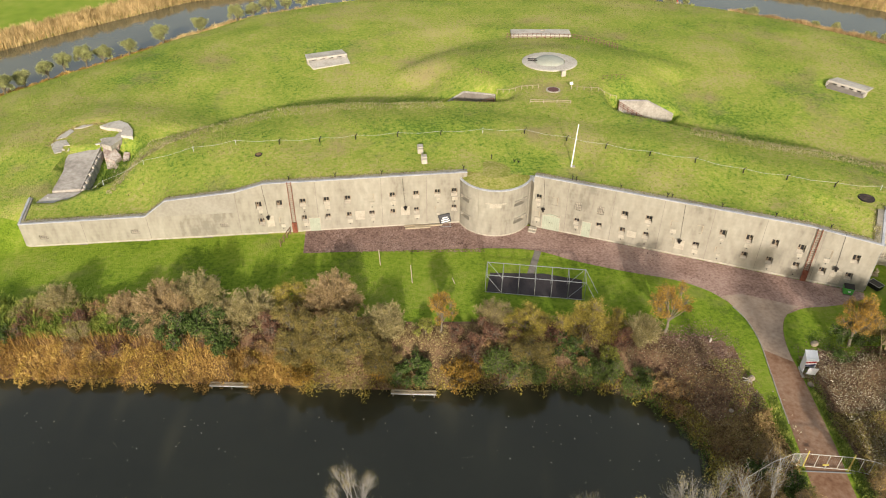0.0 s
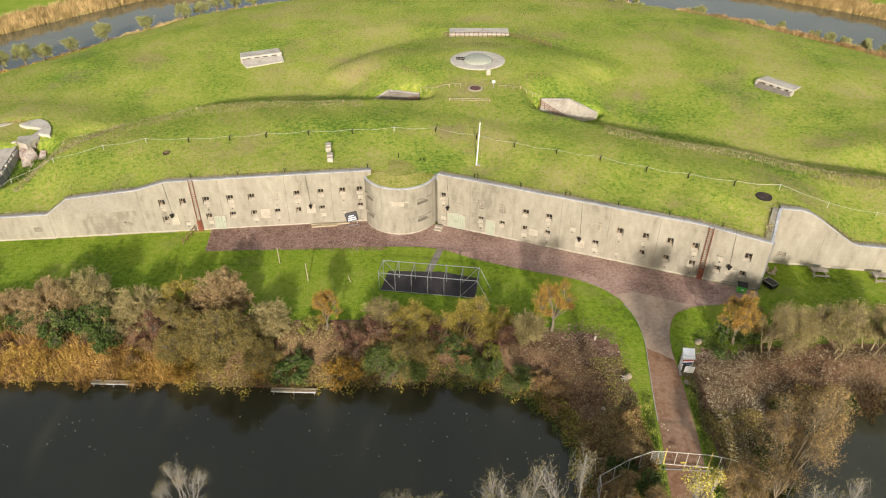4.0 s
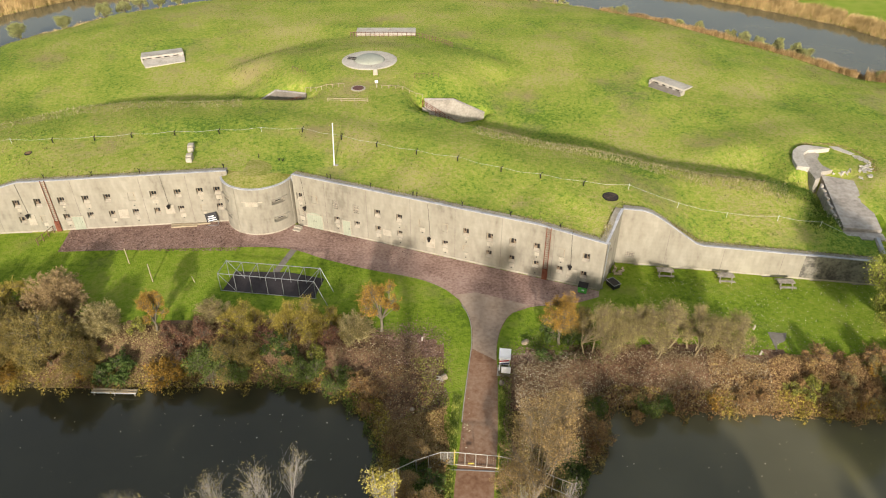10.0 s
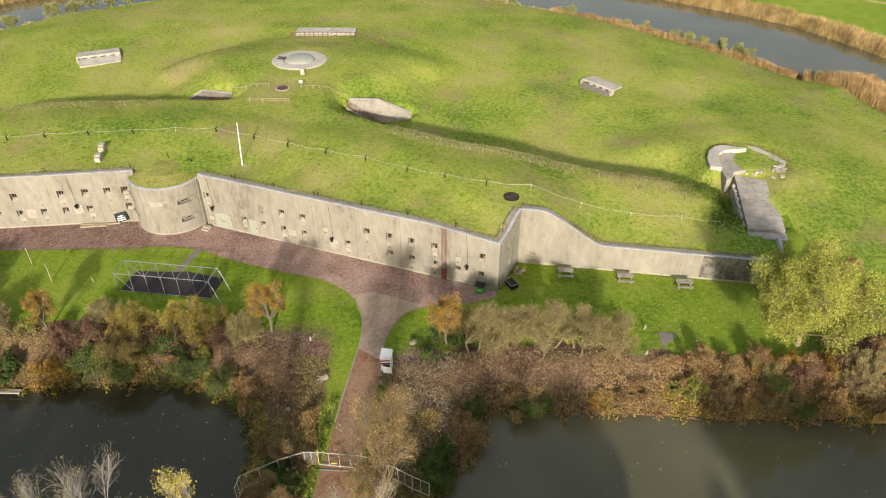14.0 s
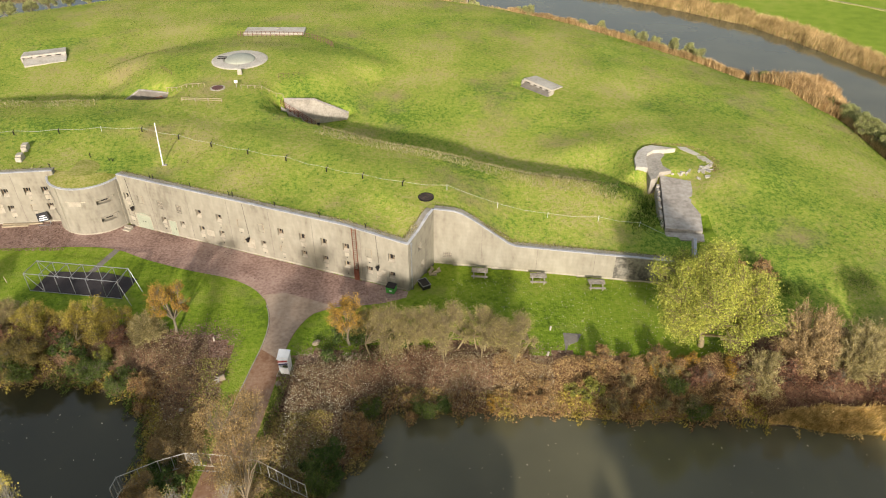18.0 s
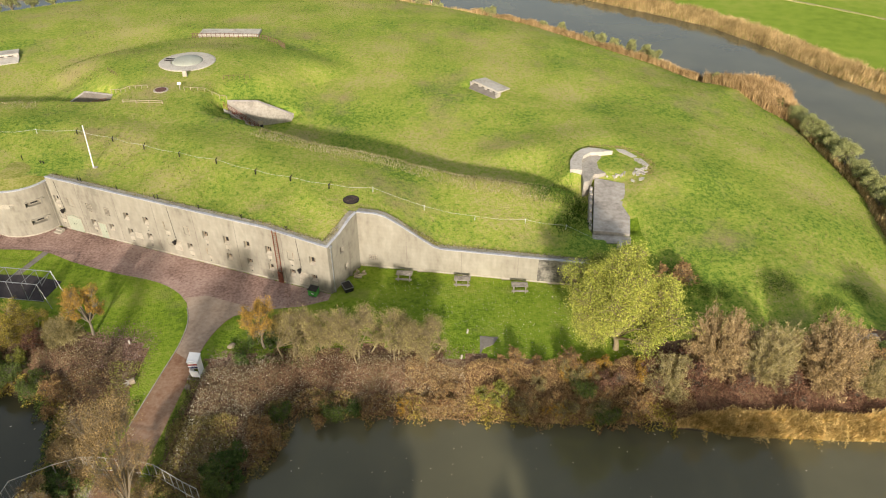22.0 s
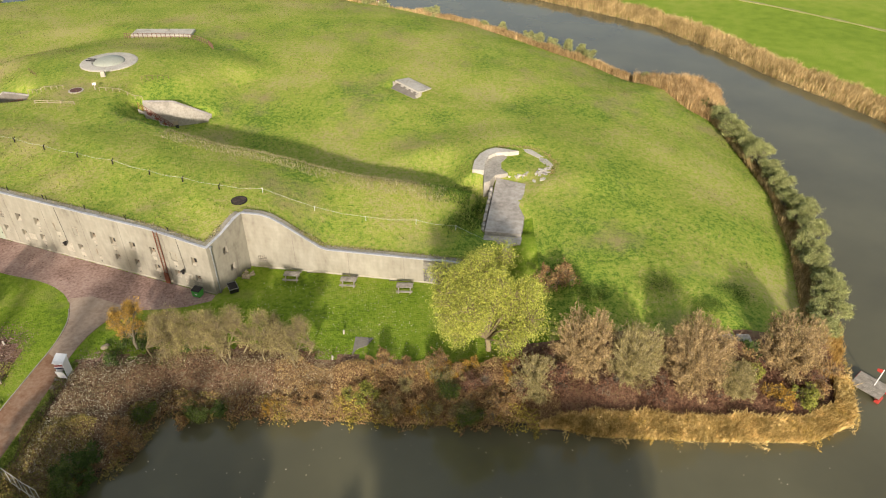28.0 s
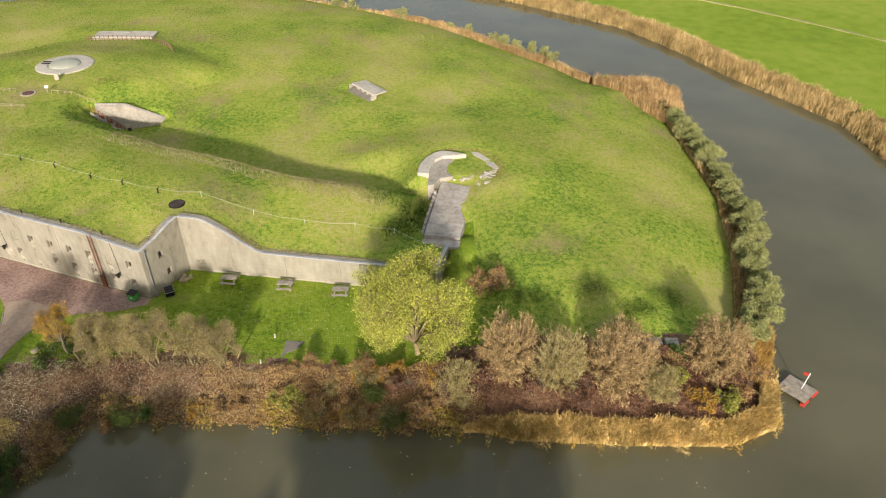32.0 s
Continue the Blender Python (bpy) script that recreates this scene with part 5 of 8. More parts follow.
# ---- ruined gun platforms at both ends ----
def gun_platform(ramp, ramp_z, step, step_z, parapet, parapet_z, bench, bench_z, rims, centre, side, rubble, piers, label):
    """A concrete ramp with a lower slab, a curved parapet and its firing step, rim slabs and rubble round an overgrown pit."""
    ob = thing("gun_platform", label, "gun platform", (0, 0, 0), 0, "gun platforms")
    y0, y1 = ramp[0][1], ramp[-1][1]
    part("ramp_slab", slab(ramp, [ramp_z[0] + (ramp_z[1] - ramp_z[0]) * (y - y0) / (y1 - y0) for x, y in ramp], 3.2), RAMP, ob, "stained grey ramp slab")
    part("lower_slab", slab(step, [step_z] * len(step), 3.0), RAMP, ob)
    part("parapet", slab(parapet, [parapet_z] * len(parapet), 3.6), CONCRETE_ROOF, ob, "curved pale parapet top")
    if bench:
        part("firing_step", slab(bench, [bench_z] * len(bench), 3.5), CONCRETE_PALE, ob, "lower step inside the parapet")
    for rim in rims:
        zr = [low(x, y) + 0.08 for x, y in rim]
        part("rim_slab", slab(rim, zr, min(zr) - 0.8), CONCRETE_ROOF, ob, "broken slab of the rim")
    rr = random.Random(5 + side)
    for x0, y0, sx, sy, n in rubble:
        for _ in range(n):
            x, y, q = x0 + rr.uniform(-sx, sx), y0 + rr.uniform(-sy, sy), rr.uniform(0.16, 0.48)
            turns = sorted(rr.uniform(0, 6.28) for _ in range(rr.randint(4, 6)))
            edge = [(q * math.cos(t) * 1.2, q * math.sin(t) * 0.8) for t in turns]
            bm = slab(edge, [rr.uniform(0.06, 0.2) for _ in edge], -0.25)
            bmesh.ops.transform(bm, matrix=pose(x, y, low(x, y), rr.uniform(-8, 8), rr.uniform(-8, 8), rr.uniform(0, 180)), verts=bm.verts)
            part("rubble", bm, CONCRETE_ROOF if rr.random() < 0.7 else CONCRETE_GREY, ob)
    (ax, ay), (bx, by), n = piers
    for i in range(n):
        f = (i + 0.5) / n
        x, y = ax + (bx - ax) * f, ay + (by - ay) * f
        part("revetment_pier", boxes(((0.42, 0.66, 2.05 + 0.55 * f + 0.14 * math.sin(i * 2.3)), (x - side * 0.06, y, 3.4), (0, 0, 9 * math.sin(i * 1.7)), 0.07, 0.9)), CONCRETE_GREY if i % 3 else STONE, ob)
    return ob


RAMP = material("streaked_ramp_slab", [(0.25, 0.22, 0.185), (0.335, 0.30, 0.255), (0.41, 0.37, 0.32), (0.47, 0.43, 0.375)], 0.3, 0.9, bump=0.02, bump_scale=8, grain=6, spec=0.2, speck=0.6, speck_scale=1.6, blot=((0.17, 0.15, 0.125), 0.5, 0.4))
gun_platform([(77.7, 70.1), (82.0, 69.5), (82.7, 72.9), (82.2, 75.4), (83.1, 78.0), (83.5, 80.2), (79.8, 81.6)], (5.55, 6.2), [(77.4, 68.2), (81.8, 67.9), (82.1, 69.3), (77.6, 69.8)], 5.2,
             [(76.6, 82.2), (76.9, 84.5), (77.8, 86.6), (78.9, 87.8), (80.0, 88.3), (81.3, 88.0), (83.2, 87.3), (81.5, 86.9), (80.0, 86.8), (78.9, 85.8), (78.4, 84.3), (78.1, 81.9)], 7.2,
             [(78.0, 79.5), (78.1, 82.4), (78.5, 85.3), (79.6, 86.9), (80.9, 87.3), (81.5, 86.4), (80.6, 85.0), (80.5, 83.2), (81.3, 81.9), (79.6, 81.5), (78.8, 79.9)], 6.75,
             [[(84.0, 88.9), (85.1, 88.7), (86.5, 86.6), (85.7, 86.4), (84.2, 88.1)], [(85.9, 86.3), (86.9, 86.0), (87.6, 84.2), (87.0, 84.0), (85.9, 85.4)]], RING_EAST, 1,
             ((86.3, 82.7, 0.6, 0.8, 15), (84.6, 82.2, 1.0, 0.35, 5), (82.2, 81.9, 1.2, 0.25, 6), (85.3, 80.9, 0.6, 0.8, 6), (87.0, 83.8, 0.4, 0.6, 5)), ((77.5, 70.6), (79.1, 79.6), 15), "ruined concrete gun platform with a stained ramp")
west_gun = gun_platform([(-47.2, 79.4), (-50.8, 78.9), (-51.3, 83.6), (-52.2, 86.6), (-52.4, 87.8), (-48.6, 89.8)], (5.6, 6.25), [(-47.3, 76.7), (-51.9, 75.5), (-51.2, 78.5), (-47.1, 79.0)], 5.4,
             [(-50.7, 95.3), (-49.7, 96.6), (-48.5, 97.2), (-46.9, 96.2), (-45.4, 94.1), (-44.6, 91.8), (-46.5, 92.3), (-46.9, 94.0), (-48.0, 94.4), (-49.3, 94.6)], 6.95,
             [(-48.7, 90.2), (-49.0, 92.0), (-47.5, 92.3), (-47.3, 94.0), (-46.5, 93.9), (-46.2, 91.6), (-46.9, 89.4)], 6.66,
             [[(-54.8, 88.6), (-55.7, 90.1), (-55.3, 91.2), (-54.1, 91.5), (-52.9, 89.9), (-53.7, 89.7), (-53.3, 88.0), (-53.9, 87.3)], [(-55.7, 91.6), (-55.6, 93.0), (-55.0, 95.0), (-54.2, 94.4), (-54.5, 92.4)], [(-54.5, 95.1), (-53.7, 96.4), (-52.3, 96.5), (-53.3, 95.4)]], RING_WEST, -1,
             ((-53.4, 88.8, 0.9, 0.6, 5), (-48.6, 91.0, 0.5, 0.9, 4)), ((-47.1, 79.4), (-48.5, 89.4), 17), "ruined concrete gun platform with a grey ramp")
BROKEN = material("broken_brickwork", [(0.20, 0.13, 0.105), (0.36, 0.29, 0.24), (0.48, 0.435, 0.37)], 0.8, 0.9, bump=0.04, bump_scale=4, grain=5, speck=0.9, speck_scale=1.8)
for edge, tops, foot in (
        ([(-49.4, 91.9), (-48.6, 90.1), (-47.2, 89.6), (-46.4, 90.6), (-46.3, 91.9), (-47.6, 92.4)], [6.5, 6.35, 6.0, 6.1, 6.35, 6.45], 4.0),
        ([(-48.4, 89.9), (-47.6, 88.1), (-46.1, 87.7), (-45.6, 89.0), (-46.6, 89.9)], [6.05, 5.6, 5.1, 5.3, 5.9], 3.6),
        ([(-47.4, 87.8), (-47.0, 86.9), (-45.7, 86.8), (-45.6, 87.7)], [4.9, 4.5, 4.4, 4.8], 3.6),
        ([(-45.5, 89.9), (-45.4, 88.6), (-44.6, 88.9), (-44.8, 90.1)], [5.5, 4.9, 4.7, 5.3], 3.6)):
    part("fallen_block", slab(edge, tops, foot), BROKEN, west_gun, "tilted slab of pale and reddish broken masonry")


# ---- yard and lawn ----
def picnic_table(at, turn):
    ob = thing("picnic_table", "grey weathered wooden picnic table with two benches on the lawn", "table", at, turn, "picnic tables")
    for k in range(5):
        part("top_plank", boxes(((1.85, 0.145, 0.045), (0, (k - 2) * 0.155, 0.72), (0, 0, 0), 0.006)), WOOD, ob)
    for s in (-1, 1):
        for k in range(2):
            part("bench_plank", boxes(((1.85, 0.145, 0.045), (0, s * (0.68 + 0.155 * k), 0.43), (0, 0, 0), 0.006)), WOOD, ob)
        part("bearer", boxes(((0.05, 1.7, 0.1), (s * 0.7, 0, 0.33))), WOOD, ob)
        part("top_bearer", boxes(((0.05, 0.74, 0.09), (s * 0.7, 0, 0.63))), WOOD, ob)
        for t in (-1, 1):
            part("leg", rods(((s * 0.65, t * 0.62, 0), (s * 0.65, t * 0.25, 0.72), 0.055, None, 4)), WOOD, ob)
    return ob


pt = picnic_table((55.3, 64.6, low(55.3, 64.3)), -5)
copy_thing(pt, pose(61.95, 63.6, low(61.9, 63.4), 0, 0, -4))
copy_thing(pt, pose(68.4, 62.5, low(68.3, 62.3), 0, 0, -2))

bin1 = thing("wheeled_bin", "bright green wheeled waste container with a dark lid", "bin", (45.3, 61.5, 2.63), -20)
bin1.matrix_basis = bin1.matrix_basis @ Matrix.Diagonal((0.8, 0.8, 0.8, 1))
part("tub", boxes(((1.2, 0.95, 1.05), (0, 0, 0.12), (0, 0, 0), 0.04, 1.08)), GREEN_BIN, bin1)
part("lid", boxes(((1.34, 1.1, 0.12), (0, 0.02, 1.17), (8, 0, 0), 0.04)), BLACK, bin1, "black domed lid")
part("sticker", boxes(((0.36, 0.02, 0.22), (0.1, -0.515, 0.55))), WHITE, bin1, "pale sticker")
for sx in (-0.45, 0.45):
    for sy in (-0.35, 0.35):
        part("wheel", rods(((sx - 0.04, sy, 0.09), (sx + 0.04, sy, 0.09), 0.09, None, 10)), BLACK, bin1)
bin2 = thing("open_container", "black open-topped bin heaped with rubbish by the wall", "bin", (48.95, 62.6, low(49.0, 62.6)), -62)
part("tub", boxes(((1.35, 0.95, 0.6), (0, 0, 0.0), (0, 0, 0), 0.05, 1.06)), BLACK, bin2)
part("lip", boxes(((1.45, 0.05, 0.05), (0, -0.5, 0.58)), ((1.45, 0.05, 0.05), (0, 0.5, 0.58)), ((0.05, 1.0, 0.05), (-0.71, 0, 0.58)), ((0.05, 1.0, 0.05), (0.71, 0, 0.58))), GALV, bin2)
for k, (x, y) in enumerate(((49.9, 64.7), (50.4, 65.2), (49.7, 65.4))):
    thing("waste_wood", "offcut of pale timber dumped by the wall", "wood", (x, y, 2.62), 30 * k, "timber offcuts", "", bm_mesh("waste_wood", boxes(((0.9, 0.3, 0.25), (0, 0, 0), (0, 0, 0), 0.03), ((0.5, 0.2, 0.2), (0.2, 0.1, 0.25), (10, 0, 30), 0.03)), WOOD_PALE))

# mobile sign at the caponier
sg = thing("mobile_sign", "tilted black sign board with white lines on a trailer frame", "sign", (0.35, 75.2, 2.63), 6)
pan = part("board", boxes(((1.5, 0.1, 1.15), (0, 0, 0.45), (-18, -12, 0), 0.03)), BLACK, sg)
for k, w in enumerate((0.7, 1.0, 1.1)):
    part("line", boxes(((w, 0.02, 0.13), (0.05 * k - 0.1, -0.07 + (0.82 - 0.25 * k) * 0.31 - 0.14, 0.5 + 0.62 - 0.24 * k), (-18, -12, 0))), WHITE, pan, "white bar of lettering")
part("frame", rods(((-0.6, 0.1, 0), (-0.5, 0.4, 0.9), 0.04), ((0.6, 0.1, 0), (0.5, 0.4, 0.9), 0.04), ((-0.7, -0.3, 0.06), (0.7, -0.3, 0.06), 0.04)), GALV, sg)
blk = thing("timber_stack", "pale timber sleepers laid along the wall foot", "timber", (-3.2, 74.6, 2.63), 6)
for x, y, l in ((0, 0, 3.2), (1.4, 0.35, 3.6), (-0.5, 0.5, 2.4)):
    part("sleeper", boxes(((l, 0.26, 0.2), (x, y, 0), (0, 0, 2 * x), 0.02)), WOOD_PALE, blk)
dp = thing("doorstep", "small pale concrete steps beside the caponier", "step", (11.3, 74.0, 2.62), -20)
part("tread", boxes(((1.0, 0.9, 0.2), (0, 0, 0), (0, 0, 0), 0.03)), PLASTER, dp)
part("tread", boxes(((1.0, 0.5, 0.2), (0, 0.2, 0.2), (0, 0, 0), 0.03)), PLASTER, dp)

# tent frame over its mat
tf = thing("tent_frame", "bare galvanised marquee frame standing over a dark mat", "frame", (4.75, 61.75, 2.6), -7.6)
LX, DY, HZ = 10.95, 2.5, 2.45
for k in range(7):
    x = LX * k / 6
    for y in (0, DY):
        part("post", rods(((x, y, 0), (x, y, HZ - 0.1 * (y > 0)), 0.035)), GALV, tf)
    part("cross_bar", rods(((x, 0, HZ), (x, DY, HZ - 0.1), 0.04)), GALV, tf)
    if k < 6:
        part("foot_bar", rods(((x, 0, 0.06), (x + LX / 6, 0, 0.06), 0.035)), GALV, tf)
        for y in (0, DY):
            part("eave_bar", rods(((x, y, HZ - 0.1 * (y > 0)), (x + LX / 6, y, HZ - 0.1 * (y > 0)), 0.045)), GALV, tf)
for y in (0, DY):
    part("brace", rods(((LX, y, HZ), (LX + 1.6, y - 1.0, 0), 0.03)), GALV, tf)
    part("brace", rods(((0, y, HZ), (LX / 6, y, 0.1), 0.03)), GALV, tf)
    part("brace", rods(((LX, y, HZ), (LX * 5 / 6, y, 0.1), 0.03)), GALV, tf)
mat = thing("floor_mat", "dark brown rubber mat on the grass under the frame", "mat", (0, 0, 0), 0, "", "", bm_mesh("floor_mat", slab([(5.5, 65.3), (11.8, 65.1), (16.0, 63.9), (15.4, 60.4), (4.9, 61.8)], [2.64] * 5, 2.5), MAT))
for x, y, lx, ly, h, label in ((-3.5, 63.4, -0.15, 0.2, 2.4, "pale timber pole standing askew in the lawn"), (-7.4, 66.8, -0.1, 0.1, 2.2, "thin pale timber pole standing in the lawn")):
    p = thing("timber_pole", label, "pole", (x, y, low(x, y)), 0, "timber poles")
    part("pole", rods(((0, 0, -0.3), (lx, ly, h), 0.06, 0.05)), WOOD_PALE, p)
st = thing("support_stake", "forked pale stake on the grass", "stake", (1.4, 63.2, low(1.4, 63.2)), 0)
part("stake", rods(((0, 0, -0.1), (-0.35, 0.3, 0.7), 0.045)), WOOD_PALE, st)

# sentry box beside the path
sb = thing("sentry_box", "white sentry box with red, white and blue stripes by the path", "sentry box", (35.65, 49.4, 2.6), -8)
BRIGHT = material("fresh_white_paint", [(0.74, 0.74, 0.73), (0.84, 0.84, 0.83)], 2, 0.5)
sb.matrix_basis = sb.matrix_basis @ Matrix.Diagonal((1.0, 0.95, 0.92, 1))
part("plinth", boxes(((1.3, 1.5, 0.16), (0, -0.25, 0), (0, 0, 0), 0.03)), CONCRETE_PALE, sb)
for s in (-1, 1):
    part("side_wall", boxes(((0.07, 0.95, 2.05), (s * 0.46, 0.1, 0.16), (0, 0, 0), 0.01)), BRIGHT, sb)
part("back_wall", boxes(((0.95, 0.07, 2.05), (0, 0.56, 0.16), (0, 0, 0), 0.01)), BRIGHT, sb)
part("front_lintel", boxes(((0.95, 0.07, 0.5), (0, -0.34, 1.71))), BRIGHT, sb)
part("roof", boxes(((1.15, 1.2, 0.12), (0, 0.1, 2.2), (24, 0, 0), 0.03)), BRIGHT, sb, "sloping white roof")
for k, mt in enumerate((RED, BRIGHT, material("navy_paint", [(0.02, 0.025, 0.07), (0.03, 0.035, 0.1)], 3))):
    part("stripe", boxes(((0.98, 0.02, 0.17), (0, -0.395, 1.62 - k * 0.19), (0, -14, 0))), mt, sb)
part("open_door", boxes(((0.9, 0.06, 1.2), (0.2, -0.62, 0.16), (12, 0, 0), 0.02)), BRIGHT, sb, "pale half-door leaning open")

for x, y, s, label in ((38.1, 53.2, 0.4, "grey-brown boulder on the grass"), (35.3, 47.5, 0.32, "small pale boulder at the path's edge"), (26.8, 44.6, 0.24, "pale squared stone in the leaf litter"), (72.7, 51.2, 0.55, "pale broken stone under the tree"), (72.3, 50.7, 0.4, "pale broken stone under the tree")):
    bm = bmesh.new()
    bmesh.ops.create_icosphere(bm, subdivisions=2, radius=s)
    for v in bm.verts:
        v.co *= 1 + 0.35 * noise.noise(v.co * 2.2 + Vector((x, y, 0)))
        v.co.z *= 0.65
    thing("boulder", label, "boulder", (x, y, low(x, y) + 0.12), 20 * x, "boulders", "", bm_mesh("boulder", bm, BOULDER))
sl = thing("concrete_slab", "broken flat concrete slab sunk in the lawn", "slab", (0, 0, 0), 0, "", "", bm_mesh("concrete_slab", slab([(63.6, 54.8), (65.5, 54.6), (64.9, 53.5), (63.9, 53.0), (63.5, 52.0)], [low(x, y) + 0.06 for x, y in ((63.6, 54.8), (65.5, 54.6), (64.9, 53.5), (63.9, 53.0), (63.5, 52.0))], 1.6), STAINED))
for x, y in ((62.3, 55.3), (61.6, 51.5), (27.5, 53.6)):
    b = thing("bollard", "short weathered pale post in the grass", "post", (x, y, low(x, y)), 0, "short posts")
    part("shaft", boxes(((0.17, 0.17, 0.65), (0, 0, -0.1), (4, 3, 20), 0.03)), STONE, b)
root = thing("tree_stump", "uprooted pale tree stump with splayed roots", "stump", (29.7, 48.1, low(29.7, 48.1)), 0)
root.matrix_basis = root.matrix_basis @ Matrix.Diagonal((0.75, 0.75, 0.75, 1))
part("trunk", rods(((0.35, 0.25, 0.35), (-0.25, -0.1, 0.3), 0.42, 0.36, 9)), BOULDER, root)
for k in range(6):
    a = 2.2 + k * 0.5
    part("root", rods(((-0.15, -0.05, 0.35), (-0.15 + 0.9 * math.cos(a), -0.05 + 0.8 * math.sin(a), 0.12 + 0.25 * (k % 2)), 0.12, 0.03, 5)), WOOD, root)


# ---- causeway fence and gate ----
gt = thing("mesh_fence", "galvanised mesh fence panels with a double gate across the causeway", "fence")
pts = [(24.5, 34.6), (24.6, 35.7), (27.4, 37.3), (29.45, 38.1), (30.6, 38.1), (32.4, 37.9), (34.3, 37.7), (35.8, 37.3), (37.4, 36.4), (38.6, 35.7), (40.0, 35.0)]
MESH = material("fence_mesh", [(0.36, 0.35, 0.31), (0.45, 0.44, 0.4)], 3, 0.6, metal=0.3)
FENCE = material("bleached_steel", [(0.42, 0.40, 0.34), (0.54, 0.52, 0.45)], 3, 0.6, metal=0.2)
for i, (x, y) in enumerate(pts):
    big = i in (4, 6)
    part("post", boxes(((0.08 if big else 0.05, 0.08 if big else 0.05, 2.4 if big else 2.1), (x, y, 2.3))), YELLOW if big else FENCE, gt, "yellow gate post" if big else "")
for i, (a, b) in enumerate(zip(pts, pts[1:])):
    z0, z1 = 2.75, 4.35
    kind = "gate_leaf" if i in (4, 5) else "panel"
    bm = bmesh.new()
    for z in (z0, z1):
        rod(bm, (*a, z), (*b, z), 0.035, None, 5)
    mid = ((a[0] + b[0]) / 2, (a[1] + b[1]) / 2)
    for p in (a, mid, b):
        rod(bm, (p[0], p[1], z0), (p[0], p[1], z1), 0.032, None, 5)
    leaf = part(kind, bm, FENCE, gt)
    wire = bmesh.new()
    n = int(math.dist(a, b) / (0.07 if i == 3 else 0.16))
    for k in range(n):
        f = (k + 0.5) / n
        x, y = a[0] + (b[0] - a[0]) * f, a[1] + (b[1] - a[1]) * f
        rod(wire, (x, y, z0), (x, y, z1), 0.004 if i != 3 else 0.02, None, 3)
    part("wire", wire, MESH, leaf)
part("lock_plate", boxes(((0.5, 0.06, 0.14), (32.0, 37.5, 3.6))), YELLOW, gt, "yellow lock plate")
part("foot_beam", boxes(((4.8, 0.08, 0.06), (32.4, 37.55, 2.62), (0, 0, -3))), GALV, gt)


# ---- water's edge ----
def jetty(x, y, l, turn, label):
    ob = thing("jetty", label, "jetty", (x, y, 0), turn, "fishing jetties")
    for k in range(2):
        part("plank", boxes(((l, 0.2, 0.06), (0, -0.2 + k * 0.3, 0.42), (0, 0, 0), 0.01)), WOOD_PALE, ob)
    for sx in (-l / 2 + 0.2, 0, l / 2 - 0.2):
        part("pile", rods(((sx, -0.35, -1.2), (sx, -0.25, 0.42), 0.06)), WOOD, ob)
        part("pile", rods(((sx, 0.35, -1.2), (sx, 0.2, 0.42), 0.06)), WOOD, ob)
    part("rail", boxes(((l, 0.05, 0.09), (0, -0.34, 0.36), (0, 0, 0), 0.01)), WHITE, ob, "bleached front board")


jetty(-21.2, 49.8, 4.4, -2, "narrow bleached wooden fishing jetty")
jetty(-2.9, 48.75, 4.5, -2, "narrow bleached wooden fishing jetty")
raft = thing("raft", "small grey planked raft on red floats with a short mast", "raft", (115.75, 50.1, 0), -50)
for k in range(12):
    part("plank", boxes(((2.9, 0.2, 0.06), (0, -1.2 + k * 0.218, 0.42), (0, 0, 0), 0.008)), WOOD, raft)
for sx in (-1, 1):
    part("beam", boxes(((0.12, 2.6, 0.14), (sx * 1.1, 0, 0.28))), WOOD_DARK, raft)
    for sy in (-0.95, 0.95):
        part("float", rods(((sx * 1.35 - 0.0, sy - 0.5, 0.12), (sx * 1.35, sy + 0.5, 0.12), 0.24, None, 10)), RED, raft, "red plastic float")
part("mast", rods(((0.3, 0.3, 0.45), (0.45, 0.5, 2.6), 0.05)), WHITE, raft)
part("pennant", slab([(-0.1, 0.44), (0.43, 0.48), (0.43, 0.52), (-0.1, 0.47)], [2.45, 2.6, 2.6, 2.45], 2.1), RED, raft, "small red pennant")
gang = thing("gangplank", "narrow plank linking the raft to the reeds", "plank", (113.6, 50.0, 0.25), 20)
part("plank", boxes(((2.6, 0.3, 0.06), (0, 0, 0))), WOOD, gang)
part("pile", rods(((-1.0, -0.2, -1.0), (-1.0, -0.2, 0.9), 0.06), ((1.0, -0.2, -1.0), (1.0, -0.2, 0.5), 0.06)), WOOD, gang)
for k, (x, y) in enumerate(((101.5, 53.1), (103.2, 53.1))):
    pl = thing("pallet_box", "weathered pallet crate on the grass", "crate", (x, y, low(x, y)), 4 - 6 * k, "pallet crates")
    for s in range(5):
        part("slat", boxes(((1.3, 0.16, 0.03), (0, -0.42 + s * 0.21, 0.52))), CONCRETE_ROOF, pl)
    for s in (-1, 1):
        part("side", boxes(((0.04, 1.0, 0.5), (s * 0.63, 0, 0.02))), WOOD, pl)
        part("end", boxes(((1.3, 0.04, 0.5), (0, s * 0.5, 0.02))), WOOD, pl)
buoy = thing("bank_post", "small red and white post at the far bank", "post", (57.0, 174.6, 0.8), 0)
part("shaft", rods(((0, 0, -0.5), (0, 0, 1.2), 0.12)), WHITE, buoy)
part("cap", rods(((0, 0, 1.2), (0, 0, 1.6), 0.16)), RED, buoy)

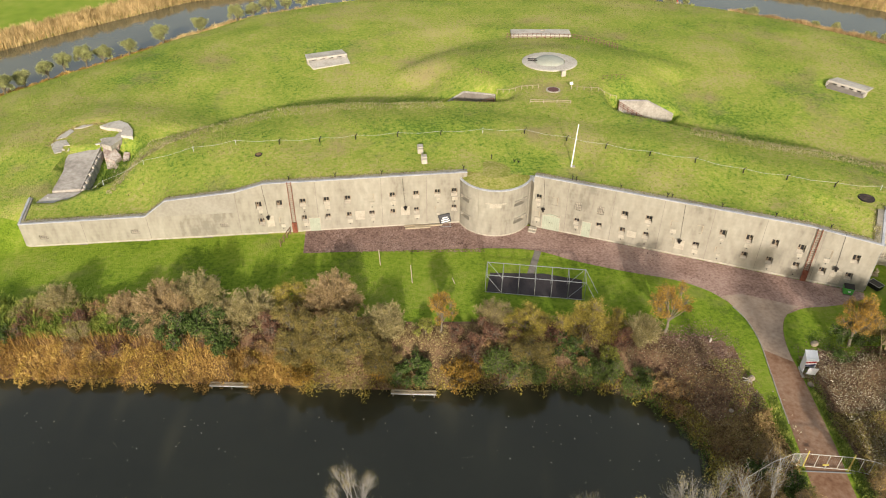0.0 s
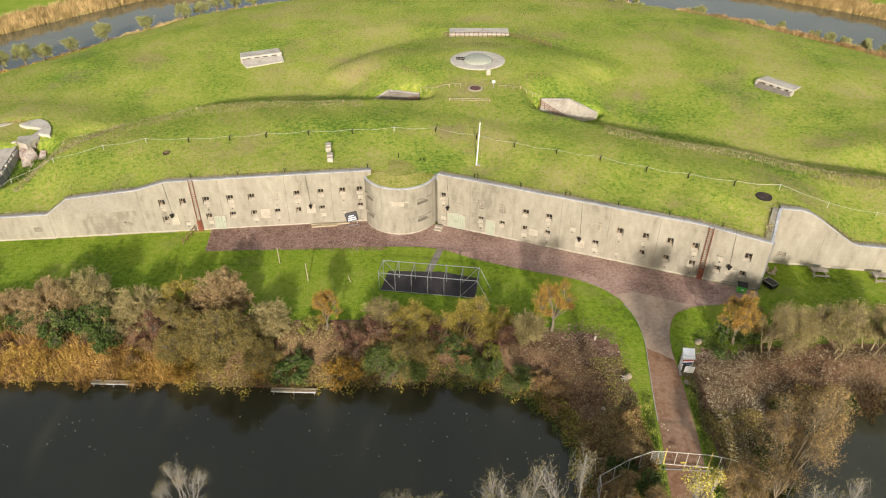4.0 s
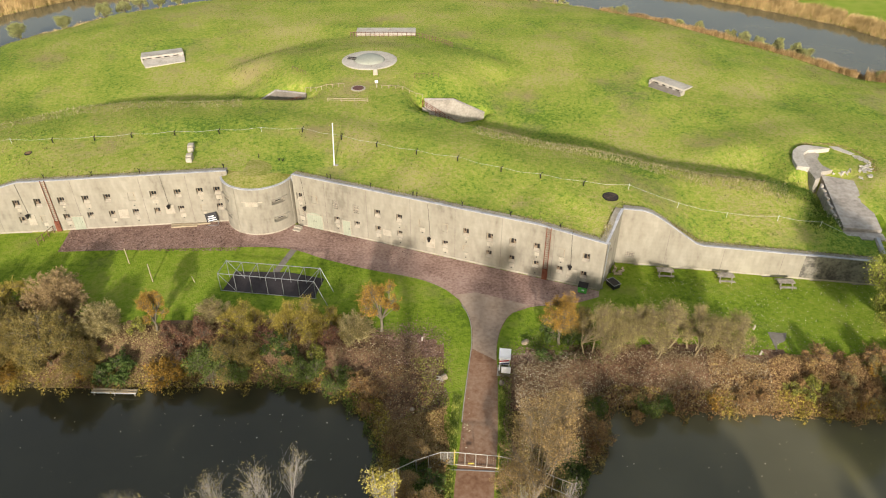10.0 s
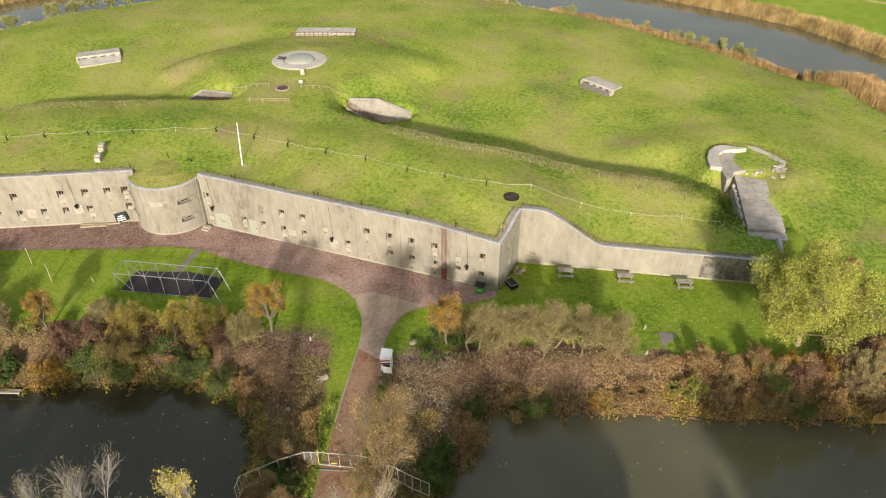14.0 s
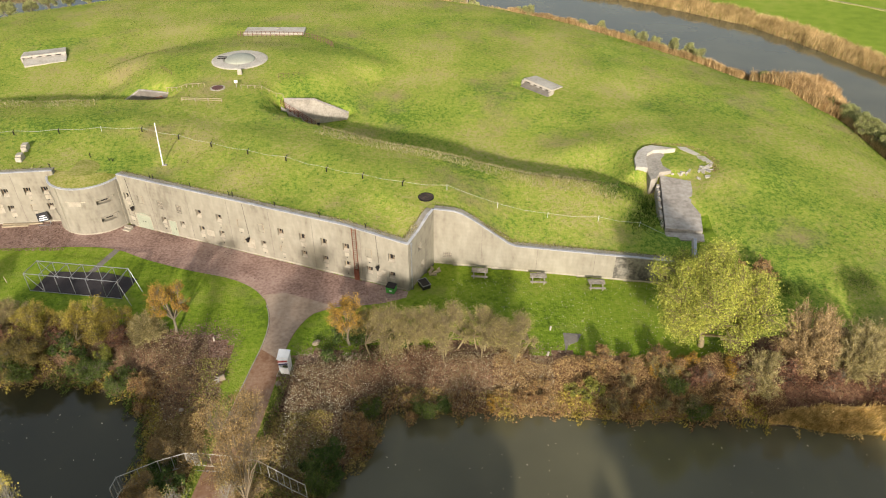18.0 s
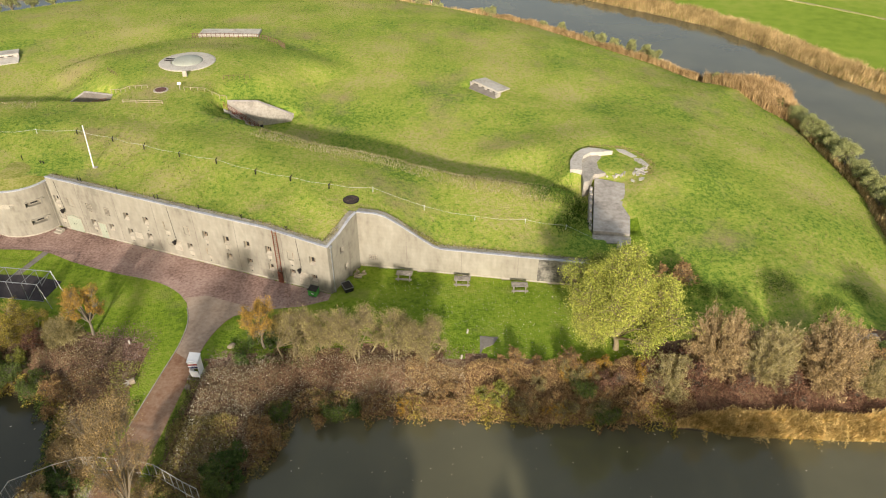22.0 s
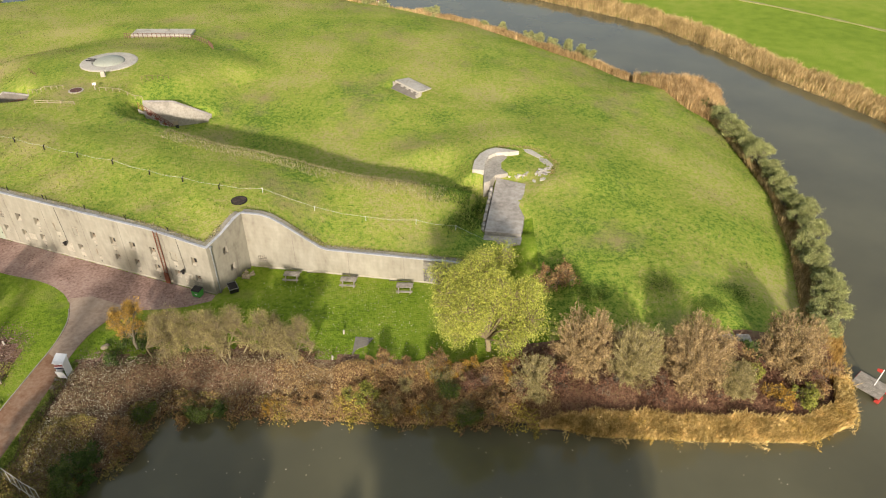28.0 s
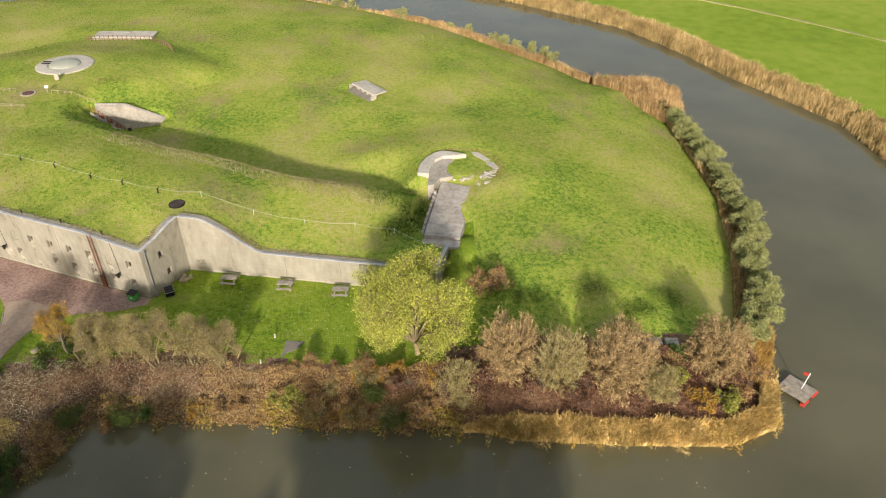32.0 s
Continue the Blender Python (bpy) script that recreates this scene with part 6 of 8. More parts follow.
warn = thing("warning_post", "small tan board on a black box at the stair's foot", "sign", (32.1, 98.7, 4.4), 10)
part("box", boxes(((0.45, 0.4, 1.2), (0, 0, 0), (0, 0, 0), 0.04)), BLACK, warn)
part("board", boxes(((0.8, 0.12, 0.55), (-0.15, 0, 1.2), (-20, 0, 0), 0.03)), WOOD_PALE, warn, "tan board on top")


# ---- plants ----
def prisms(P0, P1, R0, R1, n):
    P0, P1 = np.asarray(P0, float), np.asarray(P1, float)
    d = P1 - P0
    d /= np.maximum(np.linalg.norm(d, axis=1, keepdims=True), 1e-6)
    ref = np.where(np.abs(d[:, 2:3]) > 0.9, np.array([[1.0, 0, 0]]), np.array([[0, 0, 1.0]]))
    a = np.cross(d, ref)
    a /= np.linalg.norm(a, axis=1, keepdims=True)
    b = np.cross(d, a)
    th = 2 * np.pi * np.arange(n) / n
    ring = a[:, None] * np.cos(th)[None, :, None] + b[:, None] * np.sin(th)[None, :, None]
    V = np.concatenate([P0[:, None] + ring * np.asarray(R0)[:, None, None], P1[:, None] + ring * np.asarray(R1)[:, None, None]], 1)
    k = np.arange(n)
    f = np.stack([k, (k + 1) % n, n + (k + 1) % n, n + k], -1)
    F = f[None] + (np.arange(len(P0)) * 2 * n)[:, None, None]
    return V.reshape(-1, 3), F.reshape(-1, 4)


def leaf_quads(C, size, g, flat=0.0, slim=0.55):
    """Diamond leaves at C, turned at random; flat: how far they lie level."""
    n = len(C)
    nrm = g.normal(size=(n, 3)) + np.array([0, -0.25, flat])
    nrm /= np.linalg.norm(nrm, axis=1, keepdims=True)
    u = np.cross(nrm, g.normal(size=(n, 3)))
    u /= np.linalg.norm(u, axis=1, keepdims=True)
    v = np.cross(nrm, u)
    s = np.asarray(size)[:, None]
    V = np.stack([C - u * s, C - v * s * slim, C + u * s, C + v * s * slim], 1)
    return V.reshape(-1, 3), np.arange(4 * n).reshape(-1, 4)


def blades_mesh(name, P, high, width, mat, g, lean=0.25, wind=(0, 0)):
    """Narrow upright blades, each a bent pair of faces."""
    n = len(P)
    a = g.uniform(0, 2 * np.pi, n)
    side = np.stack([np.cos(a), np.sin(a), np.zeros(n)], -1) * (np.asarray(width)[:, None] / 2)
    tip = np.stack([g.normal(0, lean, n) + wind[0], g.normal(0, lean, n) + wind[1], np.ones(n)], -1) * np.asarray(high)[:, None]
    mid = tip * np.array([0.35, 0.35, 0.6])
    V = np.stack([P - side, P + side, P + mid + side * 1.1, P + mid - side * 1.1, P + tip + side * 0.35, P + tip - side * 0.35], 1).reshape(-1, 3)
    k = (np.arange(n) * 6)[:, None]
    F = np.concatenate([k + np.array([[0, 1, 2, 3]]), k + np.array([[3, 2, 4, 5]])])
    return mesh_np(name, V, F, mat)


def plant_meshes(seed, h, r, stem, lobes, twigs, leaves, leaf, bark, leafmat, trunk_r=0.16, lobe_r=0.42, upright=0.0, base_stems=1, flat=0.1, tall=1.0, twig_r=0.016, low=-0.55):
    """Wood and leaves of one plant: limbs run to lobes of the crown, twigs fill the lobes, leaves sit at the twigs."""
    g = np.random.default_rng(seed)
    half = (h - stem) / 2
    mid = stem + half
    ph = g.uniform(0, 2 * np.pi, lobes) + np.arange(lobes) * 2.4
    el = g.uniform(low, 1.0, lobes)
    rad = g.uniform(0.28, 0.86, lobes)
    bulk = g.uniform(0.55, 1.25, lobes)
    L = np.stack([np.cos(ph) * np.sqrt(1 - el ** 2 * 0.8) * r * rad, np.sin(ph) * np.sqrt(1 - el ** 2 * 0.8) * r * rad, mid + el * half * 0.66], -1)
    P0, P1, R0, R1 = [], [], [], []

    def seg(a, b, ra, rb):
        P0.append(a), P1.append(b), R0.append(ra), R1.append(rb)
    starts = [np.array([0, 0, 0.0])] if base_stems == 1 else [np.array([g.normal(0, 0.15 * r), g.normal(0, 0.15 * r), 0.0]) for _ in range(base_stems)]
    crotch = np.array([g.normal(0, 0.08), g.normal(0, 0.08), max(stem, 0.12 * h)])
    if base_stems == 1:
        a = starts[0] - np.array([0, 0, 0.3])
        m = crotch * 0.5 + np.array([g.normal(0, 0.06), g.normal(0, 0.06), 0])
        seg(a, m, trunk_r * 1.2, trunk_r * 0.95), seg(m, crotch, trunk_r * 0.95, trunk_r * 0.8)
    forks = [p * np.array([2.0, 2.0, 1.0]) + np.array([0, 0, 0.24 * h]) for p in starts]
    if base_stems > 1 and h > 4:
        for p, q in zip(starts, forks):
            seg(p - np.array([0, 0, 0.3]), q, trunk_r * 0.9, trunk_r * 0.7)
    paths = []
    for i in range(lobes):
        a = crotch if base_stems == 1 else forks[i % base_stems] if h > 4 else starts[i % base_stems]
        m = a * 0.5 + L[i] * 0.5 + np.array([*(g.normal(0, 0.07 * r, 2)), 0.10 * half])
        e = L[i] + (L[i] - a) * 0.08
        rr = trunk_r * g.uniform(0.35, 0.6)
        seg(a, m, rr, rr * 0.65), seg(m, L[i], rr * 0.65, rr * 0.35), seg(L[i], e, rr * 0.35, 0.02)
        paths.append((m, L[i]))
    VW, FW = prisms(P0, P1, np.array(R0), np.array(R1), 6)
    w = g.integers(0, lobes, twigs)
    dirs = g.normal(size=(twigs, 3)) * np.array([1, 1, tall]) + np.array([0, 0, upright])
    dirs /= np.linalg.norm(dirs, axis=1, keepdims=True)
    ext = lobe_r * r * bulk[w] * g.uniform(0.3, 1.0, twigs) ** 0.6 * np.where(g.uniform(size=twigs) < 0.06, 1.35, 1.0)
    M, E = np.array([p[0] for p in paths])[w], np.array([p[1] for p in paths])[w]
    f = g.uniform(0.45, 1.0, (twigs, 1))
    A = M * (1 - f) + E * f
    B = E + dirs * ext[:, None]
    B[:, 2] = np.maximum(B[:, 2], 0.15)
    C = (A + B) / 2 + g.normal(0, 0.06 * r, (twigs, 3))
    V2, F2 = prisms(np.concatenate([A, C]), np.concatenate([C, B]), np.concatenate([np.full(twigs, twig_r * 1.5), np.full(twigs, twig_r * 1.1)]), np.concatenate([np.full(twigs, twig_r * 1.1), np.full(twigs, twig_r * 0.5)]), 3)
    wood = mesh_np("wood", np.concatenate([VW, V2]), np.concatenate([FW, F2 + len(VW)]), bark)
    k = g.integers(0, twigs, twigs * leaves)
    t = g.uniform(0.0, 1.0, (len(k), 1)) ** 0.45 * 1.08
    P = C[k] * (1 - t) + B[k] * t + g.normal(0, 0.035 * r + 0.03, (len(k), 3))
    P[:, 2] = np.maximum(P[:, 2], 0.05)
    V3, F3 = leaf_quads(P, leaf * g.uniform(0.5, 1.5, len(P)), g, flat)
    return wood, mesh_np("foliage", V3, F3, leafmat)


def dome_meshes(seed, h, r, stems, leaves, leaf, bark, leafmat, twig_r=0.021):
    """A round bare thicket: stems fan out of one foot to a lumpy dome, each forking twice into finer twigs."""
    g = np.random.default_rng(seed)
    az = g.uniform(0, 2 * np.pi, stems)
    el = np.arcsin(g.uniform(-0.5, 1.0, stems))
    d = np.stack([np.cos(az) * np.cos(el), np.sin(az) * np.cos(el), np.sin(el)], -1)
    lump = 0.88 + 0.08 * np.sin(3 * az + 2.1 * el + seed) + 0.05 * np.sin(5 * az - 3 * el) + g.uniform(-0.07, 0.04, stems) - 0.06 * np.sin(el)
    tip = d * np.array([r, r, h * 0.62]) * lump[:, None] + np.array([0, 0, h * 0.36])
    foot = np.stack([g.normal(0, 0.10 * r, stems), g.normal(0, 0.10 * r, stems), np.full(stems, -0.2)], -1)
    bend = foot * 0.55 + tip * 0.45 + np.array([0, 0, 0.10 * h]) + g.normal(0, 0.05 * r, (stems, 3))

    def on(k, f):
        f = f[:, None]
        return foot[k] * (1 - f) ** 2 + 2 * bend[k] * f * (1 - f) + tip[k] * f ** 2
    A, B, RA, RB = [], [], [], []
    cuts = np.linspace(0, 1, 5)
    every = np.arange(stems)
    for a, b in zip(cuts, cuts[1:]):
        A.append(on(every, np.full(stems, a))), B.append(on(every, np.full(stems, b)))
        RA.append(np.full(stems, 0.055 * (1 - a) + twig_r)), RB.append(np.full(stems, 0.055 * (1 - b) + twig_r * 0.7))
    m = stems * 9
    k = g.integers(0, stems, m)
    f = g.uniform(0.35, 0.98, m)
    P = on(k, f)
    out = tip[k] - np.array([0, 0, h * 0.15])
    out /= np.linalg.norm(out, axis=1, keepdims=True)
    w = out + g.normal(0, 0.85, (m, 3))
    w /= np.linalg.norm(w, axis=1, keepdims=True)
    Q = P + w * (r * g.uniform(0.12, 0.26, m) * (1.25 - 0.85 * f))[:, None]
    A.append(P), B.append(Q), RA.append(np.full(m, twig_r * 1.2)), RB.append(np.full(m, twig_r * 0.8))
    k2 = g.integers(0, m, m * 3)
    f2 = g.uniform(0.3, 1.0, (m * 3, 1))
    P2 = P[k2] * (1 - f2) + Q[k2] * f2
    w2 = w[k2] + g.normal(0, 0.9, (m * 3, 3))
    w2 /= np.linalg.norm(w2, axis=1, keepdims=True)
    Q2 = P2 + w2 * (r * g.uniform(0.05, 0.14, m * 3))[:, None]
    A.append(P2), B.append(Q2), RA.append(np.full(m * 3, twig_r)), RB.append(np.full(m * 3, twig_r * 0.6))
    V, F = prisms(np.concatenate(A), np.concatenate(B), np.concatenate(RA), np.concatenate(RB), 3)
    V[:, 2] = np.maximum(V[:, 2], -0.25)
    wood = mesh_np("wood", V, F, bark)
    n = m * leaves
    k3 = g.integers(0, m * 3, n)
    L = P2[k3] + (Q2[k3] - P2[k3]) * g.uniform(0.1, 1.05, (n, 1)) + g.normal(0, 0.05, (n, 3))
    L[:, 2] = np.maximum(L[:, 2], 0.05)
    V3, F3 = leaf_quads(L, leaf * g.uniform(0.5, 1.5, n), g, 0.1)
    return wood, mesh_np("foliage", V3, F3, leafmat)


TWIG_TAN = foliage("pale_tan_twigs", [(0.17, 0.145, 0.075), (0.27, 0.23, 0.12), (0.38, 0.335, 0.19)], 1.4, 1.35)
TWIG_RED = foliage("pale_red_twigs", [(0.16, 0.115, 0.065), (0.25, 0.185, 0.10), (0.34, 0.27, 0.16)], 1.4, 1.4)
F_GATE = foliage("dry_brown_leaves", [(0.16, 0.11, 0.045), (0.25, 0.175, 0.07), (0.33, 0.245, 0.11)], 1.4, 1.2)
BARK_GATE = material("brown_grey_twigs", [(0.13, 0.10, 0.065), (0.20, 0.16, 0.105), (0.29, 0.24, 0.17)], 3.0, 0.95, island=0.4)
DOMES = {
    "grey_dome": dict(h=6.3, r=3.5, stems=230, leaves=19, leaf=0.048, twig_r=0.012, bark=TWIG_TAN, leafmat=F_GREY),
    "brown_dome": dict(h=6.2, r=3.45, stems=250, leaves=19, leaf=0.047, twig_r=0.012, bark=TWIG_RED, leafmat=F_BROWN),
}
PLANTS = {
    "olive": dict(h=6.6, r=3.5, stem=0.4, lobes=24, twigs=900, leaves=26, leaf=0.066, bark=BARK, leafmat=F_OLIVE, low=-0.9, lobe_r=0.34),
    "yolive": dict(h=5.8, r=3.1, stem=-0.9, lobes=22, twigs=1000, leaves=24, leaf=0.06, bark=BARK_TAN, leafmat=F_YOLIVE, low=-0.9, base_stems=4, lobe_r=0.36, trunk_r=0.1),
    "grey": dict(h=6.0, r=3.5, stem=-0.9, lobes=24, twigs=1900, leaves=10, leaf=0.05, bark=BARK_TAN, leafmat=F_GREY, upright=0.5, low=-0.9, base_stems=4, twig_r=0.02, lobe_r=0.36, trunk_r=0.1),
    "brown": dict(h=5.8, r=3.2, stem=-0.9, lobes=24, twigs=1900, leaves=10, leaf=0.05, bark=BARK_RED, leafmat=F_BROWN, upright=0.5, low=-0.9, base_stems=4, twig_r=0.02, lobe_r=0.36, trunk_r=0.1),
    "orange": dict(h=6.0, r=2.2, stem=1.5, lobes=18, twigs=560, leaves=24, leaf=0.046, bark=BARK, leafmat=F_ORANGE, lobe_r=0.36, low=-0.8),
    "dense": dict(h=8.0, r=4.8, stem=0.4, lobes=34, twigs=1500, leaves=26, leaf=0.075, bark=BARK, leafmat=F_OLIVE, lobe_r=0.28, low=-0.9),
    "lime": dict(h=10.0, r=6.0, stem=0.9, lobes=46, twigs=2600, leaves=50, leaf=0.057, bark=BARK_TAN, leafmat=F_LIME, trunk_r=0.26, lobe_r=0.22, twig_r=0.022, low=-0.9),
    "green_bush": dict(h=2.2, r=1.8, stem=0.1, lobes=9, twigs=240, leaves=18, leaf=0.081, bark=BARK, leafmat=F_DEEP, base_stems=5, trunk_r=0.05),
    "willow_bush": dict(h=3.6, r=3.0, stem=0.2, lobes=12, twigs=460, leaves=18, leaf=0.077, bark=BARK, leafmat=F_GREEN, base_stems=5, trunk_r=0.08),
    "yellow_bush": dict(h=2.0, r=1.7, stem=0.1, lobes=8, twigs=220, leaves=18, leaf=0.072, bark=BARK, leafmat=F_ORANGE, base_stems=5, trunk_r=0.05),
    "russet_bush": dict(h=2.2, r=1.9, stem=0.1, lobes=9, twigs=320, leaves=14, leaf=0.069, bark=BARK, leafmat=F_RUSSET, base_stems=5, trunk_r=0.05, upright=0.4),
    "purple_bush": dict(h=2.3, r=1.9, stem=0.1, lobes=9, twigs=340, leaves=11, leaf=0.065, bark=BARK, leafmat=F_PURPLE, base_stems=5, trunk_r=0.05, upright=0.4),
    "pale_bush": dict(h=2.4, r=1.8, stem=0.1, lobes=9, twigs=420, leaves=5, leaf=0.056, bark=BARK_TAN, leafmat=F_GREY, base_stems=6, trunk_r=0.05, upright=0.7),
    "lime_bush": dict(h=2.0, r=1.4, stem=0.1, lobes=8, twigs=220, leaves=18, leaf=0.06, bark=BARK, leafmat=F_WEED, base_stems=5, trunk_r=0.05),
    "willow": dict(h=3.7, r=1.75, stem=1.3, lobes=18, twigs=800, leaves=24, leaf=0.048, bark=BARK, leafmat=F_WILLOW, trunk_r=0.2, upright=0.6, lobe_r=0.4, tall=1.3),
    "dark_bush": dict(h=3.0, r=1.9, stem=0.2, lobes=9, twigs=320, leaves=11, leaf=0.117, bark=BARK, leafmat=F_DEEP, base_stems=5, trunk_r=0.07),
    "tall_bare": dict(h=18.8, r=3.7, stem=9.0, lobes=18, twigs=700, leaves=4, leaf=0.04, bark=BARK_PALE, leafmat=F_GREY, trunk_r=0.10, upright=1.4, lobe_r=0.36, tall=1.6, twig_r=0.0065),
    "tall_yellow": dict(h=21.4, r=2.1, stem=9.0, lobes=14, twigs=420, leaves=11, leaf=0.055, bark=BARK_PALE, leafmat=F_YELLOW, trunk_r=0.10, upright=1.0, lobe_r=0.4, tall=1.5, twig_r=0.01),
    "branchy": dict(h=5.6, r=3.0, stem=0.4, lobes=32, twigs=1700, leaves=7, leaf=0.046, bark=BARK_TAN, leafmat=F_GREY, base_stems=3, trunk_r=0.11, lobe_r=0.34, low=-0.7, twig_r=0.011),
    "gate_shrub": dict(h=9.4, r=3.3, stem=1.4, lobes=26, twigs=1700, leaves=14, leaf=0.048, bark=BARK_GATE, leafmat=F_GATE, upright=0.5, base_stems=4, trunk_r=0.09, lobe_r=0.36, tall=1.2, twig_r=0.008, low=-0.85),
    "willow_shrub": dict(h=3.5, r=1.6, stem=0.1, lobes=16, twigs=700, leaves=20, leaf=0.052, bark=BARK, leafmat=F_WILLOW, base_stems=4, trunk_r=0.09, upright=0.8, lobe_r=0.38, low=-0.7),
    "gate_tree": dict(h=18.6, r=3.1, stem=5.5, lobes=22, twigs=1500, leaves=11, leaf=0.045, bark=BARK_GATE, leafmat=F_GATE, upright=0.7, trunk_r=0.11, lobe_r=0.42, tall=1.4, twig_r=0.007, low=-0.85),
}
LABELS = {
    "olive": ("tree", "small autumn tree with sparse olive-brown leaves", "tree"), "yolive": ("tree", "small tree with yellowing olive leaves", "tree"),
    "grey": ("tree", "nearly bare tree with fine pale grey-brown twigs", "tree"), "brown": ("tree", "bushy bare tree with red-brown twigs", "tree"),
    "orange": ("tree", "slender tree with orange autumn leaves", "tree"), "dense": ("tree", "broad leafy olive-green tree leaning over the water", "tree"),
    "lime": ("tree", "large yellow-green leafy tree with pale limbs", "tree"), "green_bush": ("shrub", "dark green leafy shrub on the bank", "shrub"),
    "willow_bush": ("shrub", "green spreading shrub hanging over the water", "shrub"), "yellow_bush": ("shrub", "low shrub with golden autumn leaves", "shrub"),
    "russet_bush": ("shrub", "russet leafy shrub at the water's edge", "shrub"), "purple_bush": ("shrub", "purple-brown leafless shrub among brambles", "shrub"),
    "pale_bush": ("shrub", "pale bare twiggy shrub on the bank", "shrub"), "lime_bush": ("shrub", "small fresh green shrub on the bank", "shrub"),
    "willow": ("pollard_willow", "pollard willow with a round grey-green head on the bank", "tree"), "dark_bush": ("shrub", "round dark green bush on the bank", "shrub"),
    "tall_bare": ("tall_tree", "tall nearly bare tree with pale upright twigs", "tree"), "tall_yellow": ("tall_tree", "tall tree with bright yellow leaves", "tree"),
    "grey_dome": ("tree", "round thicket-like tree of fine pale grey-brown twigs", "tree"), "brown_dome": ("tree", "round bushy bare tree of red-brown twigs", "tree"),
    "branchy": ("tree", "open bare tree with pale forking limbs behind the brambles", "tree"),
    "gate_shrub": ("tree", "tawny spreading small tree with dry leaves by the gate", "tree"), "willow_shrub": ("pollard_willow", "bushy olive-green willow among dry reeds on the bank", "tree"),
    "gate_tree": ("tree", "bare spreading tree with pale brown twigs by the gate", "tree"),
}
_made = {}


def plant(kind, x, y, scale=1.0, variant=0, turn=None, squash=1.0, lean=0.0, z=None):
    key = (kind, variant)
    if key not in _made:
        seed = sum(ord(c) for c in kind) * 7 + variant * 101
        _made[key] = dome_meshes(seed, **DOMES[kind]) if kind in DOMES else plant_meshes(seed, **PLANTS[kind])
    name, label, cat = LABELS[kind]
    ob = new(name)
    g = height_at(x, y) if z is None else z
    turn = (x * 57 + y * 31) % 360 if turn is None else turn
    ob.matrix_basis = pose(x, y, max(g, 0.02) - 0.03, 0, lean, turn) @ Matrix.Diagonal((scale, scale, scale * squash, 1))
    tagged(ob, label, cat, {"tree": "trees by the moat", "shrub": "shrubs by the moat", "pollard_willow": "pollard willows", "tall_tree": "tall trees"}[name])
    for pn, me in zip(("trunk" if cat == "tree" else "stem", "crown"), _made[key]):
        p = new(pn, me)
        p.parent = ob
    return ob


for kind, x, y, s, v in (
        ("brown", -29.4, 56.6, 1.05, 0), ("grey", -26.3, 58.6, 1.0, 0), ("grey", -20.2, 56.8, 0.86, 0), ("yolive", -16.0, 58.6, 0.85, 1), ("brown", -11.9, 58.6, 1.0, 1),
        ("dense", -10.2, 51.6, 0.84, 0), ("dense", -14.6, 51.9, 0.55, 1), ("dense", 8.6, 51.3, 0.62, 1), ("dense", -6.2, 51.0, 0.5, 1), ("grey", -6.1, 55.2, 0.72, 1), ("olive", -15.2, 54.2, 0.75, 1), ("orange", -0.3, 55.0, 0.78, 1), ("branchy", 5.7, 56.8, 0.62, 1),
        ("yolive", 8.8, 55.0, 0.8, 0), ("yolive", 14.4, 54.2, 0.95, 1), ("yolive", 17.4, 54.6, 0.7, 0), ("grey", 20.6, 54.2, 0.62, 0), ("orange", 23.2, 55.0, 1.0, 0), ("orange", 41.6, 53.0, 0.95, 1),
        ("olive", 43.6, 54.6, 0.62, 0), ("branchy", 47.8, 53.6, 0.85, 1), ("branchy", 51.2, 53.0, 1.1, 0), ("branchy", 54.9, 52.8, 1.0, 1), ("branchy", 58.0, 52.4, 0.95, 0),
        ("lime", 77.4, 53.2, 1.15, 1), ("grey", 81.5, 49.4, 0.7, 0),
        ("grey", -41.2, 58.4, 0.72, 1), ("brown", -33.6, 57.2, 0.7, 1), ("grey", -23.6, 56.2, 0.66, 1), ("grey", 100.8, 49.2, 0.6, 1)):
    kind = kind + "_dome" if kind in ("grey", "brown") else kind
    plant(kind, x, y - (1.5 if x > 77.5 else 0.3 if kind == "lime" else 1.0 if x > 45 else 0.0), s, v, squash=1.12 if kind == "orange" else 1.1 if 45 < x < 60 else 1.16 if kind == "lime" else 0.88 if x < 77 else 1.2 if s < 1 else 1.0)
for kind, x, y, s, v, tall in (("brown_dome", 86.4, 50.2, 0.95, 0, 1.5), ("grey_dome", 91.1, 49.2, 0.86, 1, 1.48), ("brown_dome", 97.0, 49.0, 1.1, 1, 1.32), ("brown_dome", 106.7, 50.4, 0.95, 0, 1.32)):
    plant(kind, x, y, s, v, squash=tall)
leaner = plant("branchy", 44.8, 51.4, 0.9, 0, 30, 1.25, 12)

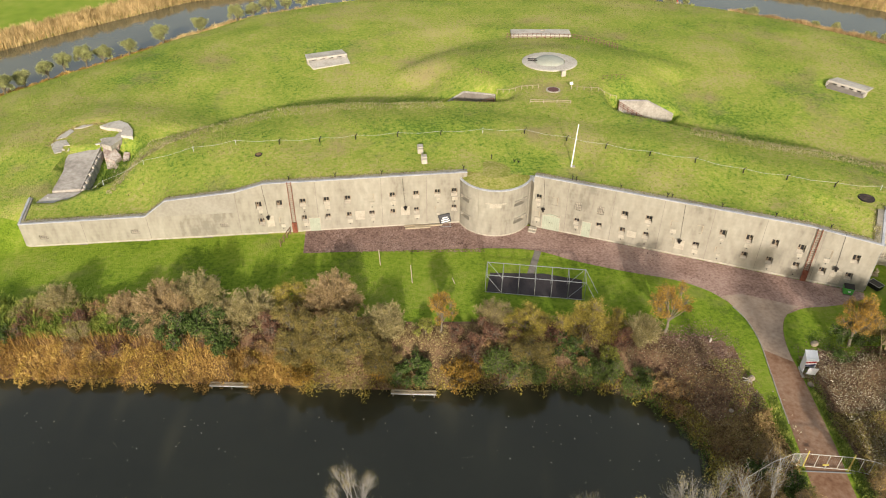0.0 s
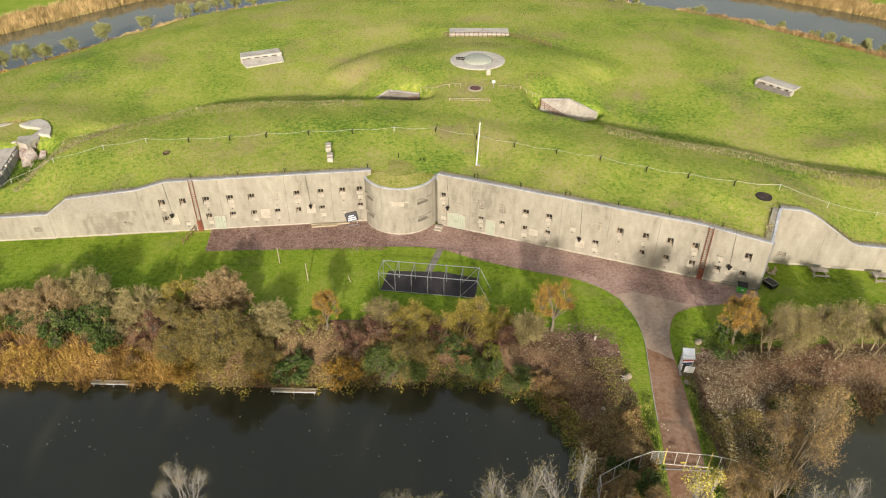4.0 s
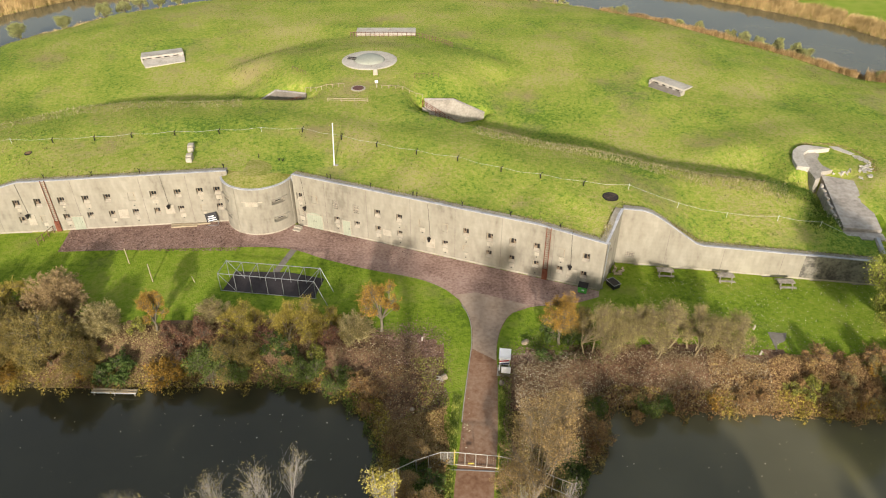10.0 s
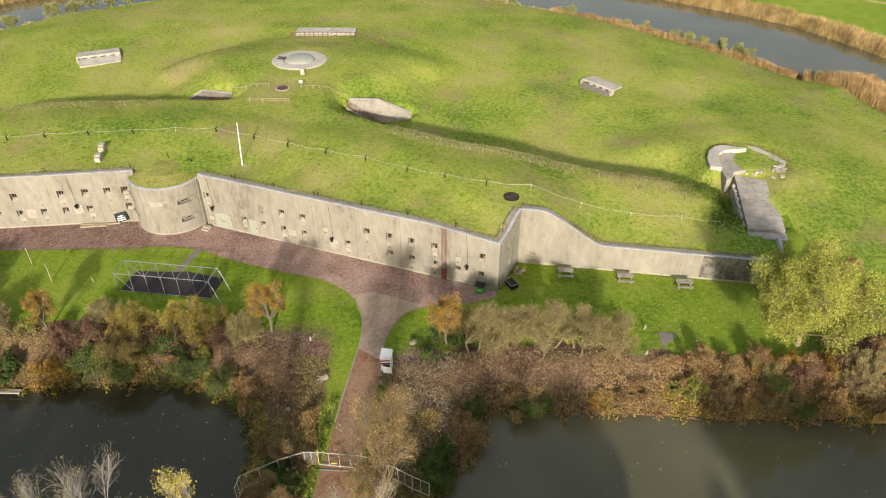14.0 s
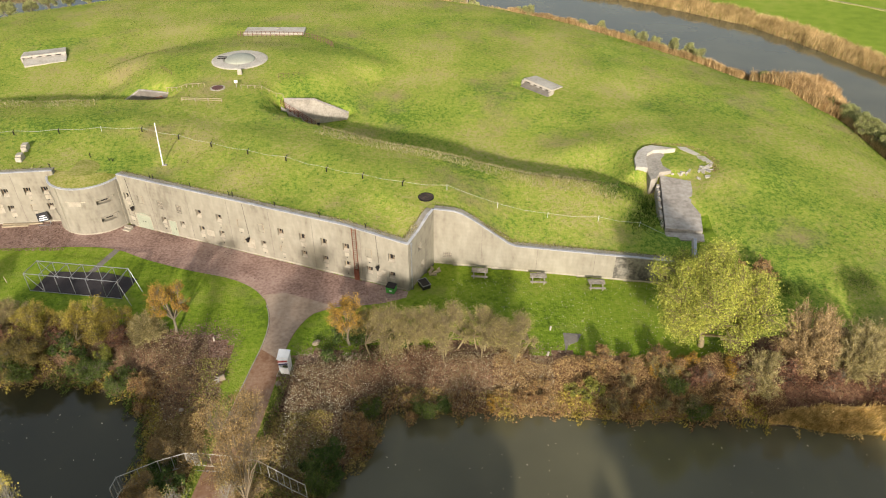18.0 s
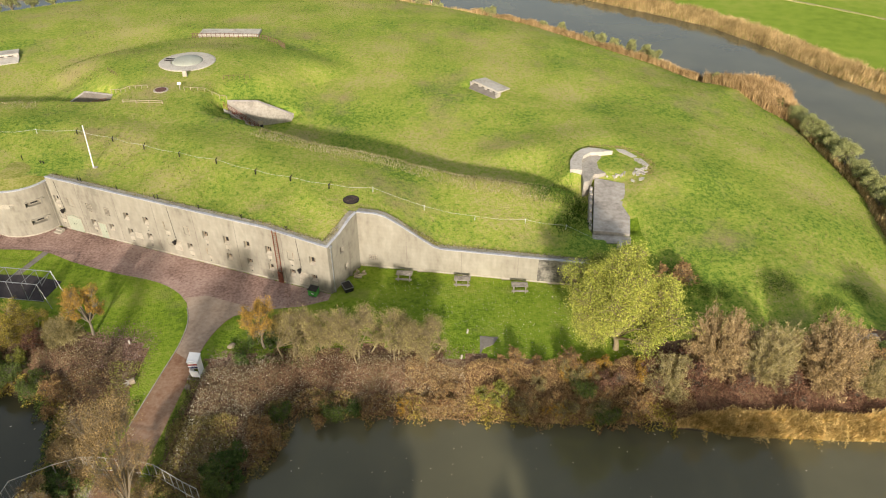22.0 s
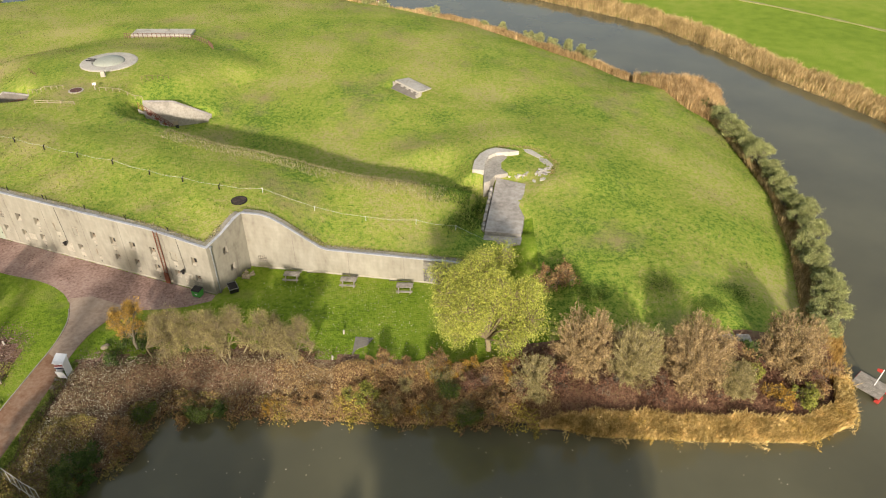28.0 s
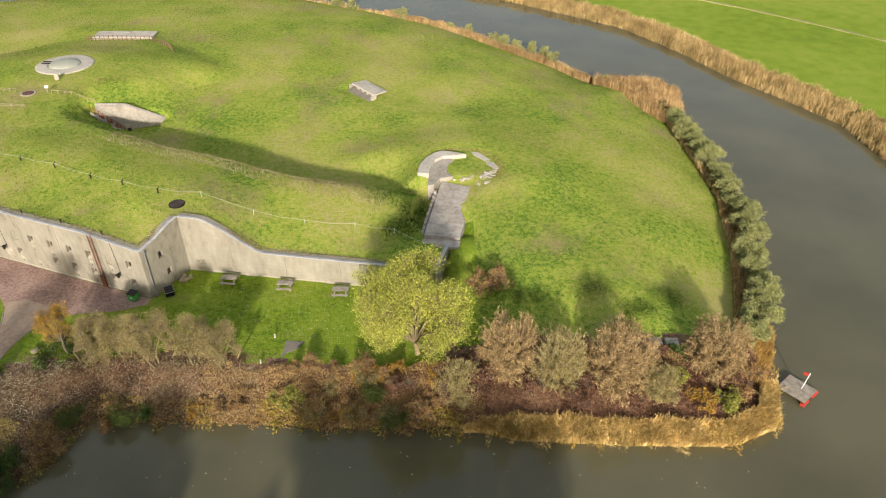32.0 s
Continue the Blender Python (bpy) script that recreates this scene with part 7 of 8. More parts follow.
edge = random.Random(11)
for kind, x, y, s in (
        ("willow_bush", 6.2, 50.9, 1.0), ("willow_bush", 8.8, 51.4, 0.75), ("green_bush", -2.6, 51.4, 1.1), ("green_bush", -4.2, 50.9, 0.9), ("yellow_bush", 1.6, 50.9, 1.15), ("yellow_bush", 3.4, 51.6, 0.9),
        ("yellow_bush", -6.4, 51.6, 0.9), ("green_bush", -26.4, 53.8, 1.5), ("green_bush", -24.2, 55.4, 1.3), ("green_bush", -28.6, 54.8, 1.2), ("green_bush", -22.6, 53.4, 1.1), ("green_bush", -31.6, 55.2, 1.0),
        ("purple_bush", -17.6, 54.4, 1.1), ("purple_bush", -15.2, 56.4, 1.0), ("russet_bush", -18.4, 52.0, 0.9), ("yellow_bush", -14.4, 51.2, 0.9), ("green_bush", 12.0, 53.0, 0.9), ("green_bush", 13.6, 52.6, 1.0),
        ("lime_bush", 11.2, 52.6, 0.7), ("willow_bush", 16.6, 51.2, 0.7), ("willow_bush", 19.4, 50.0, 0.6), ("willow_bush", 14.6, 51.4, 0.6), ("russet_bush", 21.4, 49.6, 0.8), ("russet_bush", 23.0, 47.4, 0.85), ("purple_bush", 4.0, 54.0, 1.0),
        ("purple_bush", 10.4, 53.8, 1.1), ("purple_bush", 18.0, 53.4, 0.9), ("russet_bush", 25.2, 42.2, 0.5), ("green_bush", 27.2, 38.8, 0.8), ("green_bush", 28.4, 36.4, 1.0), ("russet_bush", 26.0, 36.0, 0.9),
        ("green_bush", 41.2, 41.6, 0.8), ("green_bush", 40.0, 40.2, 0.9), ("green_bush", 41.6, 39.4, 0.7), ("willow_bush", 40.6, 38.6, 0.7), ("russet_bush", 43.2, 44.0, 0.9), ("russet_bush", 44.2, 42.6, 0.7), ("russet_bush", 48.6, 47.0, 0.9), ("green_bush", 51.0, 47.6, 0.6),
        ("yellow_bush", 56.0, 47.6, 0.6), ("russet_bush", 58.8, 47.8, 0.7), ("lime_bush", 65.6, 49.0, 1.1), ("lime_bush", 63.8, 49.2, 0.8), ("russet_bush", 68.6, 48.6, 0.9), ("yellow_bush", 70.4, 47.9, 0.7),
        ("russet_bush", 72.2, 48.6, 1.0), ("willow_bush", 73.2, 49.4, 0.6), ("pale_bush", 74.8, 47.6, 0.8), ("purple_bush", 76.0, 49.6, 1.0), ("russet_bush", 78.4, 48.0, 1.0), ("purple_bush", 80.2, 49.8, 1.2),
        ("purple_bush", 83.4, 50.2, 1.3), ("purple_bush", 88.6, 49.4, 1.0), ("purple_bush", 93.2, 48.8, 1.1), ("purple_bush", 99.0, 49.2, 1.0), ("lime_bush", 100.8, 50.6, 1.1), ("lime_bush", 102.4, 50.2, 1.2), ("green_bush", 103.4, 53.2, 0.8),
        ("lime_bush", 107.0, 48.2, 1.3), ("yellow_bush", 104.6, 48.2, 0.9), ("russet_bush", 110.0, 50.4, 1.2), ("purple_bush", 109.0, 52.8, 1.2), ("green_bush", 46.6, 53.4, 0.9), ("green_bush", 41.0, 53.6, 0.9),
        ("russet_bush", 84.9, 61.4, 1.2), ("pale_bush", 72.4, 50.6, 0.9), ("pale_bush", -44.6, 57.4, 0.8), ("green_bush", 39.8, 51.8, 0.5), ("green_bush", 43.0, 53.2, 0.8)):
    plant(kind, x, y - (0.9 if y < 52 and x < 62 else 1.6 if x >= 62 and y < 54 else 0.0), s, edge.randrange(2))
for x, y in ((-78.6, 119.6), (-77.3, 123.4), (-74.9, 127.8), (-73.1, 131.4), (-70.2, 133.8), (-67.4, 136.0), (-64.0, 140.6), (-59.3, 146.6), (-53.3, 154.4), (-46.9, 160.6), (-44.0, 164.6), (-40.8, 167.0), (-37.2, 169.3), (-33.8, 172.0)):
    plant("willow", x, y, edge.uniform(1.0, 1.25), edge.randrange(2), z=0.5)
for x, y in ((69.0, 163.6), (70.8, 162.4), (82.0, 154.6), (85.2, 153.0), (90.6, 147.6), (92.8, 145.4), (95.2, 143.2), (97.6, 140.8), (99.8, 137.6), (101.4, 135.4), (109.4, 122.2), (111.6, 120.8), (113.0, 120.0), (54.6, 173.0), (58.4, 171.0)):
    plant("willow_shrub", x, y, edge.uniform(0.95, 1.2), edge.randrange(2), z=0.5)
plant("dark_bush", 117.4, 112.6, 1.0, 0, z=0.4)
for i in range(19):
    f = i / 18
    x = float(np.interp(f, [0, 0.3, 0.6, 0.85, 1], [119.0, 120.4, 119.8, 116.6, 113.2]))
    y = 108.2 - 53.0 * f
    plant("willow", x - 0.5 + edge.uniform(-0.4, 0.4), y, edge.uniform(1.05, 1.35), edge.randrange(2), squash=0.9, z=0.6)
for kind, x, y, s, v in (("tall_bare", -6.2, 29.6, 0.70, 0), ("tall_bare", -20.0, 26.0, 0.72, 1), ("tall_bare", -34.0, 27.0, 0.68, 0), ("tall_bare", 9.9, 24.6, 0.93, 1), ("tall_bare", 16.4, 25.6, 0.98, 0), ("tall_bare", 20.2, 25.4, 0.99, 1),
                         ("tall_yellow", 26.7, 23.8, 1.0, 0), ("tall_bare", 36.0, 24.4, 1.0, 0), ("tall_bare", 2.0, 24.0, 0.8, 0), ("tall_bare", -13.0, 24.0, 0.78, 0), ("tall_bare", 43.5, 23.0, 0.9, 1), ("tall_bare", -48.0, 25.0, 0.7, 1)):
    plant(kind, x, y, s, v, z=0.8)
plant("gate_tree", 36.5, 31.6, 1.0, 0, z=1.6)
plant("gate_shrub", 35.2, 33.6, 0.66, 0, z=2.2)
plant("gate_shrub", 38.6, 30.4, 0.7, 1, z=1.6)
plant("gate_shrub", 28.8, 33.2, 0.45, 1, z=2.0)
plant("gate_shrub", 27.4, 38.4, 0.36, 0, z=2.2)
plant("gate_shrub", 26.6, 35.4, 0.4, 0, z=1.6)


# low growth filling the bank
fill = random.Random(4)
for x0, x1, y0, y1, n, kinds in ((-46, -12, 52.5, 58.5, 22, ("russet_bush", "green_bush", "purple_bush", "russet_bush", "pale_bush")), (-12, 18, 51.5, 56.5, 18, ("russet_bush", "purple_bush", "lime_bush", "pale_bush")),
                                 (60, 84, 47.6, 50.4, 16, ("russet_bush", "pale_bush", "russet_bush", "yellow_bush")),
                                 (84, 110, 48.6, 51.4, 16, ("purple_bush", "russet_bush", "purple_bush"))):
    for _ in range(n):
        x, y = fill.uniform(x0, x1), fill.uniform(y0, y1)
        if distance_to(ISLAND, np.array([x]), np.array([y]))[0][0] > 0.7 and inside(ISLAND, np.array([x]), np.array([y]))[0]:
            plant(fill.choice(kinds), x, y, fill.uniform(0.5, 0.95), fill.randrange(2))
# the wood on the near bank, whose shade lies on the water
for i in range(52):
    x = -70 + i * 3.1 + fill.uniform(-0.8, 0.8)
    if 54.5 < x < 68.0 or x > 88.5 or 26.5 < x < 38.5:
        continue
    if -44 < x < -35 or -23 < x < -17 or -3 < x < 2:
        plant("branchy", x, 15.5 + 2.5 * math.sin(i * 1.9), 1.75, i % 2, squash=1.25, z=0.8)
        continue
    plant(("grey" if i % 4 else "brown") if x < 25 else ("olive" if i % 4 else "brown"), x, 15.5 + 2.5 * math.sin(i * 1.9), 1.35 + 0.1 * math.sin(i * 2.7), i % 2, squash=1.55, z=0.8)


# ---- reeds, brambles, tufts and fallen leaves ----
def along(line, n, d0, d1, g):
    """Random points in a band beside a plan line (to its left side positive)."""
    a, b = np.array(line[:-1], float), np.array(line[1:], float)
    ln = np.linalg.norm(b - a, axis=1)
    k = g.choice(len(ln), n, p=ln / ln.sum())
    u = (b - a)[k] / ln[k][:, None]
    p = a[k] + (b - a)[k] * g.uniform(0, 1, (n, 1))
    return p + np.stack([-u[:, 1], u[:, 0]], -1) * g.uniform(min(d0, d1), max(d0, d1), (n, 1))


def on_ground(P, lift=0.0):
    b = behind(P[:, 0], P[:, 1])[0]
    zf, zb = ground_height(P[:, 0], P[:, 1], False), ground_height(P[:, 0], P[:, 1], True)
    z = np.where((b > 0.3) & (P[:, 0] > -52.6) & (P[:, 0] < 80.6), zb, zf)
    return np.stack([P[:, 0], P[:, 1], np.maximum(z, -0.15) + lift], -1)


def reeds(line, n, d0, d1, high, width, mat, label, wind=(0, 0), lean=0.16, plume=1.0, keep=None, taper=0.0):
    g = np.random.default_rng(n + int(abs(line[0][0]) * 10))
    P = along(line, n, d0, d1, g)
    if keep is not None:
        P = P[inside(keep, P[:, 0], P[:, 1])]
        n = len(P)
    if taper:
        f = np.clip((P[:, 0] - line[0][0]) / taper, 0.12, 1)
        P[:, 1] = line[0][1] + (P[:, 1] - line[0][1]) * f
    clump = 0.75 + 0.25 * np.sin(P[:, 0] * 1.1 + 2 * np.sin(P[:, 1] * 0.7)) * np.sin(P[:, 1] * 1.3 + P[:, 0] * 0.4)
    h = high * clump * g.uniform(0.7, 1.15, n)
    me = blades_mesh("reed_bed", on_ground(P, -0.05), h, width * g.uniform(0.7, 1.3, n), mat, g, lean, wind)
    tagged(new("reed_bed", me), label, "reeds", "", "stuff")
    m = int(n * plume)
    if m:
        k = g.integers(0, n, m)
        Q = on_ground(P[k], 0.0)
        Q[:, 2] += h[k] * g.uniform(0.25, 1.05, m)
        Q[:, :2] += g.normal(0, 0.12, (m, 2)) + np.array(wind) * (h[k] * 0.6)[:, None]
        V, F = leaf_quads(Q, width * 1.1 * g.uniform(0.5, 1.4, m), g, 0.2, 0.4)
        tagged(new("reed_plumes", mesh_np("reed_plumes", V, F, mat)), "feathery tops of the " + label, "reeds", "", "stuff")


reeds([(-70, 52.0), (-33, 51.4), (-21, 51.0)], 6000, -0.8, 3.0, 1.7, 0.04, REED_ORANGE, "orange-brown reed bed along the moat's edge", (0.0, -0.15), plume=1.6)
reeds([(-21, 50.6), (-14.5, 50.2)], 1800, -0.4, 2.0, 1.3, 0.09, REED_ORANGE, "low orange-brown reeds at the moat's edge")
reeds([(-66, 55.4), (-34, 55.8)], 13000, -1.2, 4.0, 1.9, 0.08, REED_GREEN, "tall green and yellow weeds behind the reeds", (0.1, -0.1), 0.35)
reeds([(82.0, 44.9), (88, 44.3), (97, 43.8), (107, 43.7), (111.6, 45.7), (113.4, 50.2)], 22000, -0.5, 1.5, 1.55, 0.05, REED, "golden reed bed along the moat's edge", (-0.05, -0.25), taper=5.0)
reeds([(110.8, 50.2), (113.5, 54.0), (115.2, 58.0)], 6000, -1.0, 2.8, 2.0, 0.05, REED_ORANGE, "brown reeds at the island's corner")
reeds([(114.5, 55), (119, 70), (121.5, 84), (121.2, 99), (120.3, 111)], 12000, -0.6, 3.6, 1.6, 0.07, F_BROWN, "brown undergrowth below the bank willows")
SHOULDER = [(117.0, 107.5), (120.8, 111), (122.6, 116.5), (123.2, 122.5), (120.6, 127.4), (115.5, 127.2), (109.5, 127.6), (107.4, 123.5), (110.8, 116.5), (113.8, 110.5)]
reeds([(115.3, 107), (115.3, 128)], 26000, -8.2, 8.2, 2.3, 0.07, REED_TAWNY, "pale brown reed patch on the island's shoulder", keep=SHOULDER)
reeds([(109.5, 127.2), (104, 135.5), (93, 147), (81, 159.5), (68, 168)], 26000, -0.3, 4.4, 1.7, 0.065, REED_TAWNY, "dry reeds along the island's far bank")
reeds([(68, 168), (50, 178), (30, 184), (8, 185), (-12, 180.5), (-31, 173.5), (-48, 163), (-59, 149.5)], 16000, -0.3, 1.8, 1.5, 0.09, REED_FAR, "dry reeds along the island's far bank")
reeds([(-59, 149.5), (-69, 136.5), (-81, 121), (-92, 100)], 4500, -0.2, 1.4, 1.1, 0.14, REED_ORANGE, "low dry reeds along the island's far bank")
reeds([(155, 66), (150, 97), (148.5, 112), (143.5, 121), (137, 131.5), (130, 147), (121, 162), (109.5, 172), (95, 183.5), (70, 198)], 48000, 0.6, -5.4, 2.0, 0.06, REED_FAR, "broad dry reed belt on the moat's outer bank", (0.05, -0.1))
reeds([(0, 207), (-33, 198), (-64.6, 181), (-84, 159), (-94, 146), (-110, 124)], 30000, 0.6, -5.5, 2.4, 0.075, REED_FAR, "broad dry reed belt on the moat's outer bank")
reeds([(70, 198), (35, 207), (0, 207)], 10000, 0.6, -5, 2.4, 0.1, REED_FAR, "broad dry reed belt on the moat's outer bank")


def brambles(x0, x1, y0, y1, n, mat, label, seed, high=0.7, keep=None, leaf=0.07):
    """A tangle of leaves over the litter, heaped in mounds."""
    g = np.random.default_rng(seed)
    P = np.stack([g.uniform(x0, x1, n), g.uniform(y0, y1, n)], -1)
    d, _, _ = distance_to(ISLAND, P[:, 0], P[:, 1])
    ok = (inside(ISLAND, P[:, 0], P[:, 1]) | (d < 0.5)) & ~((P[:, 0] > 30.3) & (P[:, 0] < 34.9 + 0.075 * np.minimum(P[:, 1] - 47, 0)) & (P[:, 1] > 20))
    if keep is not None:
        ok &= keep(P[:, 0], P[:, 1], d)
    P = P[ok]
    mound = 0.45 + 0.55 * np.sin(P[:, 0] * 0.9 + 1.3 * np.sin(P[:, 1] * 0.8)) * np.sin(P[:, 1] * 1.1 + P[:, 0] * 0.35)
    Q = on_ground(P)
    Q[:, 2] += high * np.clip(mound, 0.08, 1) * g.uniform(0, 1, len(P)) ** 0.5 + 0.03
    V, F = leaf_quads(Q, leaf * g.uniform(0.55, 1.35, len(P)), g, 0.7)
    tagged(new("bramble_thicket", mesh_np("bramble_thicket", V, F, mat)), label, "brambles", "", "stuff")


def lumpy(x, y):
    """Uneven heaps about two metres across, 0 to 1."""
    return 0.5 + 0.2 * np.sin(1.9 * x + 1.3 * np.sin(1.1 * y)) + 0.17 * np.sin(0.83 * x + 1.7 + 0.6 * y) + 0.13 * np.sin(4.1 * x - 2.2 * y)


def overhang(x0, x1, n, out, high, mats, label, seed, leaf=0.10, slim=0.45, deep=2.2):
    """Leafy growth heaped along the waterline and hanging unevenly over it."""
    g = np.random.default_rng(seed)
    q = np.stack([g.uniform(x0, x1, n * 3), g.uniform(34, 56, n * 3)], -1)
    d, _, _ = distance_to(ISLAND, q[:, 0], q[:, 1])
    d = np.where(inside(ISLAND, q[:, 0], q[:, 1]), d, -d)
    reach = out * lumpy(q[:, 0] * 1.3 + seed, q[:, 1] * 0.8) ** 1.6 * 1.7
    q, d, reach = q[(d > -reach) & (d < deep)], d[(d > -reach) & (d < deep)], reach[(d > -reach) & (d < deep)]
    q, d, reach = q[:n], d[:n], reach[:n]
    f = np.clip((d + reach) / (reach + 1.2), 0, 1)
    top = high * (0.35 + 0.9 * lumpy(q[:, 0], q[:, 1])) * np.sqrt(f) * np.clip((deep - d) / 0.8, 0.25, 1)
    z = np.maximum(d * 0.35, 0.0) + top * g.uniform(0.1, 1.0, len(q)) ** 0.5 + 0.04
    P = np.stack([q[:, 0], q[:, 1], z], -1) + g.normal(0, 0.07, (len(q), 3)) * np.array([1, 1, 0.6])
    P[:, 2] = np.maximum(P[:, 2], 0.03)
    which = (lumpy(q[:, 0] * 0.45 + 3, q[:, 1] * 0.5) + g.normal(0, 0.10, len(q)) > 0.52).astype(int)
    for k, mt in enumerate(mats):
        s = P[which == k] if len(mats) > 1 else P
        V, F = leaf_quads(s, leaf * g.uniform(0.5, 1.5, len(s)), g, 0.3, slim)
        tagged(new("bank_growth", mesh_np("bank_growth", V, F, mt)), label, "undergrowth", "", "stuff")


overhang(-70, -13, 80000, 1.1, 2.1, (REED_ORANGE, REED_GOLD), "feathery orange and golden growth hanging over the water", 3, 0.13, 0.22, 3.4)
overhang(-14, 13, 15000, 1.3, 1.6, (F_OLIVE, F_YOLIVE), "olive leaves hanging over the dark water's edge", 5)
overhang(11, 25, 12000, 1.0, 1.1, (F_GREEN, F_YOLIVE), "green growth along the edge of the pond", 7)
overhang(22.4, 27, 5000, 0.8, 0.9, (F_RUSSET, F_GREY), "dry brown growth along the causeway's edge", 9)
overhang(39, 58, 16000, 1.3, 1.2, (F_OLIVE, F_RUSSET), "brown and olive growth along the pond's edge", 11)
overhang(56, 82, 20000, 1.0, 1.1, (F_YOLIVE, F_RUSSET), "yellow-green and russet growth along the water", 13)
overhang(84, 114, 24000, 1.0, 2.0, (REED, REED_GOLD), "feathery reed edge hanging over the water", 17, 0.12, 0.2, 1.6)
brambles(-64, -14, 52, 58.5, 18000, F_RUSSET, "brown and green undergrowth behind the reeds", 1, 0.9)
F_TAN = foliage("tan_undergrowth", [(0.13, 0.10, 0.045), (0.22, 0.17, 0.075), (0.30, 0.24, 0.11), (0.19, 0.19, 0.05)], 1.2, 1.25)
brambles(-15, 5, 49.4, 56.2, 26000, F_TAN, "tan dead grass and leaves below the trees", 2, 0.45)
brambles(3, 16, 49.4, 57.2, 17000, F_BRAMBLE, "brown leaf-strewn undergrowth below the trees", 20, 0.6)
brambles(13, 30.5, 33, 56, 62000, F_BRAMBLE, "brown leaf litter and brambles on the bank", 3, 0.22, lambda x, y, d: (x < 29.9 + 0.35 * np.sin(y)) & ((y < 55.6 - 0.02 * (x - 18) ** 2)) & ((y < 47) | (x < 28.6 - 0.25 * (y - 47))))
brambles(20, 30.3, 33, 50, 9000, F_RUSSET, "russet and yellow-green scrub on the causeway bank", 4, 0.6, lambda x, y, d: (x < 29.4) & (d < 6))
brambles(35.0, 62, 34, 52.4, 95000, F_BRAMBLE, "grey-brown bramble thicket with pale seed heads", 5, 0.6, lambda x, y, d: (x > 35.3 + 0.25 * np.sin(y)) & (y < 51.5 + 0.5 * np.sin(x) + 1.4 * smooth01((x - 41) / 4) * smooth01((60.5 - x) / 2)) & ((y < 50) | (x > 38.5)))
F_BANK = foliage("tawny_bank_scrub", [(0.13, 0.07, 0.04), (0.21, 0.135, 0.062), (0.27, 0.19, 0.085), (0.22, 0.18, 0.06)], 1.4, 1.5)
brambles(56, 84, 45.2, 52.2, 66000, F_BANK, "russet bramble strip along the water", 6, 0.75, lambda x, y, d: y < 50.9 + 0.6 * np.sin(x * 0.9))
brambles(78, 113, 44.5, 54.5, 64000, F_PURPLE, "purple-brown undergrowth below the trees", 7, 0.8, lambda x, y, d: (y < 52.0 + 0.7 * np.sin(x * 0.7)) & (d > 1.3))
brambles(43, 60, 48.6, 52.4, 9000, F_PURPLE, "purple-brown bramble stems below the bare trees", 19, 0.7, lambda x, y, d: np.sin(x * 0.55 + 0.7) > -0.35, 0.06)
brambles(36.4, 47, 50.5, 56, 5000, F_GREEN, "low green weeds below the orange trees", 8, 0.5, lambda x, y, d: (y < 54.5 + 0.6 * np.sin(x)) & (x > 39 - 0.3 * (y - 50)))


brambles(24.5, 30.3, 40, 51, 5000, F_WEED, "yellow-green weeds between the litter and the grass", 14, 0.3, lambda x, y, d: (x > 27.2 + 0.9 * np.sin(y * 0.7) - 0.12 * (51 - y)) & (x < 30.2 + 0.4 * np.sin(y * 1.7)), 0.07)
brambles(26.0, 31.0, 32, 44, 5000, F_OLIVE, "olive weeds along the causeway's verge", 15, 0.4, lambda x, y, d: (x > 28.0 + 0.6 * np.sin(y)) & (x < 30.2), 0.08)


for line, n, d0, d1 in (([(34.0, 32), (34.5, 40), (35.0, 47.2), (35.3, 51)], 5200, -1.1, -0.05), ([(30.4, 34), (30.9, 40), (31.5, 46)], 2200, 0.05, 0.9), ([(33.8, 22), (33.9, 34)], 2600, -1.6, 0.0), ([(30.2, 22), (30.4, 34)], 2600, 0.0, 1.6)):
    vg = np.random.default_rng(n)
    q = along(line, n, d0, d1, vg)
    tagged(new("verge_grass", blades_mesh("verge_grass", on_ground(q, 0.0), vg.uniform(0.1, 0.3, n), vg.uniform(0.03, 0.07, n), REED_GREEN, vg, 0.5)), "rank dark green grass on the path's verge", "grass", "", "stuff")
brambles(25.4, 40.4, 20, 36, 26000, F_GREEN, "dark green growth beside the path beyond the gate", 23, 0.8, lambda x, y, d: (d > 0.5) & (np.sin(x * 1.1) * np.sin(y * 0.8) > -0.5), 0.09)
# coarse herbs set where crown shadows fall, their dark green deepening that shade
F_SHADE_HERB = foliage("shade_dark_leaves", [(0.06, 0.10, 0.018), (0.10, 0.155, 0.025), (0.14, 0.19, 0.035)], 1.0, 1.1)
for k, (x, y, w) in enumerate(((86.2, 63.0, 2.4), (89.0, 59.5, 1.6), (96.3, 60.8, 2.8), (104.6, 60.2, 2.4), (101.0, 57.5, 1.8))):
    hg = np.random.default_rng(60 + k)
    q = hg.normal(0, 0.5, (2200, 2)) * np.array([w, w * 0.8]) + np.array([x, y])
    P = on_ground(q)
    P[:, 2] += 0.45 * hg.uniform(0, 1, len(q)) * np.exp(-((q[:, 0] - x) ** 2 + (q[:, 1] - y) ** 2) / w ** 2)
    V, F = leaf_quads(P, 0.06 * hg.uniform(0.5, 1.4, len(P)), hg, 0.8)
    tagged(new("nettle_patch", mesh_np("nettle_patch", V, F, F_SHADE_HERB)), "low dark green herbs deepening a tree crown's shadow on the grass", "weeds", "", "stuff")
F_TAWNY = foliage("tawny_scrub", [(0.12, 0.075, 0.035), (0.20, 0.135, 0.055), (0.27, 0.19, 0.08), (0.21, 0.18, 0.06)], 1.2, 1.15)
brambles(24.2, 30.2, 32, 44, 22000, F_TAWNY, "tawny dry scrub on the causeway bank by the gate", 16, 1.1, lambda x, y, d: (x < 30.0 + 0.3 * np.sin(y)) & (d > 0.4), 0.085)
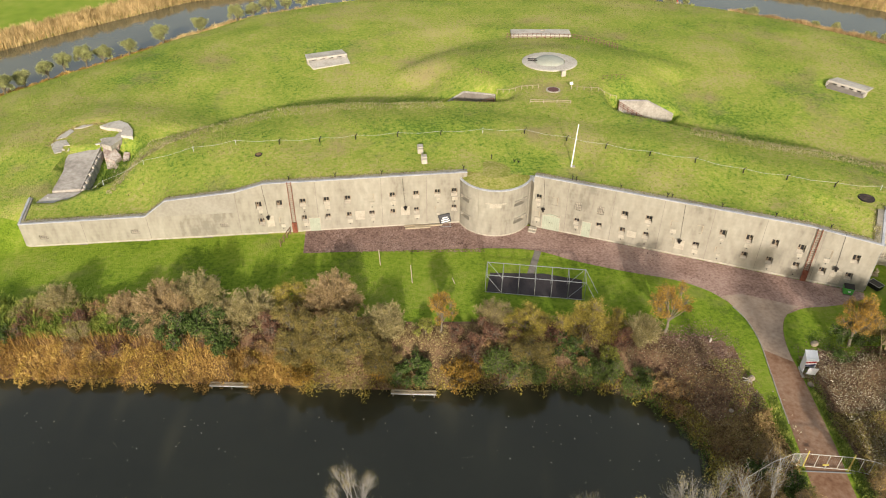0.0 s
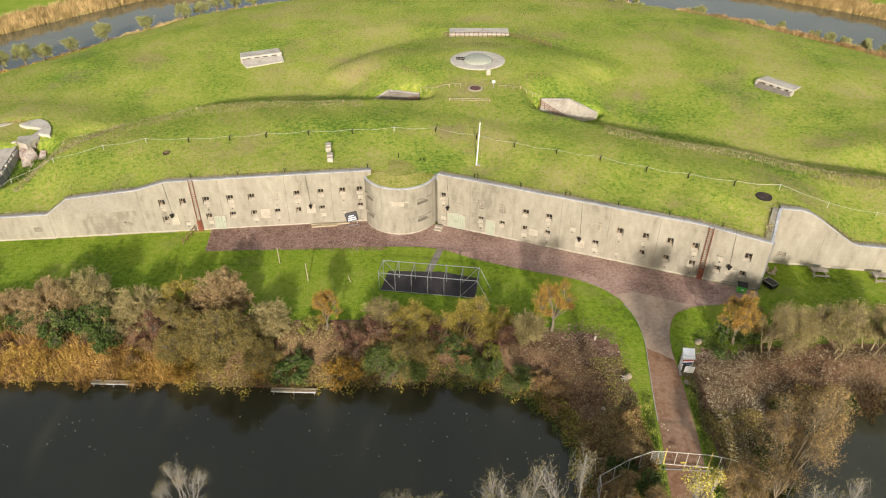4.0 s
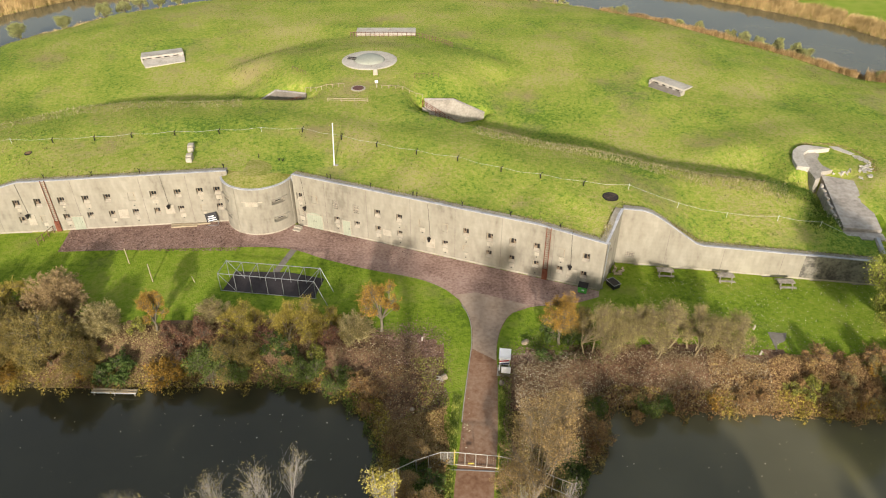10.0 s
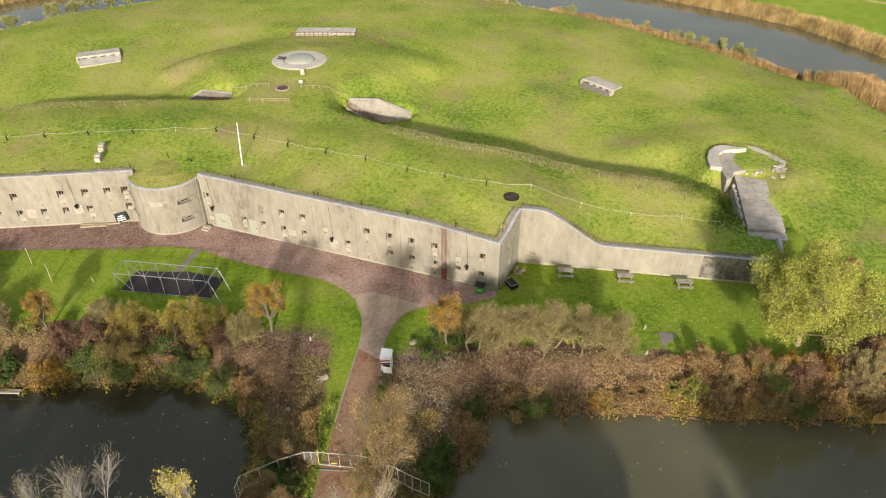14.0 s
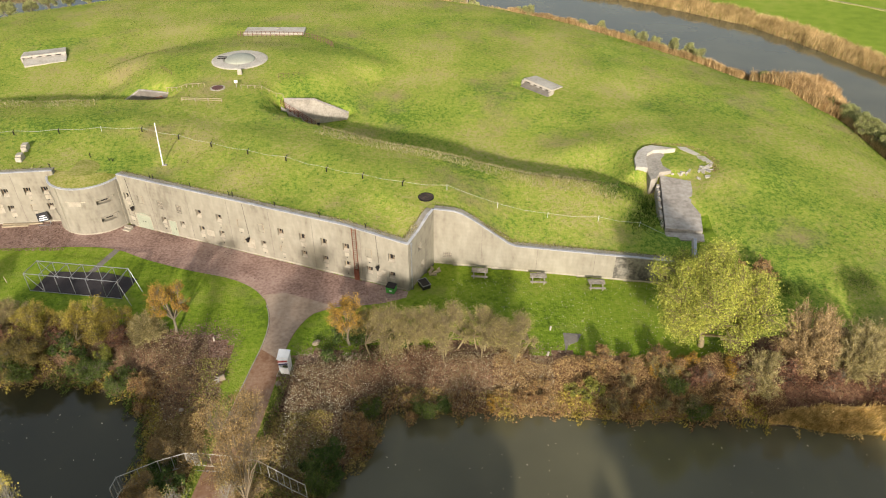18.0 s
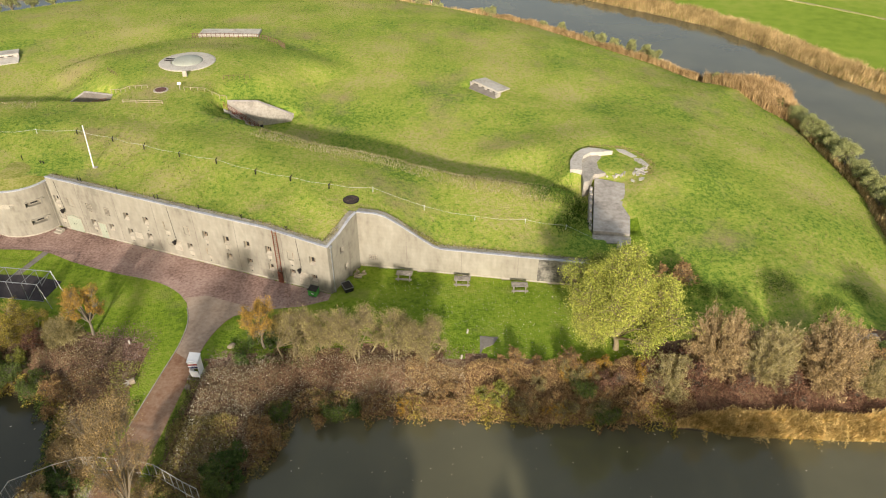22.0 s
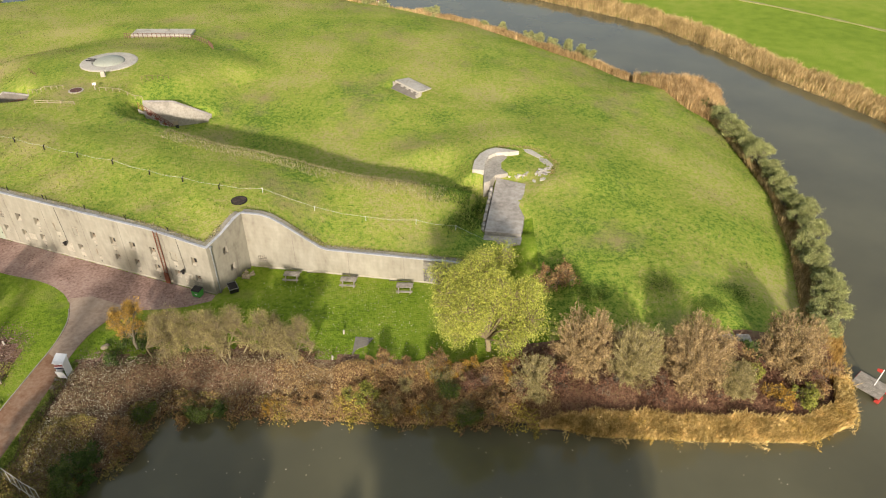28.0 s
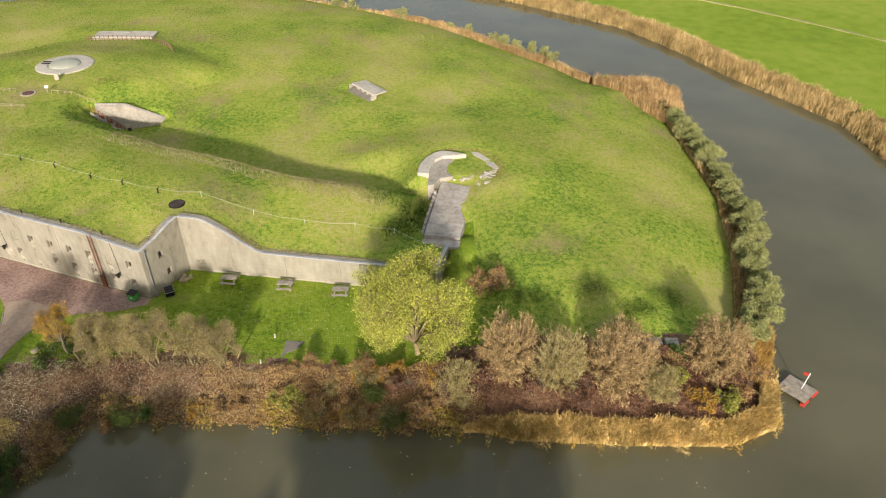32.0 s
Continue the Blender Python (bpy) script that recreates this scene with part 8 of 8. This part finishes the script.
brambles(35.0, 41.0, 32, 44, 12000, F_OLIVE, "olive dry scrub on the causeway bank by the gate", 18, 1.0, lambda x, y, d: (x > 35.7 + 0.3 * np.sin(y)) & (d > 0.4), 0.085)
for kind, x, y, s, v in (("willow_bush", 44.4, 45.9, 0.5, 0), ("willow_bush", 49.2, 46.0, 0.55, 1), ("pale_bush", 67.6, 46.2, 0.9, 0), ("pale_bush", 71.6, 45.8, 0.8, 1), ("willow_bush", 75.4, 45.4, 0.55, 0)):
    plant(kind, x, y, s, v)


def scatter(name, pts, size, mat, label, cat, seed, lift=0.03):
    g = np.random.default_rng(seed)
    V, F = leaf_quads(on_ground(pts, lift), size * g.uniform(0.6, 1.3, len(pts)), g, 3.0)
    tagged(new(name, mesh_np(name, V, F, mat)), label, cat, "", "stuff")


g = np.random.default_rng(21)
FALLEN = foliage("fallen_leaves", [(0.11, 0.068, 0.05), (0.19, 0.122, 0.092), (0.29, 0.205, 0.16)], 1.0, 1.0)
PALE_LEAF = foliage("pale_fallen_leaves", [(0.25, 0.22, 0.10), (0.36, 0.32, 0.2), (0.45, 0.41, 0.32)], 0.5)
p = np.stack([g.uniform(-17, 5, 9000), g.uniform(69.4, 76, 9000)], -1)
p = p[(p[:, 1] < 75.6 + 0.104 * p[:, 0]) & (np.hypot(p[:, 0] - 6.5, p[:, 1] - 77.5) > 4.8)]
scatter("leaf_carpet", p, 0.09, FALLEN, "brown fallen leaves over the western yard", "leaves", 31, 0.06)
p = np.stack([g.uniform(12, 46.5, 5000), g.uniform(58, 75, 5000)], -1)
p = p[(p[:, 1] < 78.8 - 0.3726 * p[:, 0]) & (p[:, 1] > 73.6 - 0.33 * p[:, 0]) & (np.sin(p[:, 0] * 0.7) * np.sin(p[:, 1] * 0.9) > 0.2)]
scatter("leaf_carpet", p, 0.08, FALLEN, "scattered brown leaves on the eastern yard", "leaves", 32, 0.06)
p = np.stack([g.uniform(52, 82, 1500), g.uniform(50.5, 64, 1500)], -1)
scatter("fallen_leaves", p, 0.06, PALE_LEAF, "pale fallen leaves dotted over the lawn", "leaves", 33, 0.05)
p = np.concatenate([np.stack([g.uniform(15, 62, 6000), g.uniform(36, 54, 6000)], -1), np.stack([g.uniform(35.5, 62, 17000), g.uniform(38, 51.5, 17000)], -1)])
p = p[inside(ISLAND, p[:, 0], p[:, 1]) & ~((p[:, 0] > 29.5) & (p[:, 0] < 36.4)) & ((p[:, 0] < 29) | (p[:, 1] < 51.5))]
scatter("fallen_leaves", p, 0.046, PALE_LEAF, "pale leaves lying on the brambles", "leaves", 34, 0.5)
for cx0, cy0, sx, sy, n in ((26.6, 53.2, 1.6, 1.6, 2600), (28.6, 48.6, 0.8, 2.6, 1800), (20.5, 54.4, 3.6, 0.8, 2000), (38.6, 51.2, 1.6, 1.0, 1200), (53, 52.3, 5.0, 0.5, 2200)):
    p = np.stack([g.normal(cx0, sx, n), g.normal(cy0, sy, n)], -1)
    p = p[(p[:, 0] < 30.6) | (p[:, 0] > 35.6)]
    scatter("fallen_leaves", p, 0.075, FALLEN, "brown leaves drifted over the grass edge", "leaves", n, 0.05)
p = np.stack([g.normal(31.6, 0.5, 22), g.normal(42.5, 2.0, 22)], -1)
scatter("fallen_leaves", p, 0.10, PALE_LEAF, "pale scraps lying on the path", "leaves", 35, 0.04)

# long dry grass on the crest of the roof's rear slope, tufts over the rampart
TUFT_DEEP = foliage("rank_green_grass", [(0.05, 0.10, 0.014), (0.085, 0.15, 0.02), (0.13, 0.19, 0.03)], 0.4, 1.0)
TUFT_PALE = foliage("pale_dry_grass", [(0.27, 0.25, 0.10), (0.33, 0.30, 0.15), (0.40, 0.36, 0.21)], 0.3, 0.95)
crest_line = [(34.5, 89.4), (43, 85.0), (55, 80.8), (66, 78.2), (73, 76.6)]
for line, n, lab in ((crest_line, 7000, "pale long grass on the roof's rear crest"), ([(-46, 85.8), (-38, 89.6), (-28, 94.0), (-14, 97.0), (0, 98.2)], 3500, "pale long grass on the roof's rear crest")):
    q = along(line, n, -2.6, 1.2, g)
    me = blades_mesh("long_grass", on_ground(q, -0.03), g.uniform(0.12, 0.42, n), g.uniform(0.02, 0.05, n), TUFT_PALE, g, 0.45)
    tagged(new("long_grass", me), lab, "grass", "", "stuff")
n = 1100
q = along([(-43.4, 77.2), (-41.3, 84.3), (-38.8, 87.5), (-34.2, 92.4)], n, -1.3, -0.5, g)
tagged(new("long_grass", blades_mesh("long_grass", on_ground(q, -0.03), g.uniform(0.1, 0.3, n), g.uniform(0.04, 0.09, n), TUFT_PALE, g, 0.9)), "pale straw-like long grass along the roof's western edge", "grass", "", "stuff")
for line, n, d0, d1, hh, mt, lab in (([(71, 77.5), (75, 77.6), (77.2, 79.5)], 2600, -2.6, 2.2, 0.4, TUFT_DEEP, "rank dark green grass in the ditch"), ([(73, 69.6), (76.4, 70.4), (77.0, 76.0)], 1500, -1.0, 1.6, 0.4, TUFT_DEEP, "rank dark green grass in the ditch"),
                                     ([(-46.0, 79.5), (-45.4, 84), (-45.2, 90)], 1700, -1.0, 1.6, 0.4, TUFT_DEEP, "rank dark green grass below the ruined ramp")):
    q = along(line, n, d0, d1, g) + g.normal(0, 0.7, (n, 2))
    tagged(new("long_grass", blades_mesh("long_grass", on_ground(q, -0.03), hh * g.uniform(0.4, 1.2, n), g.uniform(0.03, 0.07, n), mt, g, 0.5)), lab, "grass", "", "stuff")
n = 16000
q = along(FOOT[1:7], n, 0.45, 1.1, g)
q = q[np.hypot(q[:, 0] - TURRET[0], q[:, 1] - TURRET[1]) > TURRET_R + 0.3]
for sel, mt in ((slice(0, None, 2), TUFT), (slice(1, None, 2), TUFT_PALE)):
    e = q[sel]
    tagged(new("turf_fringe", blades_mesh("turf_fringe", on_ground(e, -0.05), g.uniform(0.1, 0.26, len(e)), g.uniform(0.04, 0.09, len(e)), mt, g, 0.7)), "dry grass fringe growing over the coping's inner edge", "grass", "", "stuff")
for (px, py), side in ((RING_EAST, 1), (RING_WEST, -1)):
    n = 1500
    t, rad = g.uniform(-0.7, 2.2, n), g.normal(5.0, 0.28, n)
    q = np.stack([px + side * rad * np.cos(t), py + rad * np.sin(t)], -1)
    tagged(new("dry_border", blades_mesh("dry_border", on_ground(q, -0.02), g.uniform(0.04, 0.14, n), g.uniform(0.05, 0.12, n), F_TAN, g, 0.9)), "trodden brown grass border round the gun pit", "grass", "", "stuff")
n = 130000
q = np.stack([g.uniform(-80, 121, n), g.uniform(64, 180, n)], -1)
d, _, _ = distance_to(ISLAND, q[:, 0], q[:, 1])
bb = behind(q[:, 0], q[:, 1])[0]
ok = inside(ISLAND, q[:, 0], q[:, 1]) & (d > 1.5) & ((bb > 0.9) | (q[:, 0] > 84) | (q[:, 0] < -55)) & (np.hypot(q[:, 0] - 17.6, q[:, 1] - 112.8) > 5.2) & (np.hypot(q[:, 0] - 6.5, q[:, 1] - 77.5) > 5.0)
ok &= ~((np.abs(q[:, 0] - 80.3) < 3.6) & (q[:, 1] > 67) & (q[:, 1] < 82)) & ~((np.abs(q[:, 0] + 49.5) < 3.6) & (q[:, 1] > 75) & (q[:, 1] < 90))
ok &= ~((np.abs(q[:, 0] - 31.5) < 5.5) & (np.abs(q[:, 1] - 101.8) < 4.0)) & ~((np.abs(q[:, 0] - 4) < 5) & (np.abs(q[:, 1] - 105) < 3.4)) & ~((np.abs(q[:, 0] - 18.8) < 6.4) & (np.abs(q[:, 1] - 134) < 3.6))
ok &= (np.hypot(q[:, 0] - 66.9, q[:, 1] - 110.4) > 5) & (np.hypot(q[:, 0] + 21, q[:, 1] - 124.5) > 5)
q = q[ok]
patch = np.sin(q[:, 0] * 0.21 + 1.5 * np.sin(q[:, 1] * 0.16)) * np.sin(q[:, 1] * 0.27 + q[:, 0] * 0.08)
for sel, mt, lab, hh in ((patch > 0.35, TUFT, "dry tussocks over the rampart", 0.19), (patch <= 0.35, TUFT_GREEN, "green grass tufts over the rampart", 0.18)):
    s = q[sel]
    me = blades_mesh("grass_tufts", on_ground(s, -0.03), hh * g.uniform(0.5, 1.3, len(s)), g.uniform(0.04, 0.10, len(s)), mt, g, 0.6)
    tagged(new("grass_tufts", me), lab, "grass", "", "stuff")

# leaves afloat on the moat
q = np.stack([g.uniform(-50, 110, 300), 46.5 - g.exponential(6.0, 300)], -1)
q = q[(q[:, 1] > 28) & ~inside(ISLAND, q[:, 0], q[:, 1])]
P = np.concatenate([q, np.full((len(q), 1), 0.012)], 1)
V, F = leaf_quads(P, 0.07 * g.uniform(0.6, 1.5, len(P)), g, 60.0)
tagged(new("floating_leaves", mesh_np("floating_leaves", V, F, PALE_LEAF)), "pale fallen leaves afloat on the moat", "leaves", "", "stuff")
